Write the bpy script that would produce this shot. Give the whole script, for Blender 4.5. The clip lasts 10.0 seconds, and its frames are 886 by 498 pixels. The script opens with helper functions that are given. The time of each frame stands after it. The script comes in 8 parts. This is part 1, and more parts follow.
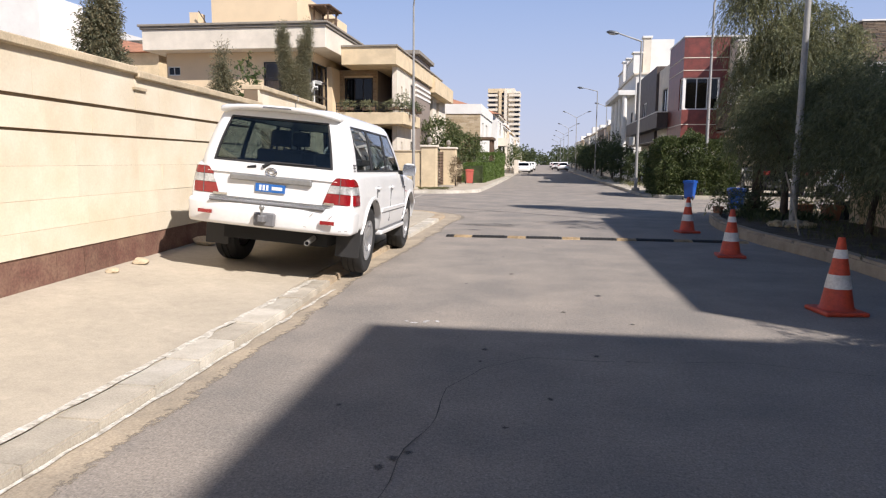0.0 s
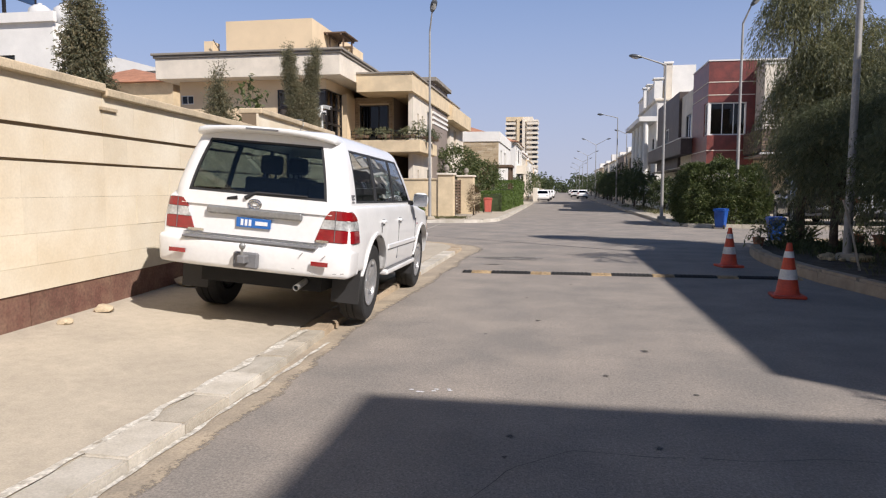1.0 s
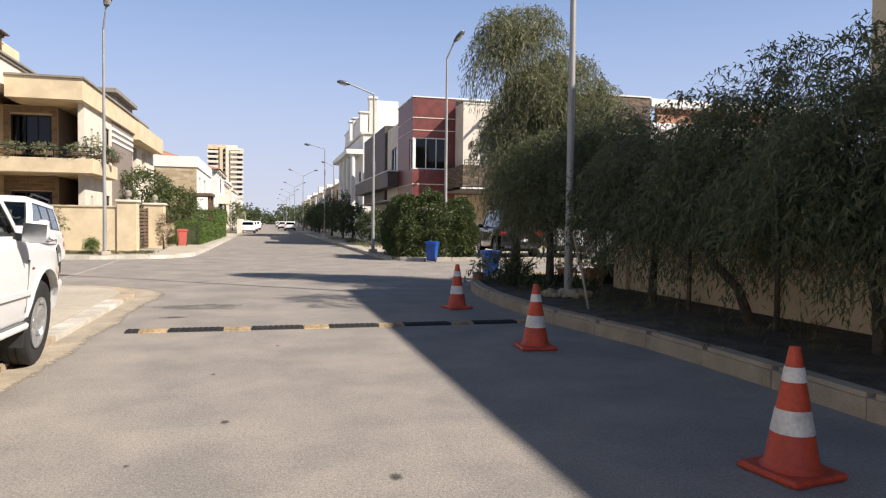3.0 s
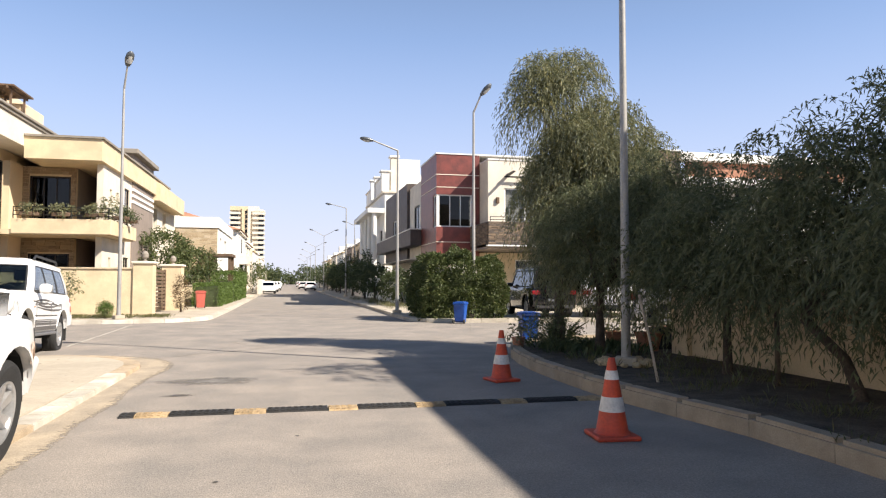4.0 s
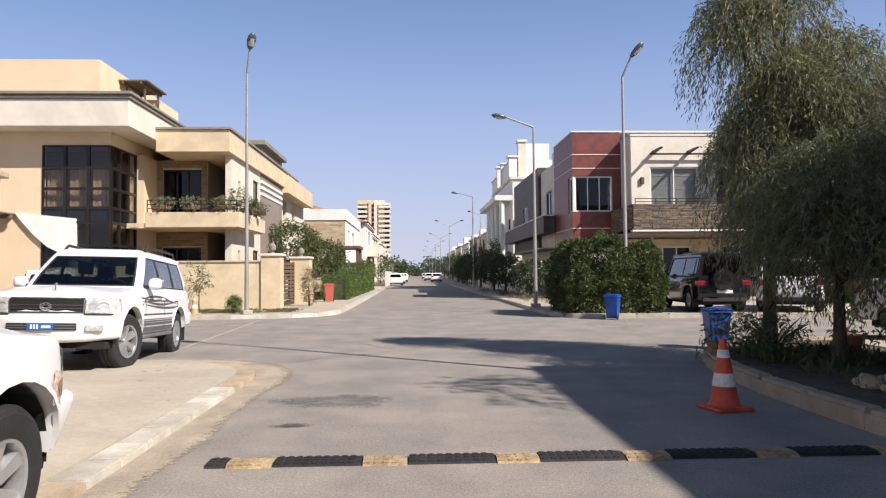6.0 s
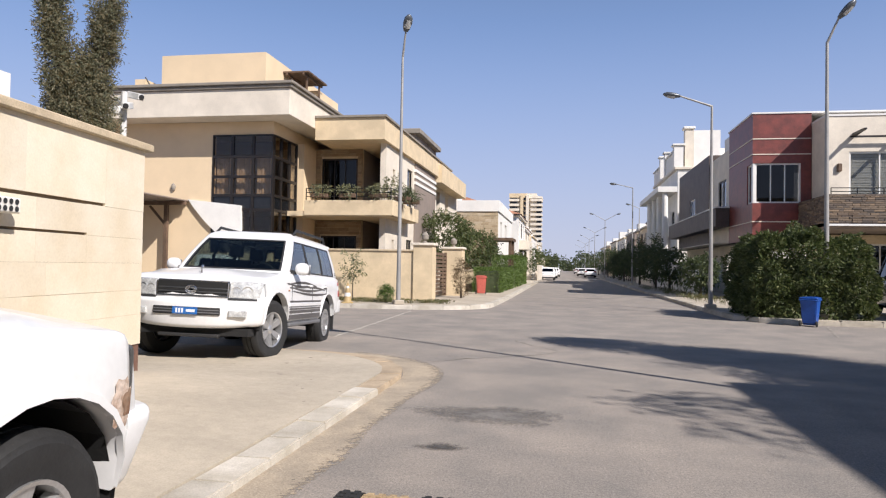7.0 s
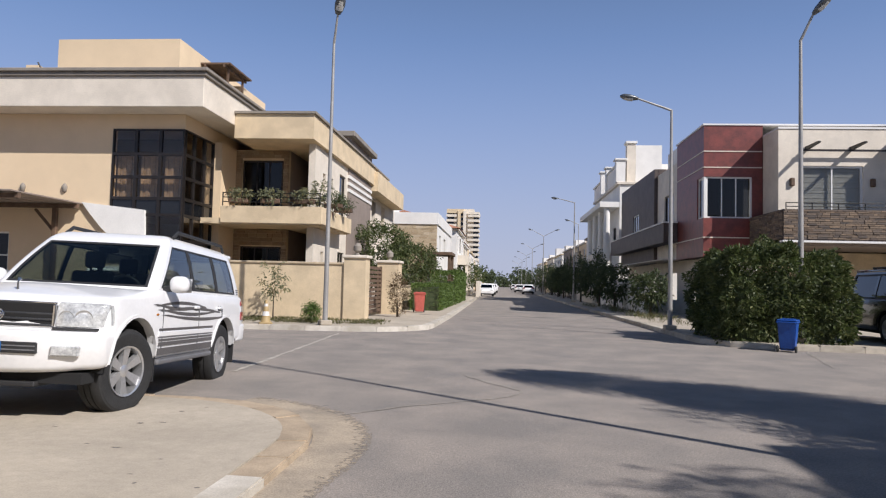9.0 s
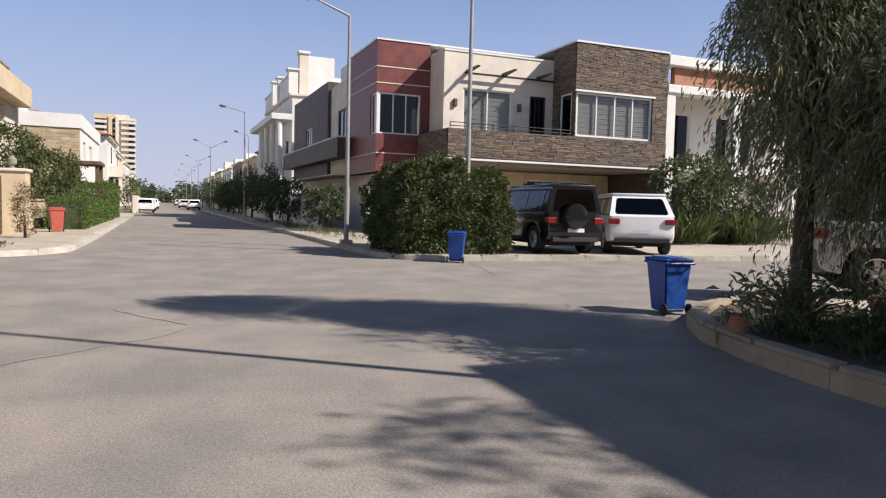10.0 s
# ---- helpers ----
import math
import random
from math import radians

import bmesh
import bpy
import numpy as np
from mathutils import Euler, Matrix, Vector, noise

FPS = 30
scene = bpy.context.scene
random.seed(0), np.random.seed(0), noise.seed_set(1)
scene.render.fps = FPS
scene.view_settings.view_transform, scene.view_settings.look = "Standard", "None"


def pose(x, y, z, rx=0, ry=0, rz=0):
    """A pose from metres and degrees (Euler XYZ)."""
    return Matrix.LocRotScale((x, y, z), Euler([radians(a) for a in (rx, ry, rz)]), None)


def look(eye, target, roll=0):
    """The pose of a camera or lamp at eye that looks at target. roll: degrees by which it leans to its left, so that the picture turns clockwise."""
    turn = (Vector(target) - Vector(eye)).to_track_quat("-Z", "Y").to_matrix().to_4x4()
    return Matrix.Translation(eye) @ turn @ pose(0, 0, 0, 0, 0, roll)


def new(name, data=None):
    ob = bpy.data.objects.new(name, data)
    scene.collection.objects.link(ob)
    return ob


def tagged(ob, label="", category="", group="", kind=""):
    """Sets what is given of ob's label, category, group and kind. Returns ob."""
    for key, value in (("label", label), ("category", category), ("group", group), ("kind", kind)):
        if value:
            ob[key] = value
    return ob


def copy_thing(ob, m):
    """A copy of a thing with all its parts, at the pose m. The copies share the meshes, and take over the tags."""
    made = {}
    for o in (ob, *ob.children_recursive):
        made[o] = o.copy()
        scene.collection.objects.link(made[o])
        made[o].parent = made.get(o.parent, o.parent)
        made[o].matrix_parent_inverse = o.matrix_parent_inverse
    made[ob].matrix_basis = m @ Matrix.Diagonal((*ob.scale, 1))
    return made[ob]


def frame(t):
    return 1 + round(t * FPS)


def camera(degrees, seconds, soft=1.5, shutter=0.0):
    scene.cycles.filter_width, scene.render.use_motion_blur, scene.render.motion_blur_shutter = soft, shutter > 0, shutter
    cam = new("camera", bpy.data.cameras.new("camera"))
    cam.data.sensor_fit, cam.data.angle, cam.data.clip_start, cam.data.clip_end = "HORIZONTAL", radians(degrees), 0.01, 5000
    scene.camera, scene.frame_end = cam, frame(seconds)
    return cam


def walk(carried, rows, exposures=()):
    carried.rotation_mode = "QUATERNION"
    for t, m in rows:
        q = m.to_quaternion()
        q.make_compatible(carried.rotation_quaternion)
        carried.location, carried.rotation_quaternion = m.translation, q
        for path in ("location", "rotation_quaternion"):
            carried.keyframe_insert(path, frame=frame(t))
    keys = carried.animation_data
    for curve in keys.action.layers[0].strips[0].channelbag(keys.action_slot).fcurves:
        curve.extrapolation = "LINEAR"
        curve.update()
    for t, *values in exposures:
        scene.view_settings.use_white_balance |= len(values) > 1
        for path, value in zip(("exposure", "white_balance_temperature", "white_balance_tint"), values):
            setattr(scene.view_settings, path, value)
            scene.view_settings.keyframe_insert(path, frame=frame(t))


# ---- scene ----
# ---------- camera ----------
cam = camera(65.9, 10.0, soft=1.2)
PATH = [
    (0, (0.268, 0.804, 1.446), (-0.015, 2.768, 1.192), 0.4),
    (0.5, (0.14, 1.45, 1.436), (-0.182, 3.416, 1.25), -1.3),
    (1, (0.132, 2.013, 1.455), (-0.206, 3.977, 1.282), 0.1),
    (1.5, (0.076, 2.681, 1.424), (-0.161, 4.663, 1.303), -0.2),
    (2, (0.142, 3.318, 1.463), (0.226, 5.312, 1.335), 1.7),
    (2.5, (0.104, 3.875, 1.435), (0.428, 5.846, 1.331), 1.9),
    (2.7, (0.147, 4.151, 1.432), (0.614, 6.094, 1.344), 1.1),
    (3.8, (0.225, 5.625, 1.44), (0.737, 7.558, 1.477), 0.0),
    (4, (0.204, 5.912, 1.462), (0.643, 7.861, 1.558), 0.1),
    (4.5, (0.124, 6.539, 1.461), (0.397, 8.52, 1.526), 1.5),
    (5, (0.098, 7.243, 1.424), (0.332, 9.225, 1.555), 0.9),
    (5.5, (0.044, 7.922, 1.454), (0.144, 9.918, 1.545), 1.1),
    (5.7, (0.063, 8.176, 1.462), (0.175, 10.171, 1.547), 0.1),
    (6.8, (-0.168, 9.67, 1.445), (-0.375, 11.659, 1.471), -0.3),
    (7, (-0.223, 9.988, 1.408), (-0.575, 11.956, 1.458), 1.0),
    (7.5, (-0.415, 10.666, 1.371), (-0.983, 12.583, 1.43), 1.3),
    (8, (-0.456, 11.318, 1.395), (-1.087, 13.213, 1.487), 0.1),
    (8.5, (-0.549, 11.915, 1.365), (-1.018, 13.856, 1.483), 0.9),
    (9, (-0.633, 12.606, 1.414), (-0.802, 14.597, 1.513), 1.4),
    (9.5, (-0.676, 13.289, 1.392), (-0.42, 15.27, 1.294), 2.6),
    (10, (-0.585, 13.92, 1.362), (0.175, 15.766, 1.238), 1.4),
]
EXPOSE = [(0, 0.14, 6240, 14), (0.5, -0.02, 6240, 14), (1, -0.08, 6240, 14), (2.0, -0.08, 6240, 14), (2.7, 0.12, 6440, 12), (3.8, 0.6, 6740, 11), (4.5, 0.55, 6690, 11), (5, 0.46, 6590, 12), (5.7, 0.26, 6440, 13), (6.8, 0.08, 6240, 14), (7.5, -0.05, 6140, 14), (8.0, -0.22, 6090, 14), (8.5, -0.18, 6040, 14), (9, -0.2, 6040, 14), (9.5, -0.2, 6370, 14), (10, 0.05, 6370, 14)]
walk(cam, [(t, look(eye, target, roll)) for t, eye, target, roll in PATH], EXPOSE)

# ---------- world, sun ----------
# sun stands behind and to the east of the street: shadows run to (-0.793, 0.609)
SUN_EL, SUN_DIR = 40.0, Vector((0.793, -0.609))
world = bpy.data.worlds.new("sky_world")
scene.world = world
world.use_nodes = True
wn = world.node_tree
sky = wn.nodes.new("ShaderNodeTexSky")
sky.sky_type = "NISHITA"
sky.sun_disc = False
sky.sun_elevation = radians(SUN_EL)
sky.sun_rotation = math.atan2(SUN_DIR.x, SUN_DIR.y)
sky.air_density, sky.dust_density, sky.ozone_density = 1.0, 0.25, 3.2
# pale haze that thins out above the horizon
wc, wsep, wr, wmix = (wn.nodes.new(k) for k in ("ShaderNodeTexCoord", "ShaderNodeSeparateXYZ", "ShaderNodeMapRange", "ShaderNodeMixRGB"))
wr.interpolation_type = "SMOOTHSTEP"
wr.inputs[1].default_value, wr.inputs[2].default_value = -0.02, 0.66
wr.inputs[3].default_value, wr.inputs[4].default_value = 0.95, 0.0
wn.links.new(wc.outputs["Generated"], wsep.inputs[0])
wn.links.new(wsep.outputs[2], wr.inputs[0])
wn.links.new(wr.outputs[0], wmix.inputs[0])
wn.links.new(sky.outputs[0], wmix.inputs[1])
tint, rise = wn.nodes.new("ShaderNodeMixRGB"), wn.nodes.new("ShaderNodeMapRange")
rise.inputs[1].default_value, rise.inputs[2].default_value = 0.03, 0.34
wn.links.new(wsep.outputs[2], rise.inputs[0])
wn.links.new(rise.outputs[0], tint.inputs[0])
tint.inputs[1].default_value = (6.4, 6.8, 8.3, 1)
tint.inputs[2].default_value = (3.9, 5.7, 9.9, 1)
wn.links.new(tint.outputs[0], wmix.inputs[2])
wn.links.new(wmix.outputs[0], wn.nodes["Background"].inputs[0])
wn.nodes["Background"].inputs[1].default_value = 0.084
sun_data = bpy.data.lights.new("sun", "SUN")
sun_data.energy, sun_data.angle, sun_data.color = 6.5, radians(0.53), (1.0, 0.93, 0.835)
sun = new("sun", sun_data)
sun_from = Vector((SUN_DIR.x * math.cos(radians(SUN_EL)), SUN_DIR.y * math.cos(radians(SUN_EL)), math.sin(radians(SUN_EL))))
sun.matrix_world = look(sun_from * 60, (0, 0, 0))


# ---------- materials ----------
def surface(name, color, rough=0.7, metal=0.0, spread=0.12, grain=60.0, patch=1.2, bump=0.15, bump_scale=None,
            piece=0.0, tint=None, spec=0.5, distance=0.01, second=None, coat=0.0):
    """Paint, stone or soil: base colour with grain, larger patches and relief; piece varies each object."""
    m = bpy.data.materials.new(name)
    m.use_nodes = True
    nt = m.node_tree
    bsdf = nt.nodes["Principled BSDF"]
    bsdf.inputs["Roughness"].default_value = rough
    bsdf.inputs["Metallic"].default_value = metal
    bsdf.inputs["Specular IOR Level"].default_value = spec
    bsdf.inputs["Coat Weight"].default_value = coat
    geo = nt.nodes.new("ShaderNodeNewGeometry")
    fine, broad = nt.nodes.new("ShaderNodeTexNoise"), nt.nodes.new("ShaderNodeTexNoise")
    fine.inputs["Scale"].default_value, fine.inputs["Detail"].default_value = grain, 4
    broad.inputs["Scale"].default_value, broad.inputs["Detail"].default_value = patch, 5
    broad.inputs["Roughness"].default_value = 0.62
    for n in (fine, broad):
        nt.links.new(geo.outputs["Position"], n.inputs["Vector"])
    c = Vector(color)
    ramp = nt.nodes.new("ShaderNodeValToRGB")
    dark = second if second else tuple(c * (1 - 1.6 * spread))
    ramp.color_ramp.elements[0].position, ramp.color_ramp.elements[1].position = 0.36, 0.66
    ramp.color_ramp.elements[0].color = (*dark, 1)
    ramp.color_ramp.elements[1].color = (*tuple(min(1, v) for v in c * (1 + 0.55 * spread)), 1)
    nt.links.new(broad.outputs[0], ramp.inputs[0])
    mul = nt.nodes.new("ShaderNodeMixRGB")
    mul.blend_type = "MULTIPLY"
    mul.inputs[0].default_value = min(1.0, spread * 4)
    gr = nt.nodes.new("ShaderNodeMapRange")
    gr.inputs[1].default_value, gr.inputs[2].default_value = 0.25, 0.75
    gr.inputs[3].default_value, gr.inputs[4].default_value = 0.62, 1.2
    nt.links.new(fine.outputs[0], gr.inputs[0])
    nt.links.new(ramp.outputs[0], mul.inputs[1])
    nt.links.new(gr.outputs[0], mul.inputs[2])
    out = mul.outputs[0]
    if piece:
        info = nt.nodes.new("ShaderNodeObjectInfo")
        hsv = nt.nodes.new("ShaderNodeHueSaturation")
        pr = nt.nodes.new("ShaderNodeMapRange")
        pr.inputs[3].default_value, pr.inputs[4].default_value = 1 - piece, 1 + piece
        nt.links.new(info.outputs["Random"], pr.inputs[0])
        nt.links.new(pr.outputs[0], hsv.inputs["Value"])
        nt.links.new(out, hsv.inputs["Color"])
        out = hsv.outputs[0]
    nt.links.new(out, bsdf.inputs["Base Color"])
    if bump:
        b = nt.nodes.new("ShaderNodeBump")
        b.inputs["Strength"].default_value, b.inputs["Distance"].default_value = bump, distance
        if bump_scale:
            bn = nt.nodes.new("ShaderNodeTexNoise")
            bn.inputs["Scale"].default_value, bn.inputs["Detail"].default_value = bump_scale, 5
            nt.links.new(geo.outputs["Position"], bn.inputs["Vector"])
            nt.links.new(bn.outputs[0], b.inputs["Height"])
        else:
            nt.links.new(fine.outputs[0], b.inputs["Height"])
        nt.links.new(b.outputs[0], bsdf.inputs["Normal"])
    return m


def island_surface(name, colors, rough=0.8, bump=0.3, scale=40.0):
    """Joined small pieces: every loose piece takes its own colour of the row."""
    m = bpy.data.materials.new(name)
    m.use_nodes = True
    nt = m.node_tree
    bsdf = nt.nodes["Principled BSDF"]
    bsdf.inputs["Roughness"].default_value = rough
    geo = nt.nodes.new("ShaderNodeNewGeometry")
    ramp = nt.nodes.new("ShaderNodeValToRGB")
    els = ramp.color_ramp.elements
    while len(els) < len(colors):
        els.new(0.5)
    for i, c in enumerate(colors):
        els[i].position, els[i].color = i / (len(colors) - 1), (*c, 1)
    nt.links.new(geo.outputs["Random Per Island"], ramp.inputs[0])
    n = nt.nodes.new("ShaderNodeTexNoise")
    n.inputs["Scale"].default_value, n.inputs["Detail"].default_value = scale, 4
    nt.links.new(geo.outputs["Position"], n.inputs["Vector"])
    mul = nt.nodes.new("ShaderNodeMixRGB")
    mul.blend_type, mul.inputs[0].default_value = "MULTIPLY", 0.5
    nt.links.new(ramp.outputs[0], mul.inputs[1])
    nt.links.new(n.outputs[0], mul.inputs[2])
    nt.links.new(mul.outputs[0], bsdf.inputs["Base Color"])
    b = nt.nodes.new("ShaderNodeBump")
    b.inputs["Strength"].default_value, b.inputs["Distance"].default_value = bump, 0.01
    nt.links.new(n.outputs[0], b.inputs["Height"])
    nt.links.new(b.outputs[0], bsdf.inputs["Normal"])
    return m


def leaf_surface(name, colors, through_light=0.35):
    m = island_surface(name, colors, 0.55, 0.0, 3.0)
    nt = m.node_tree
    bsdf, out = nt.nodes["Principled BSDF"], nt.nodes["Material Output"]
    tr = nt.nodes.new("ShaderNodeBsdfTranslucent")
    mix = nt.nodes.new("ShaderNodeMixShader")
    mix.inputs[0].default_value = through_light
    src = bsdf.inputs["Base Color"].links[0].from_socket
    nt.links.new(src, tr.inputs[0])
    nt.links.new(bsdf.outputs[0], mix.inputs[1])
    nt.links.new(tr.outputs[0], mix.inputs[2])
    nt.links.new(mix.outputs[0], out.inputs[0])
    return m


def glass_surface(name, color=(0.9, 0.95, 0.95), rough=0.02, clear=0.7, gloss=0.03):
    """A thin pane: part clear, part mirror-like gloss by its angle."""
    m = bpy.data.materials.new(name)
    m.use_nodes = True
    nt = m.node_tree
    nt.nodes.remove(nt.nodes["Principled BSDF"])
    out = nt.nodes["Material Output"]
    tr, gl = nt.nodes.new("ShaderNodeBsdfTransparent"), nt.nodes.new("ShaderNodeBsdfGlossy")
    tr.inputs[0].default_value = (*[c * clear for c in color], 1)
    gl.inputs[0].default_value, gl.inputs[1].default_value = (1, 1, 1, 1), rough
    lw, pw, ml = nt.nodes.new("ShaderNodeLayerWeight"), nt.nodes.new("ShaderNodeMath"), nt.nodes.new("ShaderNodeMath")
    lw.inputs[0].default_value = 0.5
    pw.operation, pw.inputs[1].default_value = "POWER", 4.0
    ml.operation, ml.inputs[1].default_value, ml.inputs[2].default_value = "MULTIPLY_ADD", 0.9, gloss
    nt.links.new(lw.outputs["Facing"], pw.inputs[0])
    nt.links.new(pw.outputs[0], ml.inputs[0])
    mix = nt.nodes.new("ShaderNodeMixShader")
    nt.links.new(ml.outputs[0], mix.inputs[0])
    nt.links.new(tr.outputs[0], mix.inputs[1])
    nt.links.new(gl.outputs[0], mix.inputs[2])
    nt.links.new(mix.outputs[0], out.inputs[0])
    return m


def soft_edge(m, scale=7.0, lo=0.45, hi=0.75):
    """A thin layer that thins out, grain by grain, towards its outer edge (the mesh's own 'edge' value)."""
    nt = m.node_tree
    out, bsdf = nt.nodes["Material Output"], nt.nodes["Principled BSDF"]
    at, n = nt.nodes.new("ShaderNodeAttribute"), nt.nodes.new("ShaderNodeTexNoise")
    at.attribute_name = "edge"
    geo = nt.nodes.new("ShaderNodeNewGeometry")
    n.inputs["Scale"].default_value, n.inputs["Detail"].default_value, n.inputs["Roughness"].default_value = scale, 9, 0.72
    nt.links.new(geo.outputs["Position"], n.inputs["Vector"])
    add, rg = nt.nodes.new("ShaderNodeMath"), nt.nodes.new("ShaderNodeMapRange")
    add.operation = "MULTIPLY_ADD"
    add.inputs[1].default_value = 1.6
    nt.links.new(n.outputs[0], add.inputs[0])
    nt.links.new(at.outputs["Fac"], add.inputs[2])
    rg.inputs[1].default_value, rg.inputs[2].default_value = lo + 0.8, hi + 0.8
    nt.links.new(add.outputs[0], rg.inputs[0])
    tr, mix = nt.nodes.new("ShaderNodeBsdfTransparent"), nt.nodes.new("ShaderNodeMixShader")
    nt.links.new(rg.outputs[0], mix.inputs[0])
    nt.links.new(bsdf.outputs[0], mix.inputs[1])
    nt.links.new(tr.outputs[0], mix.inputs[2])
    nt.links.new(mix.outputs[0], out.inputs[0])
    return m


def edge_values(ob, inside):
    """Writes the 'edge' value: 0 for the first vertices, 1 for the rest."""
    at = ob.data.attributes.new("edge", "FLOAT", "POINT")
    for i in range(len(ob.data.vertices)):
        at.data[i].value = 0.0 if i < inside else 1.0
    return ob


ASPHALT = surface("asphalt", (0.300, 0.260, 0.220), 0.9, spread=0.25, grain=78, patch=1.0, bump=0.6, distance=0.008, second=(0.238, 0.215, 0.190))
def aggregate(m, scale, lo, hi):
    """Stones and worn spots of the surfacing: a third, middle scale of variation."""
    nt = m.node_tree
    bsdf = nt.nodes["Principled BSDF"]
    n, rg, mul, geo = (nt.nodes.new(k) for k in ("ShaderNodeTexNoise", "ShaderNodeMapRange", "ShaderNodeMixRGB", "ShaderNodeNewGeometry"))
    n.inputs["Scale"].default_value, n.inputs["Detail"].default_value, n.inputs["Roughness"].default_value = scale, 8, 0.85
    nt.links.new(geo.outputs["Position"], n.inputs["Vector"])
    rg.inputs[1].default_value, rg.inputs[2].default_value = 0.32, 0.68
    rg.inputs[3].default_value, rg.inputs[4].default_value = lo, hi
    nt.links.new(n.outputs[0], rg.inputs[0])
    mul.blend_type, mul.inputs[0].default_value = "MULTIPLY", 1.0
    nt.links.new(bsdf.inputs["Base Color"].links[0].from_socket, mul.inputs[1])
    nt.links.new(rg.outputs[0], mul.inputs[2])
    nt.links.new(mul.outputs[0], bsdf.inputs["Base Color"])
    return m


aggregate(ASPHALT, 36.0, 0.64, 1.32)
PATCH = soft_edge(surface("asphalt_patch", (0.20, 0.185, 0.168), 0.92, spread=0.2, grain=70, patch=2, bump=0.6, distance=0.008), 9, 0.2, 1.0)
CRACK = surface("crack_seam", (0.36, 0.325, 0.275), 0.95, spread=0.2, grain=120, patch=5, bump=0.3)
SPOT = soft_edge(surface("tar_spot", (0.09, 0.083, 0.075), 0.85, spread=0.2, grain=90, patch=9), 30, 0.1, 1.0)
SEAM = surface("sealed_road_seam", (0.50, 0.455, 0.385), 0.95, spread=0.2, grain=120, patch=5, bump=0.3)
HAIRLINE = surface("hairline_crack", (0.10, 0.093, 0.085), 0.95, spread=0.2, grain=90, patch=9)
DUST = soft_edge(surface("road_dust", (0.42, 0.345, 0.25), 0.95, spread=0.2, grain=75, patch=2.2, bump=0.5, second=(0.31, 0.262, 0.20)), 16, 0.78, 1.02)
SLAB = surface("pavement_concrete", (0.47, 0.41, 0.32), 0.9, spread=0.10, grain=90, patch=0.8, bump=0.25, distance=0.004)
KERB = surface("kerb_concrete", (0.47, 0.42, 0.34), 0.88, spread=0.16, grain=90, patch=2.5, bump=0.4, piece=0.10, distance=0.006)
KERB_WHITE = surface("kerb_worn_paint", (0.56, 0.52, 0.45), 0.85, spread=0.12, grain=80, patch=2.6, bump=0.4, second=(0.42, 0.38, 0.31), piece=0.12)
PAINT_STRIP = surface("flaking_white_paint", (0.70, 0.67, 0.60), 0.85, spread=0.25, grain=40, patch=16, bump=0.4, second=(0.38, 0.34, 0.27))
KERB_TAN = surface("kerb_tan_concrete", (0.47, 0.37, 0.255), 0.9, spread=0.16, grain=80, patch=3, bump=0.4, piece=0.06)
KERB_BUFF = surface("kerb_buff_concrete", (0.40, 0.325, 0.235), 0.92, spread=0.14, grain=80, patch=3, bump=0.4, piece=0.03)
SOIL = surface("planter_soil", (0.13, 0.10, 0.07), 0.98, spread=0.3, grain=30, patch=3, bump=0.9, distance=0.04)
aggregate(SLAB, 9.0, 0.86, 1.1)
SAND = surface("bare_ground", (0.38, 0.32, 0.24), 0.98, spread=0.2, grain=20, patch=0.3, bump=0.4)
LIME = surface("limestone_cladding", (0.70, 0.63, 0.50), 0.82, spread=0.05, grain=45, patch=1.5, bump=0.2, piece=0.05, distance=0.006, second=(0.645, 0.55, 0.40))
LIME_COPE = surface("limestone_coping", (0.54, 0.44, 0.30), 0.85, spread=0.14, grain=55, patch=3, bump=0.25, piece=0.05)
GROOVE = surface("joint_shadow_gap", (0.20, 0.15, 0.10), 0.95, spread=0.1)
PLINTH = surface("red_plinth_stone", (0.13, 0.06, 0.045), 0.75, spread=0.3, grain=40, patch=4, bump=0.3, piece=0.12, second=(0.22, 0.13, 0.09))
ROUGHSTONE = surface("split_face_stone", (0.60, 0.46, 0.27), 0.9, spread=0.2, grain=25, patch=4, bump=0.9, distance=0.03, piece=0.12)
BEIGE = surface("beige_render", (0.70, 0.55, 0.36), 0.85, spread=0.06, grain=40, patch=0.5, bump=0.1)
BEIGE2 = surface("beige_stone", (0.66, 0.53, 0.345), 0.8, spread=0.10, grain=40, patch=1.5, bump=0.12)
CREAM = surface("cream_stone", (0.70, 0.63, 0.52), 0.75, spread=0.08, grain=30, patch=1.2, bump=0.1)
WHITEWALL = surface("white_paint", (0.76, 0.74, 0.69), 0.75, spread=0.06, grain=30, patch=0.8, bump=0.08)
GREYTRIM = surface("grey_cornice", (0.27, 0.24, 0.20), 0.8, spread=0.12, grain=30, patch=1.5)
TAUPE = surface("taupe_stone", (0.26, 0.21, 0.175), 0.8, spread=0.1, grain=40, patch=1.0)
REDSTONE = surface("red_granite", (0.19, 0.046, 0.035), 0.45, spread=0.18, grain=22, patch=2.5, bump=0.06, second=(0.125, 0.034, 0.028))
DARKSLAB = surface("dark_brown_cladding", (0.085, 0.062, 0.052), 0.6, spread=0.2, grain=25, patch=2)
TERRACOTTA = surface("terracotta_tile", (0.42, 0.20, 0.12), 0.8, spread=0.15, grain=25, patch=2)
LEDGE = island_surface("stacked_ledgestone", [(0.15, 0.105, 0.072), (0.24, 0.18, 0.125), (0.12, 0.092, 0.075), (0.32, 0.23, 0.15), (0.18, 0.14, 0.11), (0.09, 0.075, 0.066)], 0.85, 0.5, 18)
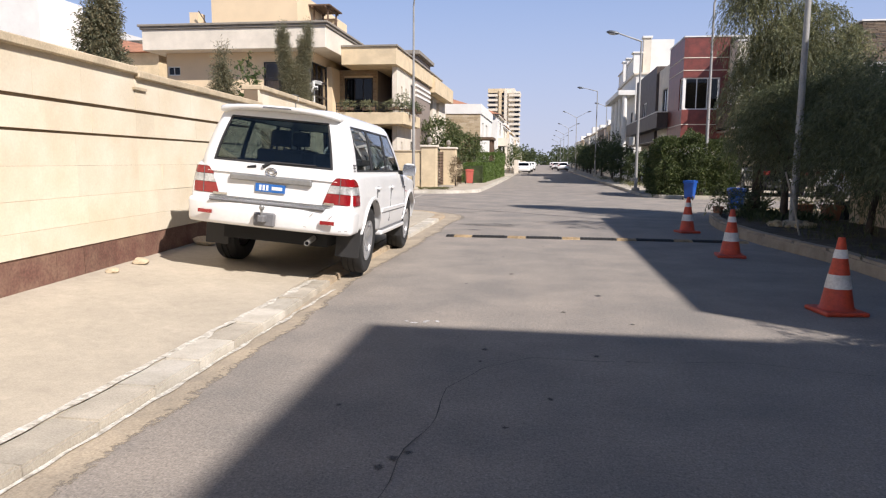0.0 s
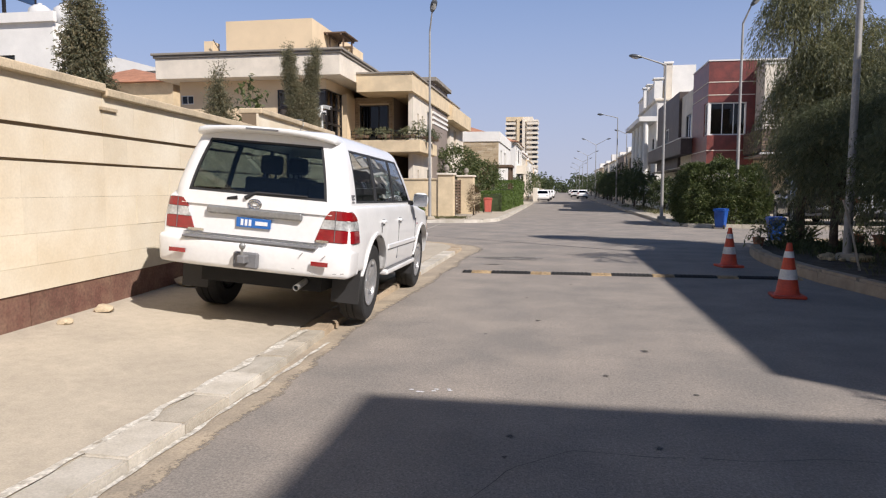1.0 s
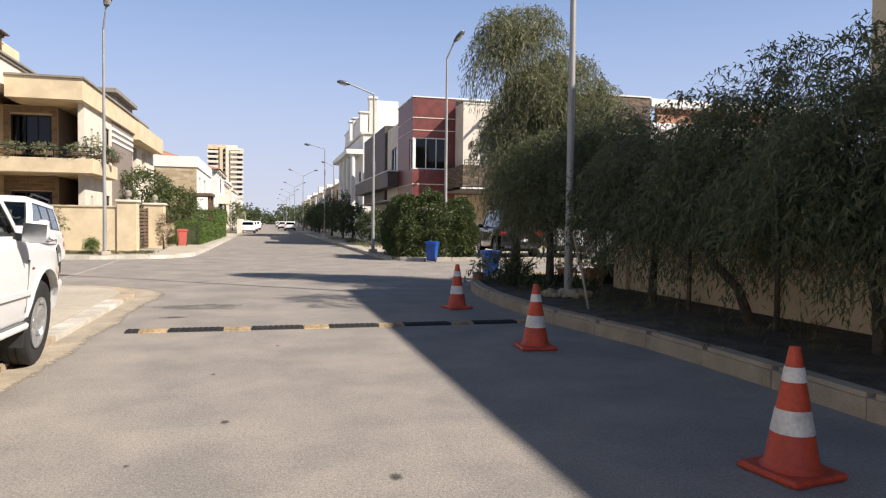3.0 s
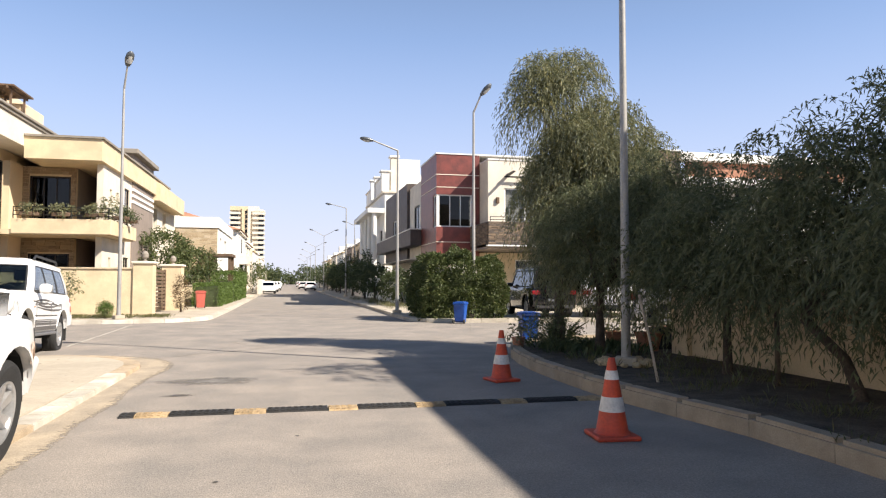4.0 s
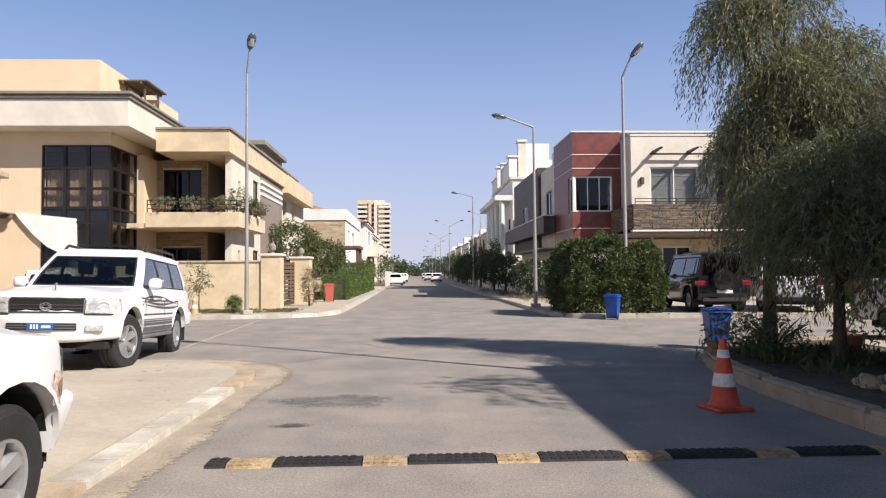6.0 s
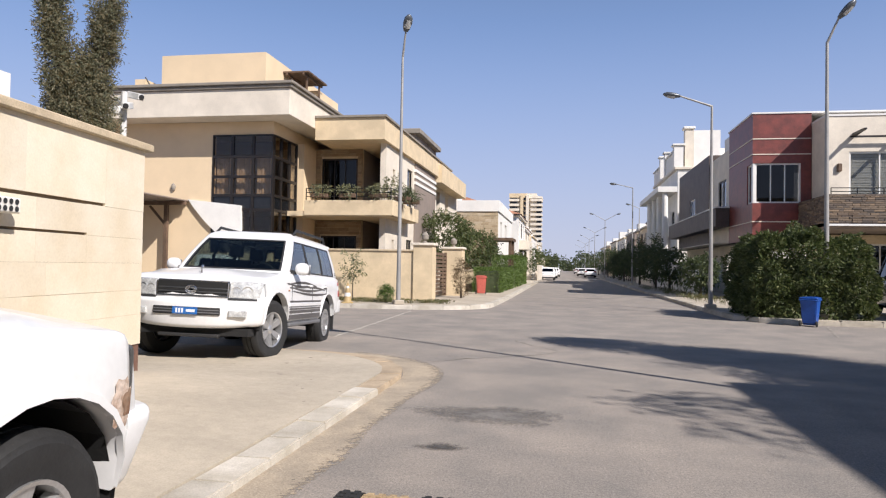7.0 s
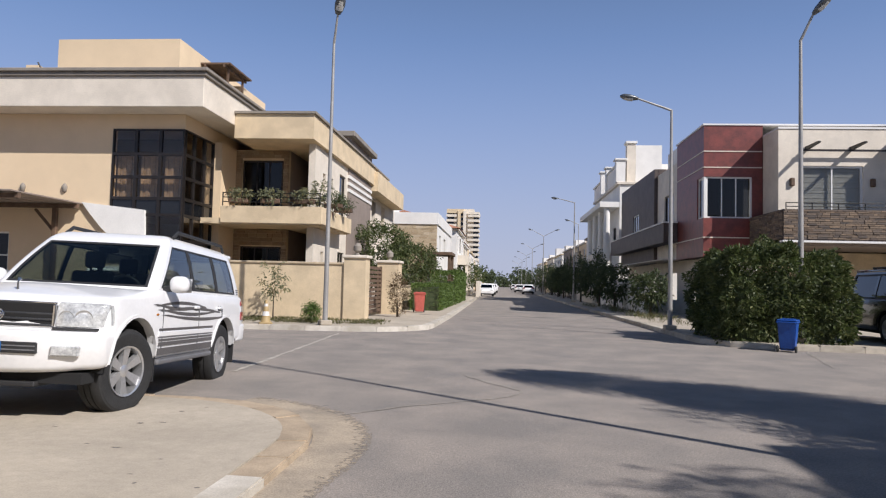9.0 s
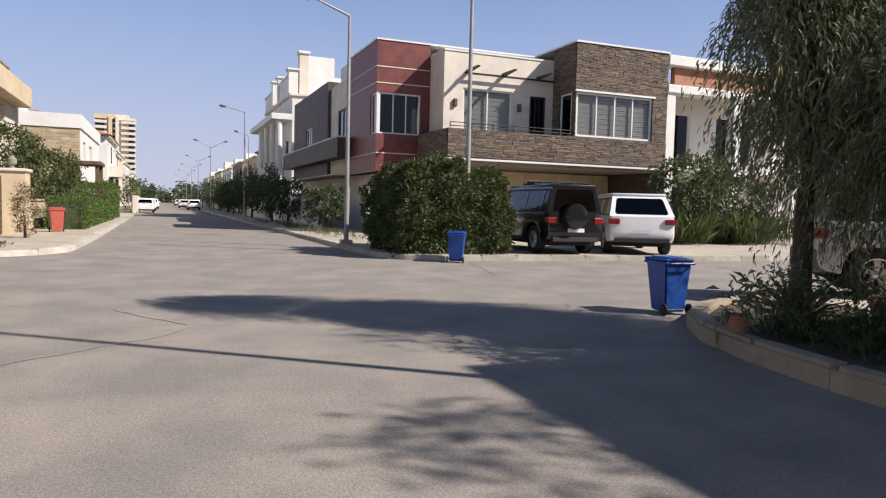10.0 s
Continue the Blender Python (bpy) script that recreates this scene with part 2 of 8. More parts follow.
YSTONE = island_surface("honey_stone", [(0.47, 0.36, 0.22), (0.63, 0.51, 0.34), (0.55, 0.43, 0.27), (0.67, 0.56, 0.40)], 0.85, 0.5, 18)
BROWNROCK = island_surface("brown_field_stone", [(0.30, 0.21, 0.13), (0.42, 0.32, 0.2), (0.36, 0.25, 0.15), (0.48, 0.38, 0.26)], 0.85, 0.5, 18)
FRAME_DARK = surface("dark_metal_frame", (0.035, 0.03, 0.028), 0.4, 0.5, spread=0.1)
FRAME_WHITE = surface("white_metal_frame", (0.72, 0.71, 0.68), 0.45, spread=0.04)
IRON = surface("black_iron", (0.02, 0.02, 0.02), 0.5, 0.6, spread=0.1)
GALV = surface("galvanised_steel", (0.33, 0.33, 0.32), 0.5, 0.6, spread=0.12, grain=40, patch=3)
WOOD = surface("weathered_wood", (0.15, 0.095, 0.06), 0.8, spread=0.25, grain=30, patch=3)
ROOM = surface("room_wall", (0.30, 0.26, 0.21), 0.9, spread=0.05)
CURTAIN = surface("beige_curtain", (0.55, 0.45, 0.33), 0.9, spread=0.15, grain=14, patch=5)
BLIND = surface("roller_blind", (0.60, 0.55, 0.48), 0.8, spread=0.06, grain=20, patch=2)
SPANDREL = surface("black_spandrel_glass", (0.012, 0.013, 0.015), 0.12, spread=0.05)
PANE = glass_surface("window_glass", (0.90, 0.92, 0.92), 0.02, 0.85)
PANE_DARK = glass_surface("tinted_window_glass", (0.5, 0.5, 0.5), 0.02, 0.35)
PANE_BAY = glass_surface("smoked_bay_glass", (0.93, 0.88, 0.82), 0.02, 0.92)
PANE_CAR = glass_surface("car_glass", (0.84, 0.90, 0.88), 0.01, 0.72, 0.035)


# ---------- building blocks ----------
def root_of(ob):
    while ob.parent:
        ob = ob.parent
    return ob


def part(name, bm, material, parent=None, label="", smooth=None):
    """Links a bmesh, built in the world's metres, as one mesh object under a thing or a part."""
    me = bpy.data.meshes.new(name)
    if parent is not None:
        at = root_of(parent).location
        bm.transform(Matrix.Translation(-at))
    bm.normal_update()
    bm.to_mesh(me)
    bm.free()
    if material:
        for mt in (material if isinstance(material, (list, tuple)) else (material,)):
            me.materials.append(mt)
    if smooth is not None:
        for p in me.polygons:
            p.use_smooth = True
        me.set_sharp_from_angle(angle=radians(smooth))
    ob = new(name, me)
    if parent is not None:
        ob.parent = parent
    if label:
        tagged(ob, label)
    return ob


def thing(name, at, label, category, group="", kind=""):
    ob = new(name)
    ob.location = at
    ob.empty_display_size = 0.2
    return tagged(ob, label, category, group, kind)


def structure(name, bm, material, label, category, smooth=None):
    return tagged(part(name, bm, material, None, "", smooth), label, category, kind="structure")


def add_box(bm, x0, x1, y0, y1, z0, z1, bevel=0.0, seg=1, mat=0, m=None):
    made = bmesh.ops.create_cube(bm, size=1.0, matrix=Matrix.Translation(((x0 + x1) / 2, (y0 + y1) / 2, (z0 + z1) / 2)) @ Matrix.Diagonal((abs(x1 - x0), abs(y1 - y0), abs(z1 - z0), 1)))
    vs = made["verts"]
    if m is not None:
        bmesh.ops.transform(bm, matrix=m, verts=vs)
    if mat:
        for f in {f for v in vs for f in v.link_faces}:
            f.material_index = mat
    if bevel:
        es = list({e for v in vs for e in v.link_edges})
        bmesh.ops.bevel(bm, geom=es, offset=bevel, segments=seg, affect="EDGES", profile=0.5)
    return bm


def box(x0, x1, y0, y1, z0, z1, bevel=0.0, seg=1):
    return add_box(bmesh.new(), x0, x1, y0, y1, z0, z1, bevel, seg)


def add_tube(bm, points, radii, sides=8, cap=True):
    """A round bar along points with its own radius at each."""
    rings = []
    for i, p in enumerate(points):
        p = Vector(p)
        a = Vector(points[max(i - 1, 0)])
        b = Vector(points[min(i + 1, len(points) - 1)])
        d = (b - a).normalized()
        u = d.cross(Vector((0, 0, 1)) if abs(d.z) < 0.95 else Vector((1, 0, 0))).normalized()
        w = d.cross(u)
        r = radii[i] if isinstance(radii, (list, tuple)) else radii
        rings.append([bm.verts.new(p + (u * math.cos(k * 2 * math.pi / sides) + w * math.sin(k * 2 * math.pi / sides)) * r) for k in range(sides)])
    for a, b in zip(rings, rings[1:]):
        for k in range(sides):
            bm.faces.new((a[k], a[(k + 1) % sides], b[(k + 1) % sides], b[k]))
    if cap:
        bm.faces.new(rings[0][::-1])
        bm.faces.new(rings[-1])
    return bm


def add_lathe(bm, profile, sides=20, m=None, close=False):
    """Turns (radius, z) pairs round the z axis."""
    rings = []
    for r, z in profile:
        rings.append([bm.verts.new((r * math.cos(2 * math.pi * k / sides), r * math.sin(2 * math.pi * k / sides), z)) for k in range(sides)] if r > 1e-5 else [bm.verts.new((0, 0, z))])
    if close:
        rings.append(rings[0])
    for a, b in zip(rings, rings[1:]):
        for k in range(sides):
            j = (k + 1) % sides
            vs = [a[k], a[j], b[j], b[k]] if len(a) > 1 and len(b) > 1 else ([a[0], b[j], b[k]] if len(a) == 1 else [a[k], a[j], b[0]])
            bm.faces.new(vs)
    if m is not None:
        bmesh.ops.transform(bm, matrix=m, verts=list({v: 1 for r in rings for v in r}))
    return bm


def prism(outline, z0, z1, bevel=0.0, seg=1):
    """A plan outline raised from z0 to z1."""
    bm = bmesh.new()
    lo = [bm.verts.new((x, y, z0)) for x, y in outline]
    hi = [bm.verts.new((x, y, z1)) for x, y in outline]
    bm.faces.new(hi)
    bm.faces.new(lo[::-1])
    n = len(outline)
    for i in range(n):
        bm.faces.new((lo[i], lo[(i + 1) % n], hi[(i + 1) % n], hi[i]))
    bmesh.ops.recalc_face_normals(bm, faces=bm.faces)
    if bevel:
        bmesh.ops.bevel(bm, geom=[e for e in bm.edges if all(abs(v.co.z - z1) < 1e-6 for v in e.verts)], offset=bevel, segments=seg, affect="EDGES")
    return bm


def facade(axis, at, depth, u0, u1, z0, z1, holes=()):
    """A wall in the plane axis = at, depth thick inwards, with openings (u0, u1, z0, z1) right through it."""
    bm = bmesh.new()
    us = sorted({u0, u1, *(h[0] for h in holes), *(h[1] for h in holes)})
    zs = sorted({z0, z1, *(h[2] for h in holes), *(h[3] for h in holes)})

    def open_at(u, z):
        return not (u0 < u < u1 and z0 < z < z1) or any(h[0] < u < h[1] and h[2] < z < h[3] for h in holes)

    def P(u, z, d):
        return (u, at + d, z) if axis == "y" else (at + d, u, z)

    def quad(*ps):
        bm.faces.new([bm.verts.new(p) for p in ps])

    for ua, ub in zip(us, us[1:]):
        for za, zb in zip(zs, zs[1:]):
            mu, mz = (ua + ub) / 2, (za + zb) / 2
            if open_at(mu, mz):
                continue
            for d in (0, depth):
                quad(P(ua, za, d), P(ub, za, d), P(ub, zb, d), P(ua, zb, d))
            e = 1e-4
            if open_at(ua - e, mz):
                quad(P(ua, za, 0), P(ua, zb, 0), P(ua, zb, depth), P(ua, za, depth))
            if open_at(ub + e, mz):
                quad(P(ub, za, 0), P(ub, zb, 0), P(ub, zb, depth), P(ub, za, depth))
            if open_at(mu, za - e):
                quad(P(ua, za, 0), P(ub, za, 0), P(ub, za, depth), P(ua, za, depth))
            if open_at(mu, zb + e):
                quad(P(ua, zb, 0), P(ub, zb, 0), P(ub, zb, depth), P(ua, zb, depth))
    bmesh.ops.remove_doubles(bm, verts=bm.verts, dist=1e-5)
    bmesh.ops.recalc_face_normals(bm, faces=bm.faces)
    return bm


def wbox(bm, axis, at, d0, d1, u0, u1, z0, z1, bevel=0.0):
    """A box on a wall plane: d runs inwards along the axis, u along the wall."""
    if axis == "y":
        return add_box(bm, u0, u1, at + d0, at + d1, z0, z1, bevel)
    return add_box(bm, at + d0, at + d1, u0, u1, z0, z1, bevel)


def fill_outline(outline, holes=()):
    """A flat sheet in u, v with holes, as bmesh in x, y."""
    bm = bmesh.new()
    for loop in (outline, *holes):
        vs = [bm.verts.new((u, v, 0)) for u, v in loop]
        for i in range(len(vs)):
            bm.edges.new((vs[i], vs[(i + 1) % len(vs)]))
    bmesh.ops.triangle_fill(bm, edges=bm.edges[:], use_beauty=True, use_dissolve=False)
    return bm


def sheet(outline, holes, place, thick):
    """A panel with thickness: place(u, v, d) gives the point, d is depth from 0 to thick."""
    bm = fill_outline(outline, holes)
    back = bmesh.ops.duplicate(bm, geom=bm.verts[:] + bm.edges[:] + bm.faces[:])
    dup = {v for v in back["geom"] if isinstance(v, bmesh.types.BMVert)}
    border = [e for e in bm.edges if len(e.link_faces) == 1 and not any(v in dup for v in e.verts)]
    vmap = {a: back["vert_map"][a] for a in {v for e in border for v in e.verts}}
    for e in border:
        a, b = e.verts
        bm.faces.new((a, b, vmap[b], vmap[a]))
    for v in bm.verts:
        v.co = Vector(place(v.co.x, v.co.y, thick if v in dup else 0.0))
    bmesh.ops.recalc_face_normals(bm, faces=bm.faces)
    return bm


def window(parent, axis, at, inward, u0, u1, z0, z1, cols=2, rows=1, frame=0.07, material=None, glass=None, inside=None, label=""):
    """A framed window set into an opening; inward is +1 or -1 along the axis; panes and blind are its parts."""
    material, glass = material or FRAME_WHITE, glass or PANE
    w, h = (u1 - u0 - 2 * frame), (z1 - z0 - 2 * frame)
    t = frame * 0.35
    lights = []
    for i in range(cols):
        for j in range(rows):
            ua, ub = u0 + frame + w * i / cols + (t if i else 0), u0 + frame + w * (i + 1) / cols - (t if i < cols - 1 else 0)
            za, zb = z0 + frame + h * j / rows + (t if j else 0), z0 + frame + h * (j + 1) / rows - (t if j < rows - 1 else 0)
            lights.append([(ua, za), (ub, za), (ub, zb), (ua, zb)])
    depth = lambda d: at + (0.06 + d) * inward
    bm = sheet([(u0, z0), (u1, z0), (u1, z1), (u0, z1)], lights, lambda u, v, d: (depth(d), u, v) if axis == "x" else (u, depth(d), v), 0.08)
    win = part("window", bm, material, parent, label)
    c, d = sorted((0.095 * inward, 0.105 * inward))
    for i in range(cols):
        for j in range(rows):
            ua, ub = u0 + frame + w * i / cols + t, u0 + frame + w * (i + 1) / cols - t
            za, zb = z0 + frame + h * j / rows + (t if j else 0), z0 + frame + h * (j + 1) / rows - (t if j < rows - 1 else 0)
            part("pane", wbox(bmesh.new(), axis, at, c, d, ua, ub, za, zb), glass, win)
    if inside:
        bm = bmesh.new()
        e, f = sorted((0.22 * inward, 0.24 * inward))
        n = max(3, int((z1 - z0) / 0.11))
        for i in range(n):
            k = 0.02 * (i % 2) * inward
            wbox(bm, axis, at, e + k, f + k, u0 + 0.02, u1 - 0.02, z0 + (z1 - z0) * i / n, z0 + (z1 - z0) * (i + 1) / n - 0.012)
        part("blind", bm, inside, win)
    return win


def rows_of_stone(axis, at, outward, u0, u1, z0, z1, course=0.11, length=0.45, proud=0.025, holes=(), rng=None, joint=0.006):
    """Stacked thin stones on a wall, joined: each its own block with uneven depth, none across an opening."""
    rng = rng or random.Random(5)
    verts, faces = [], []
    z = z0
    while z < z1 - 0.02:
        h = min(course * rng.uniform(0.7, 1.3), z1 - z)
        u = u0 - rng.uniform(0, length)
        while u < u1:
            ln = length * rng.uniform(0.5, 1.6)
            a, b = max(u, u0), min(u + ln, u1)
            u += ln
            if b - a < 0.02:
                continue
            if any(a < q[1] and b > q[0] and z < q[3] - 0.01 and z + h > q[2] + 0.01 for q in holes):
                q = next(q for q in holes if a < q[1] and b > q[0] and z < q[3] - 0.01 and z + h > q[2] + 0.01)
                if a < q[0]:
                    b = q[0]
                elif b > q[1]:
                    a = q[1]
                else:
                    continue
                if b - a < 0.02:
                    continue
            d = proud * rng.uniform(0.4, 1.5) * outward
            g = joint / 2
            k = len(verts)
            for dd, s in ((0.0, 0.0), (d, 0.004)):
                for uu, zz in ((a + g + s, z + g + s), (b - g - s, z + g + s), (b - g - s, z + h - g - s), (a + g + s, z + h - g - s)):
                    verts.append((uu, at + dd, zz) if axis == "y" else (at + dd, uu, zz))
            faces += [(k + 4, k + 5, k + 6, k + 7), (k, k + 1, k + 5, k + 4), (k + 1, k + 2, k + 6, k + 5), (k + 2, k + 3, k + 7, k + 6), (k + 3, k, k + 4, k + 7)]
        z += h
    me = bpy.data.meshes.new("stones")
    me.from_pydata(verts, [], faces)
    bm = bmesh.new()
    bm.from_mesh(me)
    bpy.data.meshes.remove(me)
    bmesh.ops.recalc_face_normals(bm, faces=bm.faces)
    return bm


def arc(cx, cy, r, a0, a1, n=10):
    return [(cx + r * math.cos(radians(a0 + (a1 - a0) * i / n)), cy + r * math.sin(radians(a0 + (a1 - a0) * i / n))) for i in range(n + 1)]


def loft(line_a, za, line_b, zb, bm=None):
    """A strip between two plan lines of equal count."""
    bm = bm or bmesh.new()
    va = [bm.verts.new((x, y, za)) for x, y in line_a]
    vb = [bm.verts.new((x, y, zb)) for x, y in line_b]
    for i in range(len(va) - 1):
        bm.faces.new((va[i], va[i + 1], vb[i + 1], vb[i]))
    return bm


# ---------- ground, road ----------
bm = bmesh.new()
for x0, x1, y0, y1 in ((-1500, 1500, -600, 2600),):
    bm.faces.new([bm.verts.new(p) for p in ((x0, y0, -0.03), (x1, y0, -0.03), (x1, y1, -0.03), (x0, y1, -0.03))])
structure("ground", bm, SAND, "dry sandy bare ground reaching the horizon", "ground")
ROAD_L, ROAD_R = -2.1, 4.35
bm = box(-7, 9, -60, 420, -0.3, 0.0)
add_box(bm, -140, -7, 15, 34, -0.3, 0.0)
add_box(bm, 9, 140, 15, 34, -0.3, 0.0)
structure("road", bm, ASPHALT, "worn grey asphalt road at a junction", "road")


def offset_line(line, d):
    """The plan line moved d to its left."""
    out = []
    for i, (x, y) in enumerate(line):
        ax, ay = line[max(i - 1, 0)]
        bx, by = line[min(i + 1, len(line) - 1)]
        t = Vector((bx - ax, by - ay)).normalized()
        out.append((x - t.y * d, y + t.x * d))
    return out


def sample(line, step):
    """Points at even steps along a plan line."""
    pts, left = [Vector(line[0])], step
    for a, b in zip(line, line[1:]):
        a, b = Vector(a), Vector(b)
        ln = (b - a).length
        pos = left
        while pos <= ln:
            pts.append(a + (b - a) * (pos / ln))
            pos += step
        left = pos - ln
    return pts


def kerb(name, line, width, height, step, pick, label, bevel=0.025, sink=0.2):
    """A kerb of separate stones along a plan line, which is its road edge; the stones lie to its left."""
    base = thing(name, (line[0][0], line[0][1], 0), label, "kerb", kind="structure")
    pts = sample(line, step)
    rng = random.Random(name)
    shared = {}
    for a, b in zip(pts, pts[1:]):
        ln = round((b - a).length - 0.008, 2)
        if ln < 0.1:
            continue
        if ln not in shared:
            bm = add_box(bmesh.new(), -width, 0, -ln / 2, ln / 2, -sink, height)
            bmesh.ops.bevel(bm, geom=[e for e in bm.edges if all(v.co.z > height - 1e-4 for v in e.verts)], offset=bevel, segments=2, affect="EDGES")
            me = bpy.data.meshes.new("kerb_stone")
            bm.to_mesh(me)
            bm.free()
            me.materials.append(KERB)
            shared[ln] = me
        ob = new("kerb_stone", shared[ln])
        ob.parent = base
        d = b - a
        mid = (a + b) / 2
        ob.location = (mid.x - base.location.x, mid.y - base.location.y, rng.uniform(-0.008, 0.006))
        ob.rotation_euler = (rng.uniform(-0.008, 0.008), rng.uniform(-0.02, 0.02), math.atan2(d.y, d.x) - math.pi / 2)
        mt = pick(mid.x, mid.y, rng)
        ob.material_slots[0].link = "OBJECT"
        ob.material_slots[0].material = mt
    return base


# near left corner: kerb, pavement, dust along the kerb
KL = [(-2.02, -40), (-2.02, 0), (-2.05, 6.5), (-2.2, 9.2), (-2.2, 17.4)] + arc(-4.2, 18.15, 2.0, 0, 88, 12) + [(-6.5, 20.3), (-40, 20.9)]


def near_kerb(x, y, rng):
    if y > 17.2 or 8.6 < y < 13.5:
        return KERB_TAN
    return KERB_WHITE if y > 13 or rng.random() < 0.35 else KERB


kerb("kerb_near_left", KL, 0.27, 0.07, 0.55, near_kerb, "worn concrete kerb stones with flaking white paint", 0.012)
inner = offset_line(KL, 0.27)
outline = inner + [(-40, -40)]


def pave_z(x, y):
    slope = 0.085 * max(0.0, min(1.0, (17.6 - y) / 3.0)) + 0.012
    return 0.066 + slope * max(0.0, min(2.9, -2.3 - x))


bm = prism(outline, -0.25, 0.066)
for k in range(-10, 7):
    bmesh.ops.bisect_plane(bm, geom=bm.verts[:] + bm.edges[:] + bm.faces[:], plane_co=(0, 3.5 * k, 0), plane_no=(0, 1, 0))
for x in (-5.6, -5.0, -4.2, -3.4, -2.8):
    bmesh.ops.bisect_plane(bm, geom=bm.verts[:] + bm.edges[:] + bm.faces[:], plane_co=(x, 0, 0), plane_no=(1, 0, 0))
for y in (15, 16, 17, 18, 19):
    bmesh.ops.bisect_plane(bm, geom=bm.verts[:] + bm.edges[:] + bm.faces[:], plane_co=(0, y, 0), plane_no=(0, 1, 0))
for v in bm.verts:
    if v.co.z > 0:
        v.co.z = pave_z(v.co.x, v.co.y)
structure("pavement_near_left", bm, SLAB, "dusty beige concrete pavement", "pavement")


def ragged(line, d, amp, seed):
    out = []
    for i, (x, y) in enumerate(offset_line(line, d)):
        k = amp * noise.noise(Vector((x * 1.7, y * 1.7, seed)))
        out.append((x + k, y + k))
    return out


fine = [tuple(p) for p in sample([(-2.02, 1.0), (-2.05, 6.5), (-2.2, 9.2), (-2.2, 17.4)] + arc(-4.2, 18.15, 2.0, 0, 80, 12), 0.25)]
wide = [0.24 + 0.08 * noise.noise(Vector((0, i * 0.19, 3))) + 0.06 * noise.noise(Vector((0, i * 0.7, 8))) + 0.14 * max(0, min(1, (p[1] - 9.5) / 3)) + 0.22 * max(0, min(1, (p[1] - 17.0) / 2)) for i, p in enumerate(fine)]
outer = [(o[0], o[1]) for o in (offset_line(fine, -w)[i] for i, w in enumerate(wide))]
edge_values(structure("dust_strip_left", loft(fine, 0.005, outer, 0.004), DUST, "sandy dust strip lying along the kerb", "dust"), len(fine))

# flaking paint on the inner edge of the kerb, white mortar along its foot
def paint_strip(name, x, y0, y1, z, width, label, seed):
    ys = [y0 + 0.05 * i for i in range(int((y1 - y0) / 0.05))]
    a = [(x + 0.018 * noise.noise(Vector((seed, y * 5, 0))), y) for y in ys]
    b = [(x + width * (0.75 + 0.9 * noise.noise(Vector((seed, y * 3.1, 5)))), y) for y in ys]
    tagged(part(name, loft(a, z, b, z), PAINT_STRIP), label, "paint", kind="structure")


paint_strip("paint_strip", -2.36, -4, 8.4, 0.077, 0.085, "flaking white paint along the pavement edge", 1)
paint_strip("mortar_strip", -2.03, -4, 8.2, 0.014, 0.045, "white mortar smeared along the kerb foot", 2)

# right-hand planter beside the road
KR = [(30, 21.5), (7.4, 21.4), (6.75, 21.28), (6.15, 21.05), (5.6, 20.7), (5.14, 20.25), (4.78, 19.7), (4.52, 19.05), (4.34, 18.3), (4.2, 17.4), (4.12, 16.4), (4.1, 15.2), (4.12, 14.0), (4.25, 13.0), (4.42, 12.2), (4.52, 11.3), (4.53, 10), (4.53, -40)]
kerb("kerb_planter", KR, 0.24, 0.20, 1.0, lambda x, y, r: KERB_BUFF, "beige concrete planter kerb", 0.04)
pin = offset_line(KR, 0.24)
bm = prism(pin + [(40, -40), (40, 21.2)], -0.25, 0.14)
structure("planter_soil_bed", bm, SOIL, "dark planter soil with dry litter", "soil")

structure("driveway", box(7.9, 16.0, 17.7, 21.2, 0.0, 0.16, 0.01), SLAB, "pale concrete drive behind the planter", "driveway")

# far corners of the junction
KFL = [(-40, 31.0), (-7.7, 31.1), (-5.3, 31.35)] + arc(-5.0, 33.7, 2.33, -90, 0, 10) + [(-2.6, 40), (-2.65, 60), (-2.9, 120), (-3.2, 330)]
kerb("kerb_far_left", KFL, 0.25, 0.14, 1.0, lambda x, y, r: KERB_WHITE if y < 60 else KERB, "pale concrete kerb")
bm = prism(offset_line(KFL, 0.25) + [(-40, 330)], -0.25, 0.13)
structure("pavement_far_left", bm, SLAB, "dusty beige concrete pavement", "pavement")
KFR = [(4.3, 330), (4.35, 80), (4.45, 40), (4.5, 34)] + arc(6.35, 31.5, 1.85, 180, 265, 10) + [(7.1, 29.56), (9.4, 29.46), (13.7, 28.98), (40, 26.8)]
kerb("kerb_far_right", KFR, 0.25, 0.14, 1.0, lambda x, y, r: KERB if r.random() < 0.6 else KERB_WHITE, "pale concrete kerb")
bm = prism(offset_line(KFR, 0.25) + [(40, 330)], -0.25, 0.13)
structure("pavement_far_right", bm, SLAB, "dusty beige concrete pavement", "pavement")

# ---------- boundary wall on the near left ----------
# the wall leans away from the road: x = -4.45 at y 8.3, -5.1 at y 17.25
WALL_A = math.atan2(0.65, 8.95)


def wall_frame(s, d, z):
    """s along the wall from its street corner back towards the viewer, d out of the wall."""
    c, k = math.cos(WALL_A), math.sin(WALL_A)
    return Vector((-5.1 + k * s + c * d, 17.25 - c * s + k * d, z))


WM = Matrix(((math.cos(WALL_A), math.sin(WALL_A), 0, -5.1), (math.sin(WALL_A), -math.cos(WALL_A), 0, 17.25), (0, 0, 1, 0), (0, 0, 0, 1)))
WTHICK = 0.28
wall_near = thing("wall_boundary", (-5.1, 17.25, 0.1), "limestone-clad boundary wall with stepped coping and red stone plinth", "wall", kind="structure")


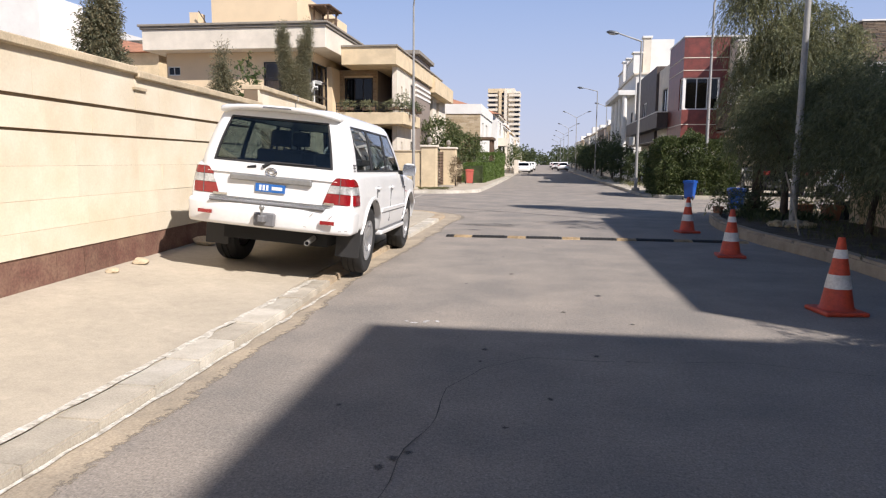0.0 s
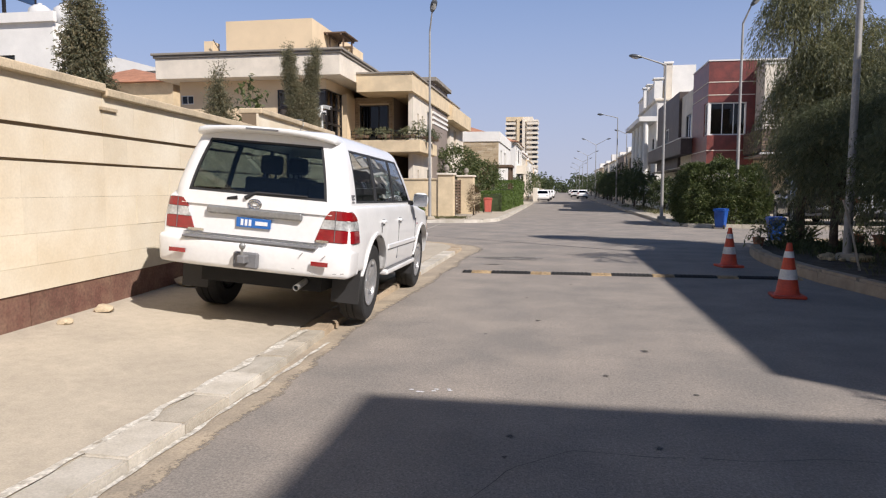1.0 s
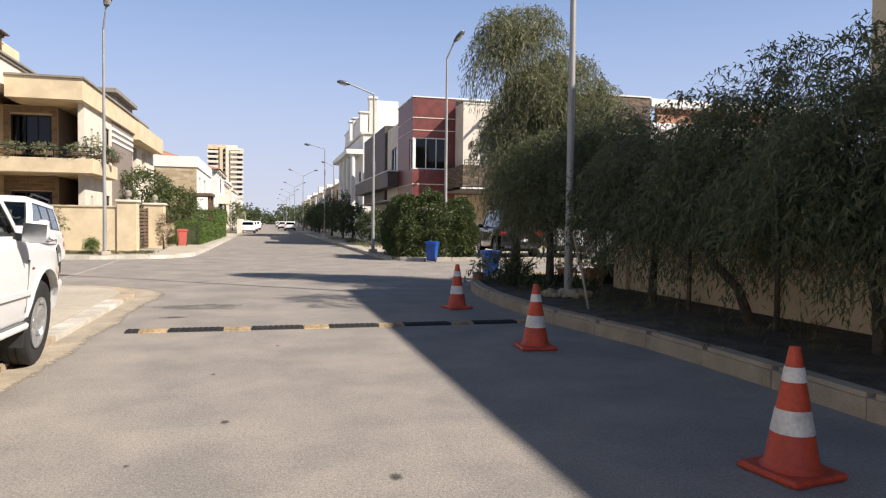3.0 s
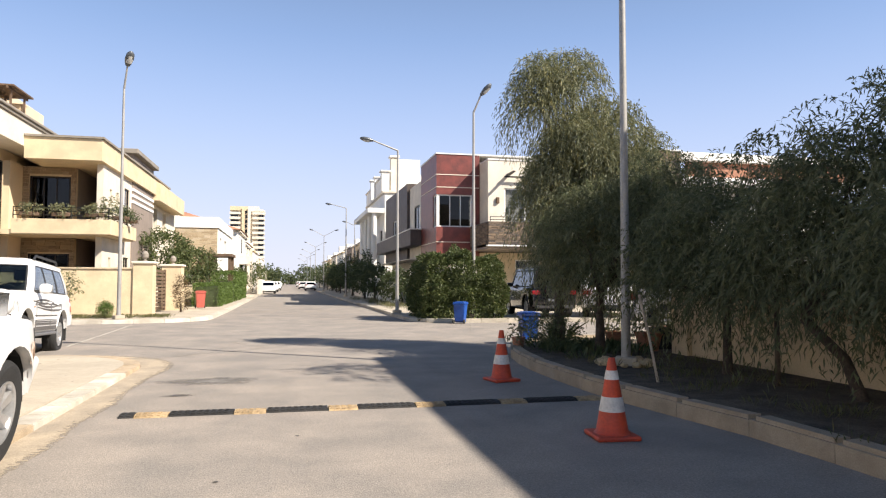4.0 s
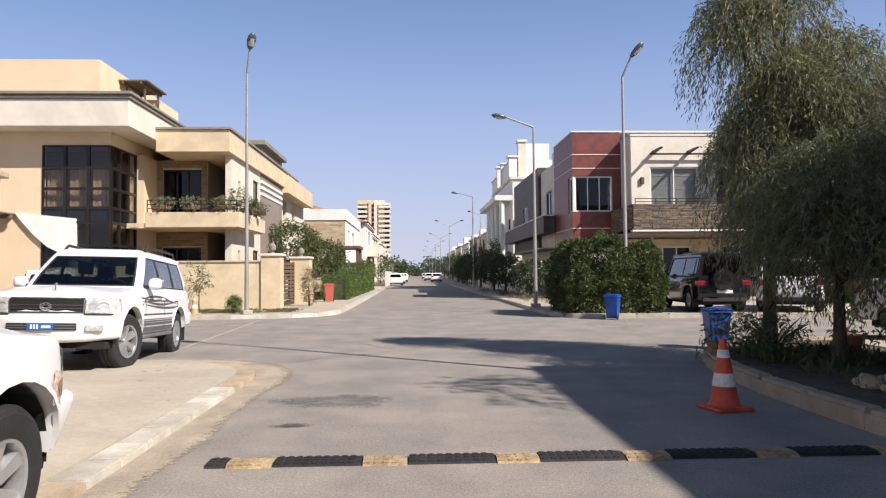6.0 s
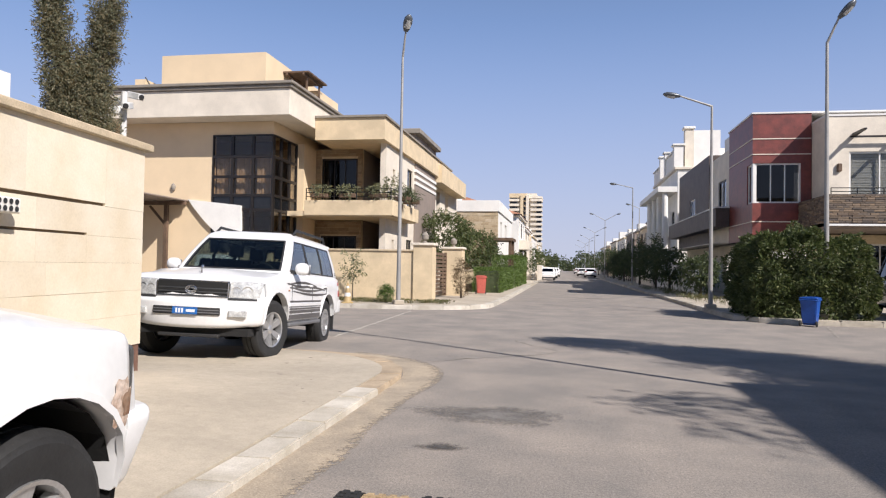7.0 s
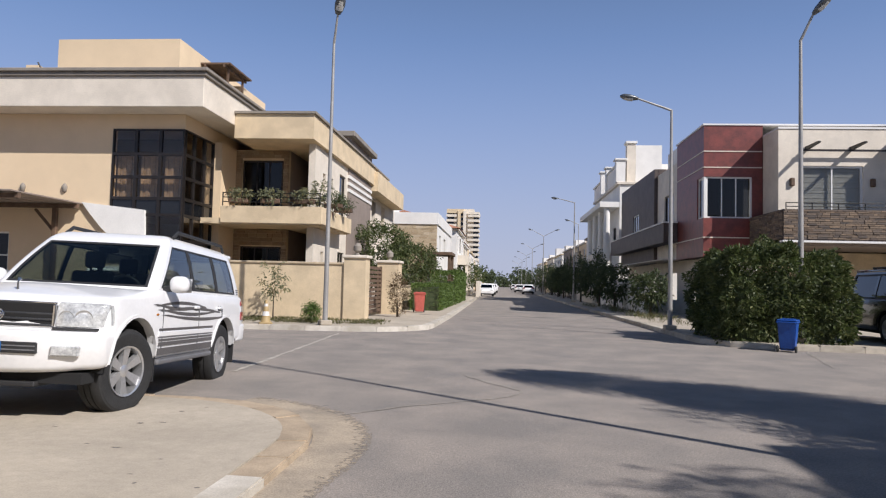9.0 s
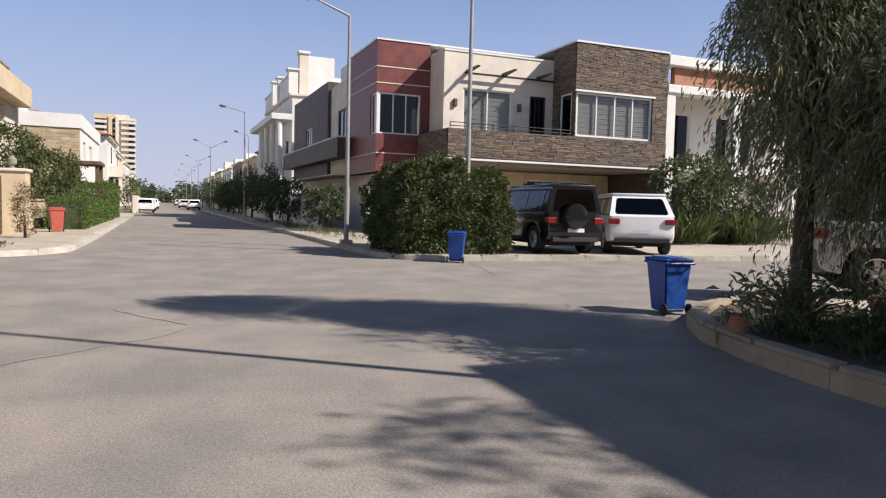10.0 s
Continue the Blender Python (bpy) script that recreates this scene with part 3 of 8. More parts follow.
def on_wall(s0, s1, d0, d1, z0, z1, bevel=0.0):
    bm = add_box(bmesh.new(), d0, d1, s0, s1, z0, z1, bevel)
    bm.transform(WM)
    bmesh.ops.recalc_face_normals(bm, faces=bm.faces)
    return bm


# sections: start, end along the wall, top
SECTIONS = [(0.0, 4.62, 2.78), (4.62, 8.95, 2.47), (8.95, 45.0, 2.51)]
for s0, s1, top in SECTIONS:
    part("wall_core", on_wall(s0, s1, -WTHICK, -0.03, 0.0, top - 0.09), GROOVE, wall_near)
bm = add_box(bmesh.new(), -30, -5.13, 17.0, 17.25, 0.0, 2.74)
part("return_wall", bm, LIME, wall_near)
rng = random.Random(11)
stones = []
for s0, s1, top in SECTIONS:
    end = min(s1, 26.0)
    rows = [(0.565, 0.79), (0.79, 1.07), (1.07, 1.38), (1.38, 1.69), (1.715, 1.985), (2.02, top - 0.09)]
    if s0 == 0.0:
        rows = [(0.445, 0.79), (0.79, 1.07), (1.07, 1.38), (1.38, 1.66), (1.66, 1.98), (1.98, top - 0.09)]
    for k, (z0, z1) in enumerate(rows):
        s = s0
        while s < end - 0.05:
            e = min(s + rng.choice((0.75, 0.9, 1.05, 1.2)), end)
            if end - e < 0.3:
                e = end
            if s0 == 0.0 and 0.4 <= s < 2.6 and k in (4, 5):
                z0, z1 = (1.685, 1.975) if k == 4 else (2.01, top - 0.09)
            elif s0 == 0.0:
                z0, z1 = rows[k]
            stones.append((s, e, z0, z1, rng.uniform(-0.002, 0.003)))
            s = e
for s, e, z0, z1, d in stones:
    part("stone_slab", on_wall(s + 0.001, e - 0.001, -0.03, d, z0 + 0.001, z1 - 0.001), LIME, wall_near)
part("notch", on_wall(8.72, 9.0, 0.004, 0.03, 2.25, 2.28), LIME_COPE, wall_near)
for s0, s1, top in SECTIONS:
    part("coping", on_wall(s0 - (0.1 if s0 == 0 else 0.0), s1 - 0.004, -WTHICK - 0.05, 0.06, top - 0.088, top, 0.012), LIME_COPE, wall_near)
s = 0.0
while s < 26:
    e = s + rng.choice((0.45, 0.6, 0.8))
    part("plinth_stone", on_wall(s + 0.003, e - 0.003, -0.03, -0.012 + rng.uniform(-0.004, 0.004), 0.0, 0.44 if s < 4.6 else 0.56), PLINTH, wall_near)
    s = e
# split-face panel beside the vent
for j in range(6):
    s = 2.67
    z0 = 1.12 + j * 0.152
    while s < 4.58:
        e = min(s + rng.uniform(0.22, 0.4), 4.58)
        part("rough_stone", on_wall(s + 0.004, e - 0.004, 0.004, rng.uniform(0.02, 0.05), z0 + 0.004, z0 + 0.148, 0.012), ROUGHSTONE, wall_near)
        s = e

# ---------- house on the far left corner ----------
TRIM_GREY_ROOF = surface("grey_roof_panel", (0.22, 0.22, 0.22), 0.5, 0.3, spread=0.15)
Z0 = 0.13
house_l = thing("corner_villa", (-10, 40, Z0), "two-storey beige villa with a glazed corner bay and planted balcony", "house")
# wing towards the side street
part("wall", facade("y", 34.6, 0.25, -18.9, -11.15, Z0, 6.95, [(-18.87, -18.17, 5.84, 6.3), (-13.65, -11.15, 1.9, 6.45), (-18.6, -17.2, 1.3, 2.9)]), BEIGE, house_l)
part("wall", facade("x", -11.15, -0.25, 34.85, 52, Z0, 6.95, [(34.85, 36.95, 1.9, 6.45)]), BEIGE, house_l)
part("wall", box(-18.9, -18.65, 34.85, 52, Z0, 6.95), BEIGE, house_l)
part("wall", box(-18.65, -11.4, 51.7, 52, Z0, 6.95), BEIGE, house_l)
part("inner_wall", box(-18.6, -11.45, 38.5, 38.7, Z0, 6.9), ROOM, house_l)
part("floor_slab", box(-18.6, -11.45, 34.9, 51.6, 3.55, 3.8), ROOM, house_l)
part("eaves_slab", box(-19.6, -10.1, 33.6, 52.5, 6.96, 7.95, 0.015), CREAM, house_l, "stained pale stone fascia")
part("cornice", box(-19.68, -10.02, 33.52, 52.6, 7.955, 8.08, 0.02), GREYTRIM, house_l)
part("cornice", box(-19.76, -9.94, 33.44, 52.7, 8.085, 8.2, 0.02), GREYTRIM, house_l)
part("roof_room", box(-17.8, -12.9, 37.5, 47, 8.2, 10.6), BEIGE, house_l)
part("roof_room_base", box(-17.9, -12.8, 37.4, 47.1, 8.2, 8.6), BEIGE2, house_l)
for x in (-12.75, -11.95):
    for y in (39.7, 41.3):
        part("roof_pergola_post", box(x, x + 0.08, y, y + 0.08, 8.2, 10.1), WOOD, house_l)
    part("roof_pergola_beam", box(x, x + 0.08, 39.3, 41.7, 10.1, 10.2), WOOD, house_l)
for i in range(14):
    part("roof_pergola_slat", box(-13.0, -11.65, 39.3 + i * 0.175, 39.45 + i * 0.175, 10.2, 10.27), WOOD, house_l)
part("roof_stair_hood", box(-12.7, -12.0, 41.4, 43.5, 8.2, 9.9), BEIGE, house_l)
part("roof_stair_rail", add_tube(bmesh.new(), [(-18.4, 37.2, 9.6), (-18.0, 37.3, 8.9), (-17.85, 37.3, 8.3)], 0.03, 6), IRON, house_l)
for i in range(5):
    part("roof_panel", box(-18.5 + i * 0.16, -18.38 + i * 0.16, 36.4, 37.4, 8.22, 8.75), TRIM_GREY_ROOF, house_l)
part("roof_tank_stand", box(-19.1, -18.6, 37.5, 38.3, 8.2, 9.6), BEIGE, house_l)
# corner bay of dark glazing
zrows = [1.9, 2.7, 3.55, 4.1, 4.82, 5.6, 6.45]
for j, (za, zb) in enumerate(zip(zrows, zrows[1:])):
    g = SPANDREL if j == 2 or j == 0 else PANE_BAY
    us = [-13.65, -12.82, -11.97, -11.15]
    for u0, u1 in zip(us, us[1:]):
        bm = bmesh.new()
        for q in ((u0, u0 + 0.05, za, zb), (u1 - 0.05, u1, za, zb), (u0 + 0.05, u1 - 0.05, za, za + 0.05), (u0 + 0.05, u1 - 0.05, zb - 0.05, zb)):
            wbox(bm, "y", 34.6, -0.03, 0.08, *q)
        w = part("bay_window", bm, FRAME_DARK, house_l)
        part("pane", wbox(bmesh.new(), "y", 34.6, 0.02, 0.03, u0 + 0.05, u1 - 0.05, za + 0.05, zb - 0.05), g, w)
        if j in (3, 4):
            bm = bmesh.new()
            for k in range(7):
                wbox(bm, "y", 34.6, 0.25 + 0.03 * (k % 2), 0.27 + 0.03 * (k % 2), u0 + 0.06 + k * 0.1, u0 + 0.15 + k * 0.1, za, zb - 0.02)
            part("curtain", bm, CURTAIN, w)
    vs = [34.6, 35.4, 36.2, 36.95]
    for v0, v1 in zip(vs, vs[1:]):
        bm = bmesh.new()
        v0 += 0.081 if v0 == 34.6 else 0
        for q in ((v0, v0 + 0.05, za, zb), (v1 - 0.05, v1, za, zb), (v0 + 0.05, v1 - 0.05, za, za + 0.05), (v0 + 0.05, v1 - 0.05, zb - 0.05, zb)):
            wbox(bm, "x", -11.15, -0.08, 0.03, *q)
        w = part("bay_window", bm, FRAME_DARK, house_l)
        part("pane", wbox(bmesh.new(), "x", -11.15, -0.03, -0.02, v0 + 0.05, v1 - 0.05, za + 0.05, zb - 0.05), g, w)
window(house_l, "y", 34.6, 1, -18.87, -18.17, 5.84, 6.3, 2, 1, 0.05, FRAME_WHITE, PANE_DARK)
window(house_l, "y", 34.6, 1, -18.6, -17.2, 1.3, 2.9, 2, 2, 0.06, FRAME_WHITE, PANE_DARK)
# balcony block
part("roof_slab", prism([(-10.09, 36.2), (-7.2, 36.2), (-7.15, 45.0), (-7.15, 52), (-10.09, 52)], 6.5, 7.38), BEIGE2, house_l, "beige stone roof parapet")
part("roof_coping", prism([(-10.09, 36.12), (-7.12, 36.12), (-7.07, 45.1), (-7.07, 52), (-10.09, 52)], 7.385, 7.47), GREYTRIM, house_l)
for z0, z1, w0, w1, sd in ((3.6, 6.495, 3.65, 6.1, 3), (Z0, 3.4, 0.2, 2.75, 4)):
    part("recess_wall", facade("y", 38.4, 0.2, -11.1, -8.75, z0, z1, [(-10.6, -8.97, w0, w1)]), BEIGE2, house_l)
    tagged(part("recess_stone", rows_of_stone("y", 38.398, -1, -11.1, -8.75, max(z0, 1.4), z1 - 0.01, 0.14, 0.3, 0.03, [(-10.6, -8.97, w0, w1)], random.Random(sd)), BROWNROCK, house_l, "brown field stone cladding"), "brown field stone cladding", kind="stuff")
    window(house_l, "y", 38.4, 1, -10.6, -8.97, w0, w1, 3, 1, 0.07, FRAME_DARK, PANE_DARK)
    part("recess_return", box(-8.95, -8.75, 38.6, 42.3, z0, z1), TAUPE, house_l)
    part("recess_back", box(-8.75, -7.62, 42.0, 42.3, z0, z1), TAUPE, house_l)
part("side_pier", box(-11.14, -10.85, 36.96, 38.36, Z0, 6.49), BEIGE, house_l)
part("side_wall", facade("x", -7.35, -0.25, 37.1, 42.4, Z0, 6.495, [(38.2, 38.6, 4.7, 5.6), (39.4, 39.8, 4.7, 5.6), (40.9, 42.0, 4.0, 6.0), (38.2, 38.6, 1.4, 2.6), (40.9, 42.0, 1.2, 2.7)]), CREAM, house_l)
part("inner_wall", box(-10.9, -8.96, 41.0, 41.2, Z0, 6.45), ROOM, house_l)
window(house_l, "x", -7.35, -1, 40.9, 42.0, 4.0, 6.0, 1, 1, 0.06, FRAME_DARK, PANE_DARK)
window(house_l, "x", -7.35, -1, 40.9, 42.0, 1.2, 2.7, 1, 1, 0.06, FRAME_DARK, PANE_DARK)
part("balcony_floor", prism([(-11.14, 36.0), (-6.9, 36.0), (-6.9, 40.7), (-7.36, 40.7), (-7.36, 42.0), (-8.75, 42.0), (-8.75, 38.4), (-11.14, 38.4)], 3.42, 3.62), BEIGE2, house_l)
part("balcony_parapet", box(-10.4, -6.75, 35.95, 36.1, 3.45, 4.05, 0.01), BEIGE2, house_l)
part("balcony_parapet", box(-6.9, -6.75, 36.1, 40.7, 3.45, 4.05, 0.01), BEIGE2, house_l)
bm = bmesh.new()
for z in (4.2, 4.36, 4.52):
    add_tube(bm, [(-10.35, 36.03, z), (-6.83, 36.03, z), (-6.83, 40.6, z)], 0.018, 6)
for i in range(6):
    add_tube(bm, [(-10.35 + i * 0.7, 36.03, 4.05), (-10.35 + i * 0.7, 36.03, 4.54)], 0.022, 6)
part("balcony_rail", bm, IRON, house_l)
part("plinth_floor", box(-11.1, -6.9, 36.2, 38.6, 0.0, 0.25), SLAB, house_l)
# taupe stair tower and rear part
part("stair_tower", box(-10, -7.3, 42.4, 47.6, Z0, 7.9), TAUPE, house_l)
part("tower_cornice", box(-10.1, -7.05, 42.2, 47.8, 7.9, 8.15, 0.03), GREYTRIM, house_l)
for z in (5.45, 5.75, 6.05):
    part("tower_band", box(-9.9, -7.26, 42.35, 47.65, z, z + 0.14), WHITEWALL, house_l)
part("rear_wall", facade("x", -7.7, -0.25, 47.65, 58, Z0, 7.19, [(50, 51.2, 4.2, 6.0), (53, 54.2, 4.2, 6.0), (50, 51.2, 1.2, 2.8)]), CREAM, house_l)
part("rear_fascia", box(-10, -6.95, 47.66, 57, 6.2, 7.2), BEIGE2, house_l)
part("rear_block", box(-18.6, -8.0, 52.7, 58, Z0, 7.1), BEIGE, house_l)

# garden wall and gate of the villa
garden_l = thing("garden_wall", (-8, 34.6, Z0), "plastered beige garden wall with stone gate piers", "wall", kind="structure")
part("wall_panel", box(-11.1, -5.72, 34.62, 34.85, Z0, 1.93), BEIGE2, garden_l)
part("coping", box(-11.1, -5.72, 34.57, 34.9, 1.93, 2.0, 0.01), LIME_COPE, garden_l)
for x0, x1, y0, y1, t in ((-5.72, -5.0, 34.55, 35.25, 2.15), (-5.5, -4.65, 39.4, 40.3, 2.15)):
    part("pier", box(x0, x1, y0, y1, Z0, t), BEIGE2, garden_l)
    part("pier_cap", box(x0 - 0.07, x1 + 0.07, y0 - 0.07, y1 + 0.07, t, t + 0.1, 0.02), CREAM, garden_l)
part("low_wall", box(-5.4, -5.15, 40.3, 56, Z0, 1.2), BEIGE2, garden_l)
part("low_wall_cap", box(-5.45, -5.1, 40.3, 56, 1.2, 1.27), LIME_COPE, garden_l)
gate = thing("driveway_gate", (-5.35, 37.3, Z0), "bronze louvred driveway gate, closed", "gate")
bm = bmesh.new()
for y0, y1 in ((35.28, 35.36), (39.3, 39.38)):
    add_box(bm, -5.4, -5.3, y0, y1, Z0 + 0.03, 2.0)
part("gate_frame", bm, WOOD, gate)
for k in range(11):
    part("louvre", box(-5.38, -5.32, 35.36, 39.3, 0.25 + k * 0.16, 0.36 + k * 0.16), WOOD, gate)

house_l.location += Vector((-0.12, -0.1, -0.1))

# ---------- house on the far right corner ----------
house_r = thing("stone_villa", (14, 44, Z0), "modern two-storey villa in red granite, white stone and brown ledgestone", "house")
part("red_front", facade("y", 44.2, 0.25, 8.33, 10.9, 3.0, 8.95, [(8.33, 10.45, 4.75, 6.62)]), REDSTONE, house_r)
part("red_side", facade("x", 8.33, 0.25, 44.45, 48.9, 3.0, 8.95, [(44.45, 45.2, 4.75, 6.62)]), REDSTONE, house_r)
part("red_soffit", box(8.35, 10.9, 44.2, 48.9, 3.0, 3.05), DARKSLAB, house_r)
part("red_roof_edge", box(8.29, 16.6, 44.16, 49.0, 8.955, 9.03), FRAME_WHITE, house_r)
for z in (3.85, 5.6, 7.02, 7.75):
    if z != 5.6:
        part("joint_strip", box(8.325, 10.88, 44.175, 44.197, z, z + 0.045), CREAM, house_r)
        part("joint_strip", box(8.305, 8.327, 44.2, 48.85, z, z + 0.045), CREAM, house_r)
window(house_r, "y", 44.2, 1, 8.45, 10.45, 4.75, 6.62, 3, 1, 0.07, FRAME_WHITE, PANE_DARK)
window(house_r, "x", 8.33, 1, 44.5, 45.2, 4.75, 6.62, 1, 1, 0.07, FRAME_WHITE, PANE_DARK)
part("corner_post", box(8.35, 8.44, 44.22, 44.45, 4.75, 6.62), FRAME_WHITE, house_r)
part("inner_wall", box(8.7, 10.85, 46.5, 46.6, 3.1, 8.9), ROOM, house_r)
part("ground_wall", facade("y", 45.0, 0.25, 8.9, 10.9, Z0, 3.0, [(9.3, 10.4, 1.0, 2.5)]), CREAM, house_r)
part("ground_side", facade("x", 8.9, 0.25, 45.25, 65, Z0, 3.0, [(47, 48.5, 0.2, 2.4), (51, 53, 0.9, 2.4), (56, 58, 0.9, 2.4)]), CREAM, house_r)
part("upper_white_wall", facade("y", 42.5, 0.25, 10.92, 16.55, 3.6, 8.42, [(11.87, 14.35, 4.6, 6.85), (15.28, 16.15, 3.7, 6.75)]), CREAM, house_r)
part("white_side_wall", facade("x", 10.92, 0.25, 42.75, 44.2, 3.6, 8.42), CREAM, house_r)
part("upper_roof", box(10.9, 16.6, 42.46, 44.3, 8.422, 8.5), FRAME_WHITE, house_r)
window(house_r, "y", 42.5, 1, 11.87, 14.35, 4.6, 6.85, 2, 1, 0.08, FRAME_WHITE, PANE, BLIND)
window(house_r, "y", 42.5, 1, 15.28, 16.15, 3.7, 6.75, 3, 1, 0.09, FRAME_DARK, PANE_DARK)
part("balcony_deck", box(10.35, 16.5, 40.6, 42.48, 3.55, 3.62), SLAB, house_r)
part("parapet_core", box(10.35, 21.7, 40.55, 40.8, 3.55, 4.78), DARKSLAB, house_r)
part("parapet_side", box(10.35, 10.6, 40.8, 44.15, 3.55, 4.78), DARKSLAB, house_r)
holes_b = [(16.6, 20.85, 4.81, 6.81)]
part("brown_front", facade("y", 40.6, 0.25, 16.55, 21.7, 4.78, 9.0, holes_b), DARKSLAB, house_r)
part("brown_side", facade("x", 16.55, 0.25, 40.85, 42.5, 4.78, 9.0, [(40.85, 41.9, 4.81, 6.81)]), DARKSLAB, house_r)
r5 = random.Random(21)
tagged(part("ledgestone_front", rows_of_stone("y", 40.598, -1, 16.55, 21.7, 4.79, 9.0, 0.075, 0.30, 0.03, holes_b, r5), LEDGE, house_r, "stacked brown ledgestone"), "stacked brown ledgestone", kind="stuff")
tagged(part("ledgestone_band", rows_of_stone("y", 40.548, -1, 10.35, 21.7, 3.6, 4.76, 0.075, 0.30, 0.03, (), r5), LEDGE, house_r, "stacked brown ledgestone"), "stacked brown ledgestone", kind="stuff")
tagged(part("ledgestone_band_side", rows_of_stone("x", 10.348, -1, 40.6, 44.15, 3.6, 4.76, 0.075, 0.30, 0.03, (), r5), LEDGE, house_r), "stacked split stone cladding", kind="stuff")
tagged(part("ledgestone_side", rows_of_stone("x", 16.548, -1, 40.62, 42.48, 4.79, 9.0, 0.075, 0.30, 0.03, [(40.85, 41.9, 4.81, 6.81)], r5), LEDGE, house_r), "stacked split stone cladding", kind="stuff")
part("brown_roof_edge", box(16.5, 21.75, 40.52, 49, 9.002, 9.08), FRAME_WHITE, house_r)
part("band_sill", box(10.3, 21.72, 40.48, 40.8, 3.47, 3.548), FRAME_WHITE, house_r)
window(house_r, "y", 40.6, 1, 16.65, 20.85, 4.81, 6.81, 4, 1, 0.09, FRAME_WHITE, PANE, BLIND)
window(house_r, "x", 16.55, 1, 40.95, 41.9, 4.81, 6.81, 1, 1, 0.08, FRAME_WHITE, PANE_DARK)
part("window_surround", box(16.52, 20.95, 40.5, 40.58, 6.815, 6.9), FRAME_WHITE, house_r)
part("roof_deck", box(11, 21.7, 42.8, 60, 8.3, 8.4), SLAB, house_r)
part("right_end_wall", box(21.45, 21.7, 40.85, 56, Z0, 9.0), DARKSLAB, house_r)
part("inner_wall", box(11.2, 21.4, 45.5, 45.7, Z0, 8.3), ROOM, house_r)
part("mid_floor", box(10.7, 21.4, 44.86, 56, 3.3, 3.5), ROOM, house_r)
part("terrace_ceiling", box(10.4, 21.4, 40.8, 44.6, 3.35, 3.46), TAUPE, house_r)
part("ground_front", facade("y", 44.6, 0.25, 10.9, 21.4, Z0, 3.3, [(13.2, 14.8, 1.0, 2.9), (16.4, 20.4, 0.9, 2.95), (11.3, 12.2, 0.15, 2.4)]), BEIGE2, house_r)
window(house_r, "y", 44.6, 1, 16.4, 20.4, 0.9, 2.95, 4, 1, 0.08, FRAME_WHITE, PANE_DARK)
window(house_r, "y", 44.6, 1, 13.2, 14.8, 1.0, 2.9, 2, 1, 0.08, FRAME_WHITE, PANE_DARK)
for x in (12.0, 13.8, 15.6):
    bm = add_box(bmesh.new(), x, x + 0.12, 41.3, 42.5, 7.5, 7.66)
    for v in bm.verts:
        if v.co.y < 41.5 and v.co.z < 7.6:
            v.co.z += 0.1
    part("pergola_beam", bm, FRAME_DARK, house_r)
part("pergola_bar", box(11.8, 16.4, 42.2, 42.28, 7.42, 7.5), FRAME_DARK, house_r)
bm = bmesh.new()
for z in (4.9, 5.05):
    add_tube(bm, [(10.5, 40.68, z), (16.5, 40.68, z)], 0.02, 6)
for i in range(7):
    add_tube(bm, [(10.5 + i, 40.68, 4.78), (10.5 + i, 40.68, 5.06)], 0.02, 6)
part("balcony_rail", bm, IRON, house_r)
# street side of the same house, further along
part("side_white_block", facade("x", 8.5, 0.25, 48.9, 54, 3.0, 8.2, [(50.3, 52.3, 4.7, 6.7)]), CREAM, house_r)
window(house_r, "x", 8.5, 1, 50.3, 52.3, 4.7, 6.7, 2, 1, 0.08, FRAME_DARK, PANE_DARK)
part("side_brown_block", facade("x", 8.3, 0.25, 54, 65, 3.0, 8.6, [(58.5, 60.5, 4.7, 6.4)]), DARKSLAB, house_r)
window(house_r, "x", 8.3, 1, 58.5, 60.5, 4.7, 6.4, 2, 1, 0.08, FRAME_WHITE, PANE_DARK)
part("block_front", box(8.55, 12, 53.98, 54.2, 3.0, 8.6), DARKSLAB, house_r)
part("side_roof", box(8.55, 12, 48.95, 65, 8.1, 8.19), SLAB, house_r)
part("side_balcony", box(7.6, 8.3, 48.6, 65.5, 3.9, 4.9), DARKSLAB, house_r)
part("side_balcony_cap", box(7.55, 8.3, 48.55, 65.5, 4.9, 4.97), WHITEWALL, house_r)
part("side_soffit", box(7.6, 9, 48.9, 65.5, 3.0, 3.05), CREAM, house_r)
part("roof_room", box(10.5, 13.5, 56, 60, 8.2, 10.6), WHITEWALL, house_r)
part("street_wall", box(6.5, 6.7, 47, 64, Z0, 1.9), WHITEWALL, house_r)

house_r.location += Vector((0.09, -0.06, -0.12))

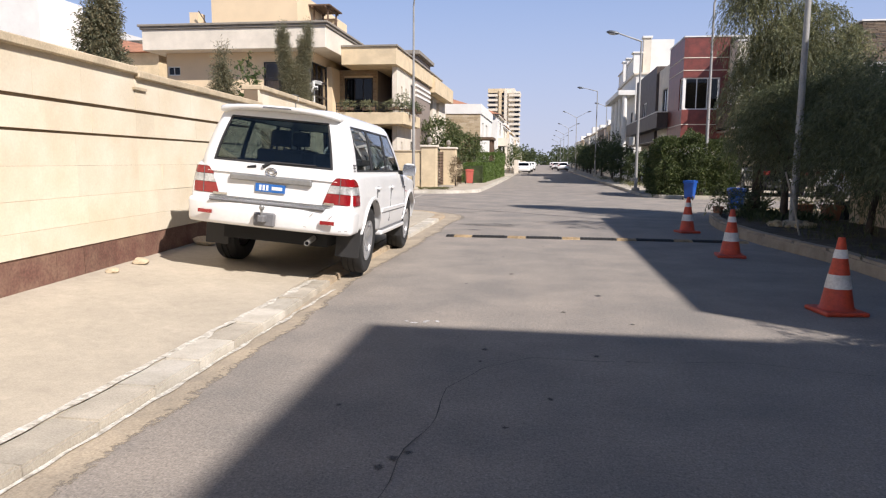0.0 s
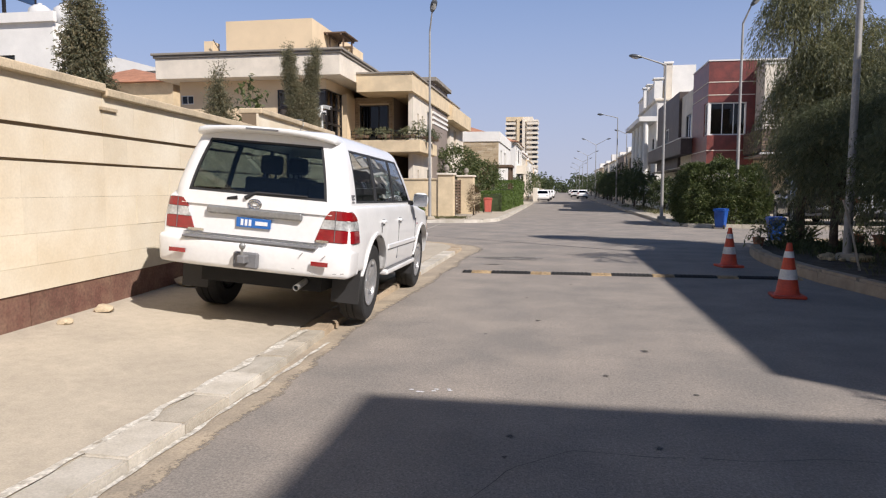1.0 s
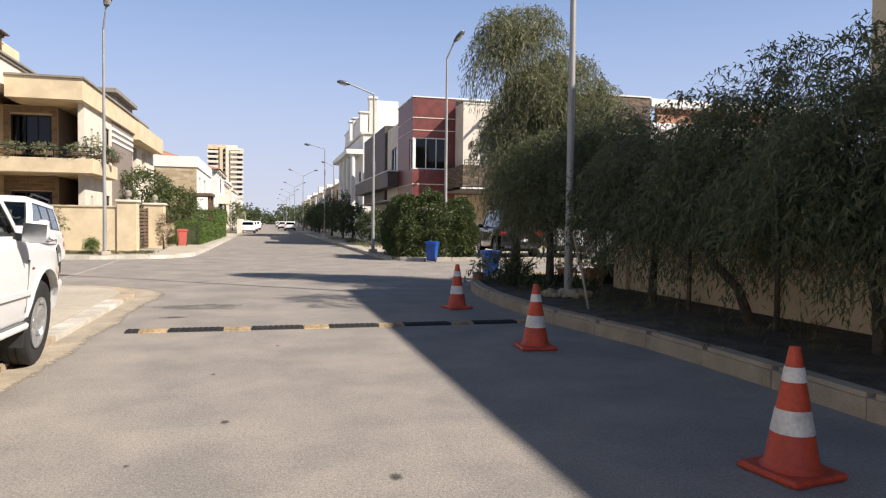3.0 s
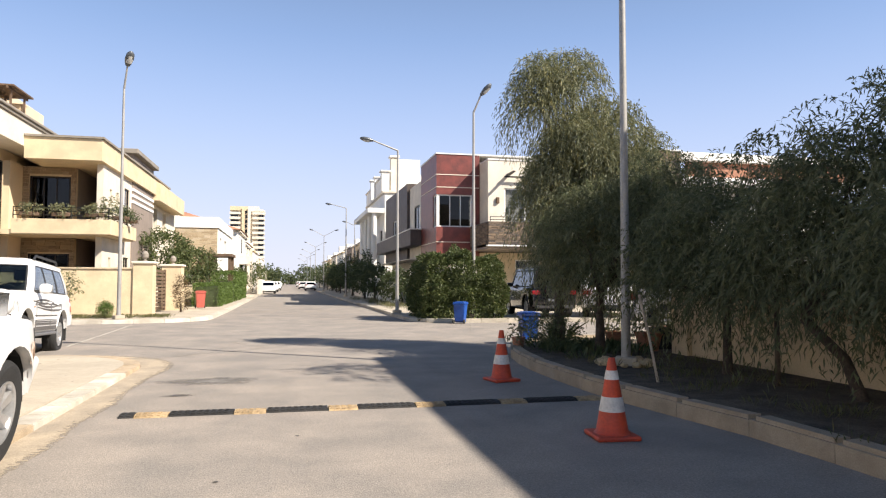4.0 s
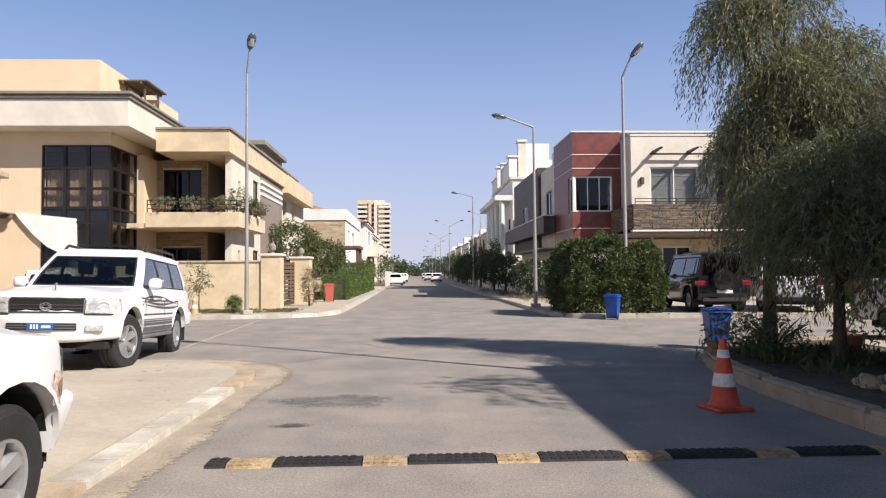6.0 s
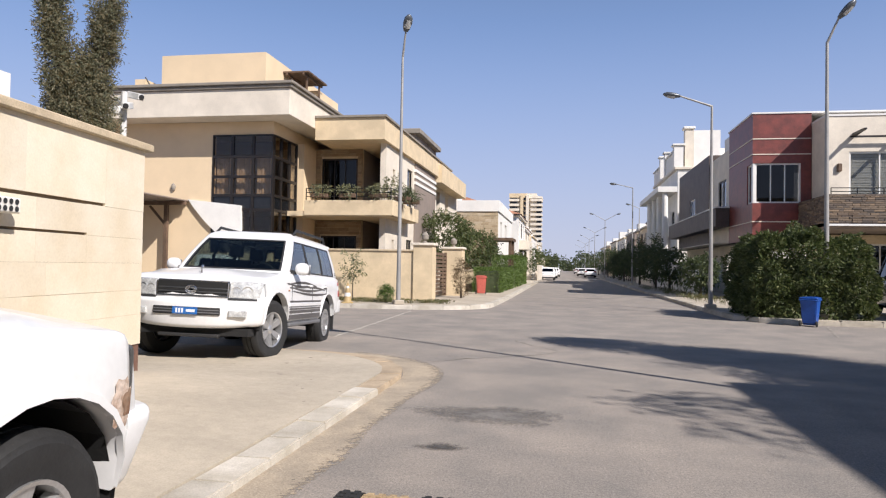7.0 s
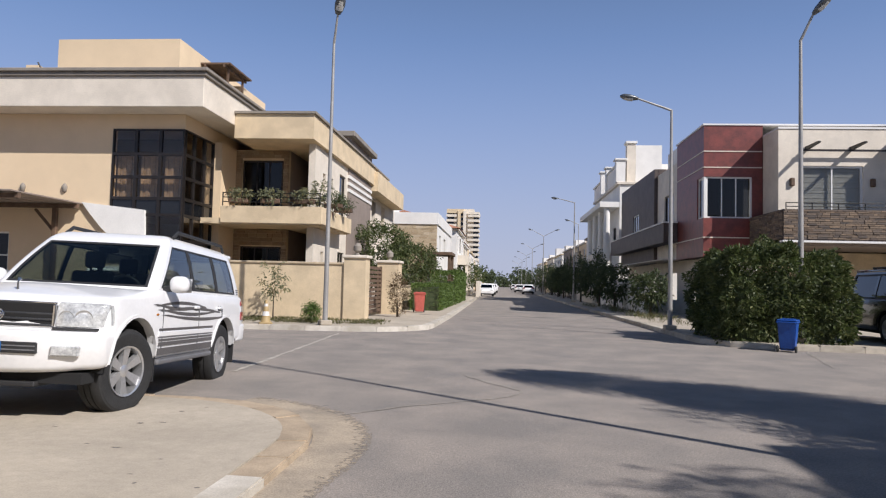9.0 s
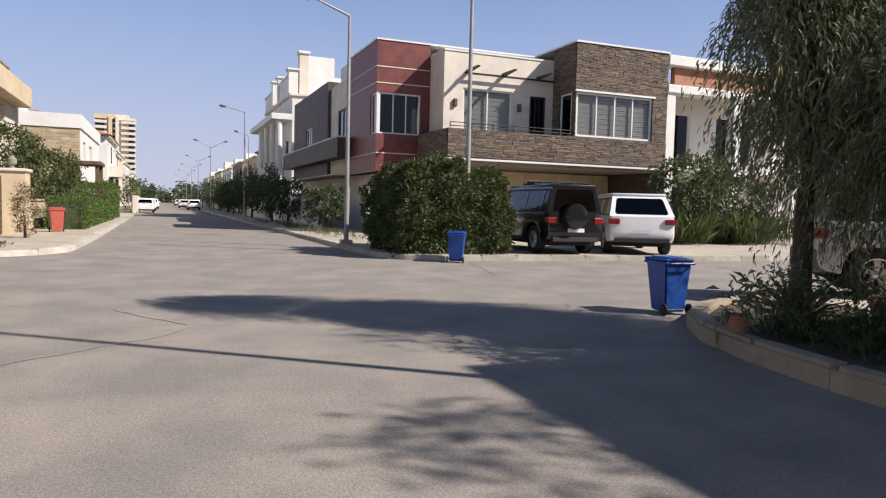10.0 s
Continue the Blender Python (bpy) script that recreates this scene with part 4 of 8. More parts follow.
# ---------- neighbours along the street ----------
def street_house(x_face, depth, y0, y1, top, wall, trim, seed, label, roof_rooms=True, tiled=False):
    """A two-storey house whose street face lies in x = x_face; depth is signed, away from the street."""
    rng = random.Random(seed)
    h = thing("townhouse", ((x_face + depth / 2), (y0 + y1) / 2, Z0), label, "house", "houses along the street")
    s = 1 if depth > 0 else -1
    n = max(2, int((y1 - y0) / 4.0))
    holes = []
    for i in range(n):
        c = y0 + (i + 0.5) * (y1 - y0) / n
        w = rng.choice((0.7, 0.9, 1.2))
        holes += [(c - w, c + w, 4.6, 6.2), (c - w, c + w, 1.2, 2.7)]
    part("street_wall", facade("x", x_face, 0.25 * s, y0, y1, Z0, top, holes), wall, h)
    for q in holes:
        window(h, "x", x_face, s, *q, 2, 1, 0.07, rng.choice((FRAME_WHITE, FRAME_DARK)), PANE_DARK)
    xa, xb = sorted((x_face + 0.25 * s, x_face + depth))
    wn_c = (xa + xb) / 2
    part("front_wall", facade("y", y0, 0.25, xa, xb, Z0, top, [(wn_c - 1, wn_c + 1, 4.6, 6.2), (wn_c - 1, wn_c + 1, 1.2, 2.7)]), wall, h)
    for z0, z1 in ((4.6, 6.2), (1.2, 2.7)):
        window(h, "y", y0, 1, wn_c - 1, wn_c + 1, z0, z1, 2, 1, 0.07, FRAME_WHITE, PANE_DARK)
    part("back_block", box(xa, xb, y0 + 2.5, y1, Z0, top - 0.1), wall, h)
    part("roof", box(xa, xb, y0 + 0.25, y1, top - 0.09, top - 0.02), SLAB, h)
    part("cornice", box(min(x_face - 0.25 * s, x_face + depth), max(x_face - 0.25 * s, x_face + depth), y0 - 0.15, y1 + 0.15, top, top + 0.22, 0.03), trim, h)
    xe = x_face - 1.1 * s
    ba = y0 + rng.uniform(0.1, 0.3) * (y1 - y0)
    bb = ba + rng.uniform(0.35, 0.6) * (y1 - y0)
    part("balcony", box(min(xe, x_face - 0.004 * s), max(xe, x_face - 0.004 * s), ba, bb, 3.3, 4.25), trim, h)
    for y in (ba + 0.1, bb - 0.4):
        part("balcony_column", box(min(xe, xe + 0.3 * s), max(xe, xe + 0.3 * s), y, y + 0.3, Z0, 3.3), trim, h)
    if roof_rooms:
        a = y0 + rng.uniform(0.2, 0.5) * (y1 - y0)
        part("roof_room", box(xa + 0.8, xb - 0.8, a, a + 3.0, top + 0.2, top + rng.uniform(1.6, 2.6)), WHITEWALL, h)
    if tiled:
        bm = bmesh.new()
        a = [bm.verts.new(p) for p in ((xa - 0.6, y0 - 0.5, top + 0.25), (xb + 0.6, y0 - 0.5, top + 0.25), (xb + 0.6, y1 + 0.5, top + 0.25), (xa - 0.6, y1 + 0.5, top + 0.25))]
        r = [bm.verts.new(p) for p in (((xa + xb) / 2, y0 + 2, top + 2.2), ((xa + xb) / 2, y1 - 2, top + 2.2))]
        bm.faces.new((a[0], a[1], r[0]))
        bm.faces.new((a[1], a[2], r[1], r[0]))
        bm.faces.new((a[2], a[3], r[1]))
        bm.faces.new((a[3], a[0], r[0], r[1]))
        bm.faces.new(a[::-1])
        part("tiled_roof", bm, TERRACOTTA, h)
    gx = x_face - 2.0 * s
    part("garden_wall", box(min(gx, gx + 0.2), max(gx, gx + 0.2), y0, y1 - 2.5, Z0, 1.7), trim, h)
    return h


# honey stone house beyond the villa
house_h = thing("honey_stone_house", (-10, 68, Z0), "white house with a honey-coloured stone flank", "house", "houses along the street")
part("flank_core", box(-16, -5.3, 62, 62.3, Z0, 5.65), CREAM, house_h)
tagged(part("flank_stone", rows_of_stone("y", 61.998, -1, -16, -5.3, 2.0, 5.64, 0.16, 0.4, 0.03, (), random.Random(8)), YSTONE, house_h, "honey-coloured split stone"), "honey-coloured split stone", kind="stuff")
part("parapet", box(-16.1, -5.2, 61.9, 76, 5.65, 6.5), WHITEWALL, house_h)
part("roof_box", box(-15, -9, 63, 68, 6.5, 7.3), WHITEWALL, house_h)
part("street_wall", facade("x", -5.3, -0.25, 62.3, 76, Z0, 5.65, [(64, 65.5, 3.6, 5.0), (68, 70, 3.6, 5.0), (64, 66, 1, 2.5), (69, 71, 1, 2.5)]), WHITEWALL, house_h)
part("body", box(-16, -6.5, 63.5, 76, Z0, 5.6), ROOM, house_h)
part("porch_roof", prism([(-6.2, 58.5), (-3.9, 58.5), (-3.9, 61.8), (-6.2, 61.8)], 3.3, 3.5), WOOD, house_h)
for x in (-6.0, -4.1):
    part("porch_post", box(x - 0.1, x + 0.1, 58.7, 58.9, Z0, 3.3), WOOD, house_h)
    part("porch_post", box(x - 0.1, x + 0.1, 61.4, 61.6, Z0, 3.3), WOOD, house_h)

LEFT = [(-5.0, 80, 92, 6.6, WHITEWALL, CREAM, True), (-5.4, 96, 110, 6.2, CREAM, WHITEWALL, True), (-6.0, 114, 128, 7.2, BEIGE, CREAM, False), (-6.0, 132, 146, 6.8, WHITEWALL, BEIGE2, False), (-6.5, 150, 166, 7.4, CREAM, WHITEWALL, False), (-7, 170, 186, 7.0, BEIGE, WHITEWALL, False), (-7, 190, 210, 7.4, WHITEWALL, CREAM, False)]
for i, (xf, y0, y1, top, wall, trim, tl) in enumerate(LEFT):
    street_house(xf, -11, y0, y1, top, wall, trim, 40 + i, "pale rendered two-storey house along the street", not tl, tl)
RIGHT = [(8.5, 66.5, 80, 9.4, WHITEWALL, CREAM), (9.6, 83, 96, 6.9, CREAM, GREYTRIM), (10, 99, 113, 6.8, BEIGE2, CREAM), (10, 116, 130, 7.0, TAUPE, WHITEWALL), (10, 133, 150, 6.8, WHITEWALL, BEIGE2), (10, 153, 170, 7.0, CREAM, TAUPE), (10, 173, 190, 6.8, BEIGE, CREAM), (10, 194, 214, 7.0, WHITEWALL, CREAM)]
for i, (xf, y0, y1, top, wall, trim) in enumerate(RIGHT):
    street_house(xf, 12, y0, y1, top, wall, trim, 70 + i, "pale rendered two-storey house along the street")

# stepped parapets, chimney and roof room of the white house next to the stone villa
house_s = thing("stepped_parapet", (9.5, 70, 9.65), "white stepped parapet with a chimney and roof room", "roof parapet")
for x0, x1, y0, y1, z1 in ((8.2, 8.9, 66.4, 67.2, 11.3), (8.3, 8.6, 67.2, 71.5, 10.9), (8.2, 8.9, 71.5, 72.2, 11.5), (8.3, 8.6, 75.2, 79.6, 10.8), (8.2, 8.9, 74.5, 75.2, 11.6)):
    part("parapet_pier", box(x0, x1, y0, y1, 9.6, z1), WHITEWALL, house_s)
    part("pier_cap", box(x0 - 0.12, x1 + 0.12, y0 - 0.12, y1 + 0.12, z1, z1 + 0.14, 0.02), WHITEWALL, house_s)
part("chimney", box(9.1, 9.75, 66.9, 67.6, 9.6, 12.7), CREAM, house_s)
part("chimney_cap", box(8.98, 9.87, 66.78, 67.72, 12.7, 12.9, 0.03), WHITEWALL, house_s)
part("roof_room", box(9.78, 11.8, 67.0, 71.0, 9.6, 12.6), WHITEWALL, house_s)
for y in (66.9, 70.3, 73.6, 77.0):
    part("giant_column", add_tube(bmesh.new(), [(7.6, y, 0.13), (7.6, y, 7.6)], [0.26, 0.22], 14), WHITEWALL, house_s)
part("porch_roof", box(6.95, 8.49, 66.5, 79.6, 7.6, 8.05, 0.03), WHITEWALL, house_s)

# pink-tiled house beside the stone villa
house_p = thing("pink_tile_house", (27, 46, Z0), "white-columned house with pink tiled parapet", "house")
part("parapet", box(22.5, 34, 40.9, 41.2, 7.5, 8.4), TERRACOTTA, house_p, "pink ceramic tiled band")
part("cornice", box(21.9, 34, 40.6, 41.4, 8.4, 8.9, 0.04), WHITEWALL, house_p)
part("lintel", box(21.9, 34, 40.6, 41.4, 7.1, 7.5, 0.03), WHITEWALL, house_p)
for x in (21.95, 26.2, 30.5):
    part("column", box(x, x + 0.5, 40.7, 41.2, Z0, 7.1), WHITEWALL, house_p)
part("front_wall", facade("y", 43.2, 0.25, 21.9, 34, Z0, 7.5, [(22.8, 25.6, 4.0, 6.6), (22.8, 25.6, 0.8, 2.8), (27.4, 30, 4.0, 6.6)]), WHITEWALL, house_p)
window(house_p, "y", 43.2, 1, 22.8, 25.6, 4.0, 6.6, 3, 1, 0.09, FRAME_WHITE, PANE_DARK)
window(house_p, "y", 43.2, 1, 22.8, 25.6, 0.8, 2.8, 3, 1, 0.09, FRAME_WHITE, PANE_DARK)
window(house_p, "y", 43.2, 1, 27.4, 30, 4.0, 6.6, 3, 1, 0.09, FRAME_WHITE, PANE_DARK)
part("balcony_deck", box(22.4, 34, 41.2, 43.2, 3.4, 3.65), WHITEWALL, house_p)
part("body", box(21.9, 34, 45.2, 56, Z0, 7.6), ROOM, house_p)
part("roof", box(21.9, 34, 41.4, 56, 7.6, 7.7), SLAB, house_p)

# apartment tower far down the street
tower = thing("apartment_tower", (-14.3, 261, 0), "pale high-rise apartment tower with stacked balconies", "tower")
part("core", box(-17.5, -10.5, 256, 268, 0, 28.0), CREAM, tower)
part("crown", prism([(-20.2, 255), (-14.0, 255), (-14, 262), (-20.2, 262)], 26.4, 27.9), BEIGE2, tower)
part("crown_band", box(-14, -8.5, 255.5, 266, 26.2, 26.9), CREAM, tower)
part("pier", box(-16.2, -15.2, 254.6, 256, 0, 27.2), BEIGE2, tower)
part("pier", box(-14.2, -13.2, 254.6, 256, 0, 27.2), CREAM, tower)
for k in range(15):
    z = 1.0 + k * 1.72
    part("balcony", box(-20.3, -16.6, 254.8, 262, z, z + 0.85), CREAM, tower)
    part("balcony", box(-12.6, -8.5, 254.8, 262, z, z + 0.85), CREAM, tower)
    part("window_band", box(-20.0, -17.52, 255.6, 261.5, z + 0.86, z + 1.7), SPANDREL, tower)
    part("window_band", box(-10.48, -8.8, 255.6, 261.5, z + 0.86, z + 1.7), SPANDREL, tower)
    part("window_band", box(-15.1, -14.3, 255.9, 255.99, z + 0.5, z + 1.5), SPANDREL, tower)

# houses behind and beside the viewer, on the right of the street: they throw the long shadow
block = thing("tall_villa", (15, -15, 0), "rendered villa with a raised stair block beside the street", "house")
part("main_block", facade("x", 9.35, 0.3, 1.9, 13.4, 0.1, 8.0, [(4, 6, 4.5, 6), (8, 10, 4.5, 6)]), BEIGE, block)
part("end_wall", box(9.65, 22, 13.1, 13.4, 0.1, 8.0), BEIGE, block)
part("roof", box(9.65, 22, 1.9, 13.1, 7.9, 7.99), SLAB, block)
part("stair_block", box(9.35, 20, -40, -1.5, 0.1, 11.2), BEIGE, block)
part("body", box(10.5, 22, 1.9, 12.8, 0.1, 7.8), ROOM, block)
garden_r = thing("planter_wall", (7.3, 5, 0.14), "low rendered garden wall behind the planter trees", "wall", kind="structure")
part("wall_panel", box(7.3, 7.5, -30, 17.0, 0.1, 1.55), BEIGE2, garden_r)
part("end_pier", box(7.2, 7.7, 17.0, 17.5, 0.1, 1.75), BEIGE2, garden_r)
part("wall_panel", box(7.75, 30, 17.15, 17.35, 0.1, 1.55), BEIGE2, garden_r)
# houses that close the street behind the viewer
rear = thing("rear_villa", (-14, -20, 0), "rendered villa behind the boundary wall", "house")
part("body", box(-24, -9.5, -45, 2, 0.1, 7.5), WHITEWALL, rear)
part("parapet", box(-24.2, -9.3, -45.2, 2.2, 7.5, 8.1), CREAM, rear)

# ---------- street furniture ----------
LAMP_GREY = surface("lamp_post_paint", (0.34, 0.33, 0.31), 0.5, 0.2, spread=0.1, grain=30, patch=2)
LAMP_HEAD = surface("lamp_head_shell", (0.12, 0.13, 0.14), 0.35, 0.4, spread=0.05)
LAMP_LENS = surface("lamp_lens", (0.55, 0.55, 0.52), 0.2, spread=0.03)


def street_lamp(x, y, height, arm, yaw, z=0.13, kick=0.9, twin=False, group="street lamps"):
    """A tapered post with a cranked arm; yaw is where the arm points, in degrees from +x."""
    ob = thing("street_lamp", (0, 0, 0), "grey steel street lamp with cobra head", "street lamp", group)
    bm = add_tube(bmesh.new(), [(0, 0, 0), (0, 0, height * 0.5), (0, 0, height)], [0.078, 0.058, 0.04], 10)
    part("post", bm, LAMP_GREY, ob, smooth=40)
    part("base_plate", add_box(bmesh.new(), -0.17, 0.17, -0.17, 0.17, 0, 0.14, 0.02), SLAB, ob)
    for side in ((1, -1) if twin else (1,)):
        a = Vector((arm * side, 0, height + kick))
        part("arm", add_tube(bmesh.new(), [(0, 0, height - 0.02), a * 1.0], [0.04, 0.03], 8), LAMP_GREY, ob, smooth=40)
        d = Vector((arm * side, 0, kick)).normalized()
        head = bmesh.new()
        add_lathe(head, [(0.0, -0.02), (0.06, 0.0), (0.10, 0.12), (0.125, 0.3), (0.11, 0.46), (0.05, 0.56), (0, 0.58)], 12)
        tilt = Matrix.Translation(a) @ Vector((0, 0, 1)).rotation_difference(Vector((d.x, 0, d.z * 0.45)).normalized()).to_matrix().to_4x4() @ Matrix.Diagonal((0.75, 1.25, 1, 1))
        head.transform(tilt)
        hd = part("lamp_head", head, LAMP_HEAD, ob, smooth=50)
        lens = bmesh.new()
        add_lathe(lens, [(0, 0.16), (0.085, 0.17), (0.095, 0.3), (0.08, 0.44), (0, 0.46)], 12)
        lens.transform(Matrix.Translation((0, 0, -0.045)) @ tilt)
        part("lens", lens, LAMP_LENS, hd, smooth=50)
    ob.matrix_basis = pose(x, y, z, 0, 0, yaw)
    return ob


street_lamp(-5.61, 31.9, 8.2, 0.3, -60, kick=0.75)
street_lamp(4.68, 34.6, 6.95, 1.05, 180, kick=0.36)
street_lamp(6.94, 30.6, 7.75, 0.3, -40, kick=0.6)
street_lamp(5.48, 16.0, 9.2, 0.6, 150, kick=0.8)
street_lamp(5.2, 68, 8.0, 1.3, 180, kick=0.3)
for y in (104, 136, 165, 195, 230):
    street_lamp(5.0, y, 7.8, 1.5, 180, kick=0.8, twin=True)
street_lamp(8.2, 92, 8.4, 1.0, 180, kick=0.4)

CONE_RED = surface("cone_orange_rubber", (0.62, 0.075, 0.025), 0.55, spread=0.12, grain=40, patch=6, second=(0.45, 0.06, 0.03))
CONE_WHITE = surface("cone_reflective_band", (0.72, 0.70, 0.66), 0.4, spread=0.12, grain=40, patch=8)


def traffic_cone(x, y, z=0.0, size=1.0, turn=0.0, faded=False):
    ob = thing("traffic_cone", (0, 0, 0), "faded yellow traffic cone" if faded else "orange rubber traffic cone with two white bands", "traffic cone", "cones along the road")
    body = surface("faded_cone_rubber", (0.50, 0.36, 0.16), 0.6, spread=0.15) if faded else CONE_RED
    bm = bmesh.new()
    add_box(bm, -0.21, 0.21, -0.21, 0.21, 0, 0.045, 0.018, 2)
    part("base", bm, body, ob)
    rad = lambda h: 0.155 - 0.125 * (h - 0.045) / 0.705
    lev = [0.045, 0.25, 0.385, 0.545, 0.63, 0.745]
    for i in range(5):
        bm = bmesh.new()
        a, b = lev[i], lev[i + 1]
        lip = 0.02 if i == 0 else 0.0
        if i % 2 == 0:
            prof = [(rad(a) + lip, a), (rad(a + 0.02), a + 0.02), (rad(b), b)]
        else:
            prof = [(rad(a) + 0.003, a), (rad(b) + 0.003, b)]
        if i == 4:
            prof += [(rad(b) - 0.012, b), (rad(b) - 0.016, b - 0.1)]
        add_lathe(bm, prof, 24)
        part("sleeve" if i % 2 == 0 else "white_band", bm, body if i % 2 == 0 else CONE_WHITE, ob, smooth=40)
    ob.matrix_basis = pose(x, y, z, 0, 0, turn) @ Matrix.Scale(size, 4)
    return ob


for x, y, a in ((3.15, 7.86, 8), (3.2, 11.93, -6), (3.3, 15.69, 12)):
    traffic_cone(x, y, 0, 1.0, a)
traffic_cone(-7.3, 31.75, 0.13, 0.9, 20, True)

# speed bump of black and yellow rubber units
RUB_BLACK = surface("black_rubber", (0.022, 0.021, 0.02), 0.8, spread=0.25, grain=60, patch=9, bump=0.4, piece=0.2)
RUB_YELLOW = surface("dusty_yellow_rubber", (0.47, 0.34, 0.19), 0.85, spread=0.25, grain=60, patch=9, bump=0.4, piece=0.15)
bump = thing("speed_bump", (1.2, 13.94, 0), "black and dusty yellow rubber speed bump bolted across the road", "speed bump")
joints = (-1.56, -1.40, -1.05, -0.37, -0.02, 0.66, 1.00, 1.67, 2.03, 2.71, 3.04, 3.70, 4.02)
for k, (xa, xb) in enumerate(zip(joints, joints[1:])):
    ln = xb - xa
    bm = bmesh.new()
    prof = [(-0.12, 0), (-0.11, 0.012), (-0.06, 0.03), (0.06, 0.03), (0.11, 0.012), (0.12, 0)]
    va = [bm.verts.new((-ln / 2 + 0.006, y, z)) for y, z in prof]
    vb = [bm.verts.new((ln / 2 - 0.006, y, z)) for y, z in prof]
    for i in range(5):
        bm.faces.new((va[i], vb[i], vb[i + 1], va[i + 1]))
    bm.faces.new(va)
    bm.faces.new(vb[::-1])
    for i in range(int(ln / 0.07)):
        for yy in (-0.085, -0.03, 0.03, 0.085):
            add_box(bm, -ln / 2 + 0.02 + i * 0.07, -ln / 2 + 0.06 + i * 0.07, yy - 0.016, yy + 0.016, 0.01, 0.036 if abs(yy) < 0.05 else 0.026)
    bmesh.ops.recalc_face_normals(bm, faces=bm.faces)
    bm.transform(Matrix.Translation(((xa + xb) / 2, 13.94 + 0.012 * (-1) ** k, 0.001)))
    part("rubber_unit", bm, RUB_BLACK if k % 2 == 0 else RUB_YELLOW, bump)

BIN_BLUE = surface("blue_bin_plastic", (0.012, 0.08, 0.36), 0.45, spread=0.12, grain=30, patch=4, second=(0.01, 0.06, 0.27))
BIN_RED = surface("red_bin_plastic", (0.52, 0.12, 0.09), 0.5, spread=0.12, grain=30, patch=4)
TYRE = surface("tyre_rubber", (0.022, 0.022, 0.022), 0.75, spread=0.15, grain=50, patch=6, bump=0.3)


def wheelie_bin(x, y, z, height, turn, material, label):
    ob = thing("wheelie_bin", (0, 0, 0), label, "rubbish bin", "wheelie bins")
    k = height / 1.0
    bm = bmesh.new()
    lo = [bm.verts.new(p) for p in ((-0.2, -0.22, 0.05), (0.2, -0.22, 0.05), (0.2, 0.2, 0.05), (-0.2, 0.2, 0.05))]
    hi = [bm.verts.new(p) for p in ((-0.26, -0.33, 0.9), (0.26, -0.33, 0.9), (0.26, 0.26, 0.9), (-0.26, 0.26, 0.9))]
    bm.faces.new(lo[::-1])
    bm.faces.new(hi)
    for i in range(4):
        bm.faces.new((lo[i], lo[(i + 1) % 4], hi[(i + 1) % 4], hi[i]))
    bmesh.ops.bevel(bm, geom=bm.edges[:], offset=0.025, segments=2, affect="EDGES")
    part("tub", bm, material, ob)
    part("rim", add_box(bmesh.new(), -0.29, 0.29, -0.36, 0.29, 0.87, 0.92, 0.012), material, ob)
    bm = add_box(bmesh.new(), -0.28, 0.28, -0.37, 0.3, 0.925, 0.975, 0.02)
    add_box(bm, -0.2, 0.2, -0.28, 0.2, 0.975, 0.995, 0.01)
    lid = part("lid", bm, material, ob)
    part("handle", add_tube(bmesh.new(), [(-0.24, 0.3, 0.88), (-0.24, 0.36, 0.9), (0.24, 0.36, 0.9), (0.24, 0.3, 0.88)], 0.018, 6), material, ob)
    for s in (-1, 1):
        bm = bmesh.new()
        add_lathe(bm, [(0, -0.03), (0.08, -0.03), (0.1, -0.015), (0.1, 0.015), (0.08, 0.03), (0, 0.03)], 16)
        bm.transform(Matrix.Translation((0.25 * s, 0.24, 0.1)) @ Matrix.Rotation(radians(90), 4, "Y"))
        part("wheel", bm, TYRE, ob, smooth=40)
    part("axle", add_tube(bmesh.new(), [(-0.25, 0.24, 0.1), (0.25, 0.24, 0.1)], 0.012, 6), IRON, ob)
    ob.matrix_basis = pose(x, y, z, 0, 0, turn) @ Matrix.Scale(k, 4)
    return ob


wheelie_bin(6.1, 29.3, 0, 0.775, 150, BIN_BLUE, "blue plastic wheelie bin beside the hedge")
wheelie_bin(5.72, 21.22, 0, 0.77, 175, BIN_BLUE, "dark blue plastic wheelie bin beside the planter kerb")
wheelie_bin(-4.05, 41.6, 0.13, 0.88, 10, BIN_RED, "faded red plastic wheelie bin on the pavement")
wheelie_bin(-3.6, 66, 0.13, 0.88, 10, BIN_RED, "faded red plastic wheelie bin on the pavement")

# ---------- vehicles ----------
def paint(name, color, rough=0.3, dirt=0.05):
    return surface(name, color, rough, 0.0, spread=dirt, grain=25, patch=2.0, bump=0.0, coat=0.6)


PAINT_WHITE = paint("white_car_paint", (0.80, 0.80, 0.79), 0.32, 0.03)
PAINT_BLACK = paint("black_car_paint", (0.007, 0.007, 0.008), 0.2)
PAINT_SILVER = paint("silver_car_paint", (0.50, 0.50, 0.49), 0.35)
TRIM_BLACK = surface("black_plastic_trim", (0.025, 0.025, 0.026), 0.6, spread=0.1)
TRIM_GREY = surface("grey_plastic_trim", (0.16, 0.16, 0.165), 0.6, spread=0.1)
UNDER = surface("underbody_black", (0.012, 0.012, 0.012), 0.9, spread=0.1)
CHROME = surface("chrome", (0.62, 0.62, 0.62), 0.18, 1.0, spread=0.05, bump=0)
ALLOY = surface("alloy_rim", (0.60, 0.60, 0.60), 0.28, 0.75, spread=0.08, bump=0)
LAMP_RED = surface("red_lamp_lens", (0.27, 0.008, 0.012), 0.15, spread=0.1, grain=60, patch=20, coat=1.0)
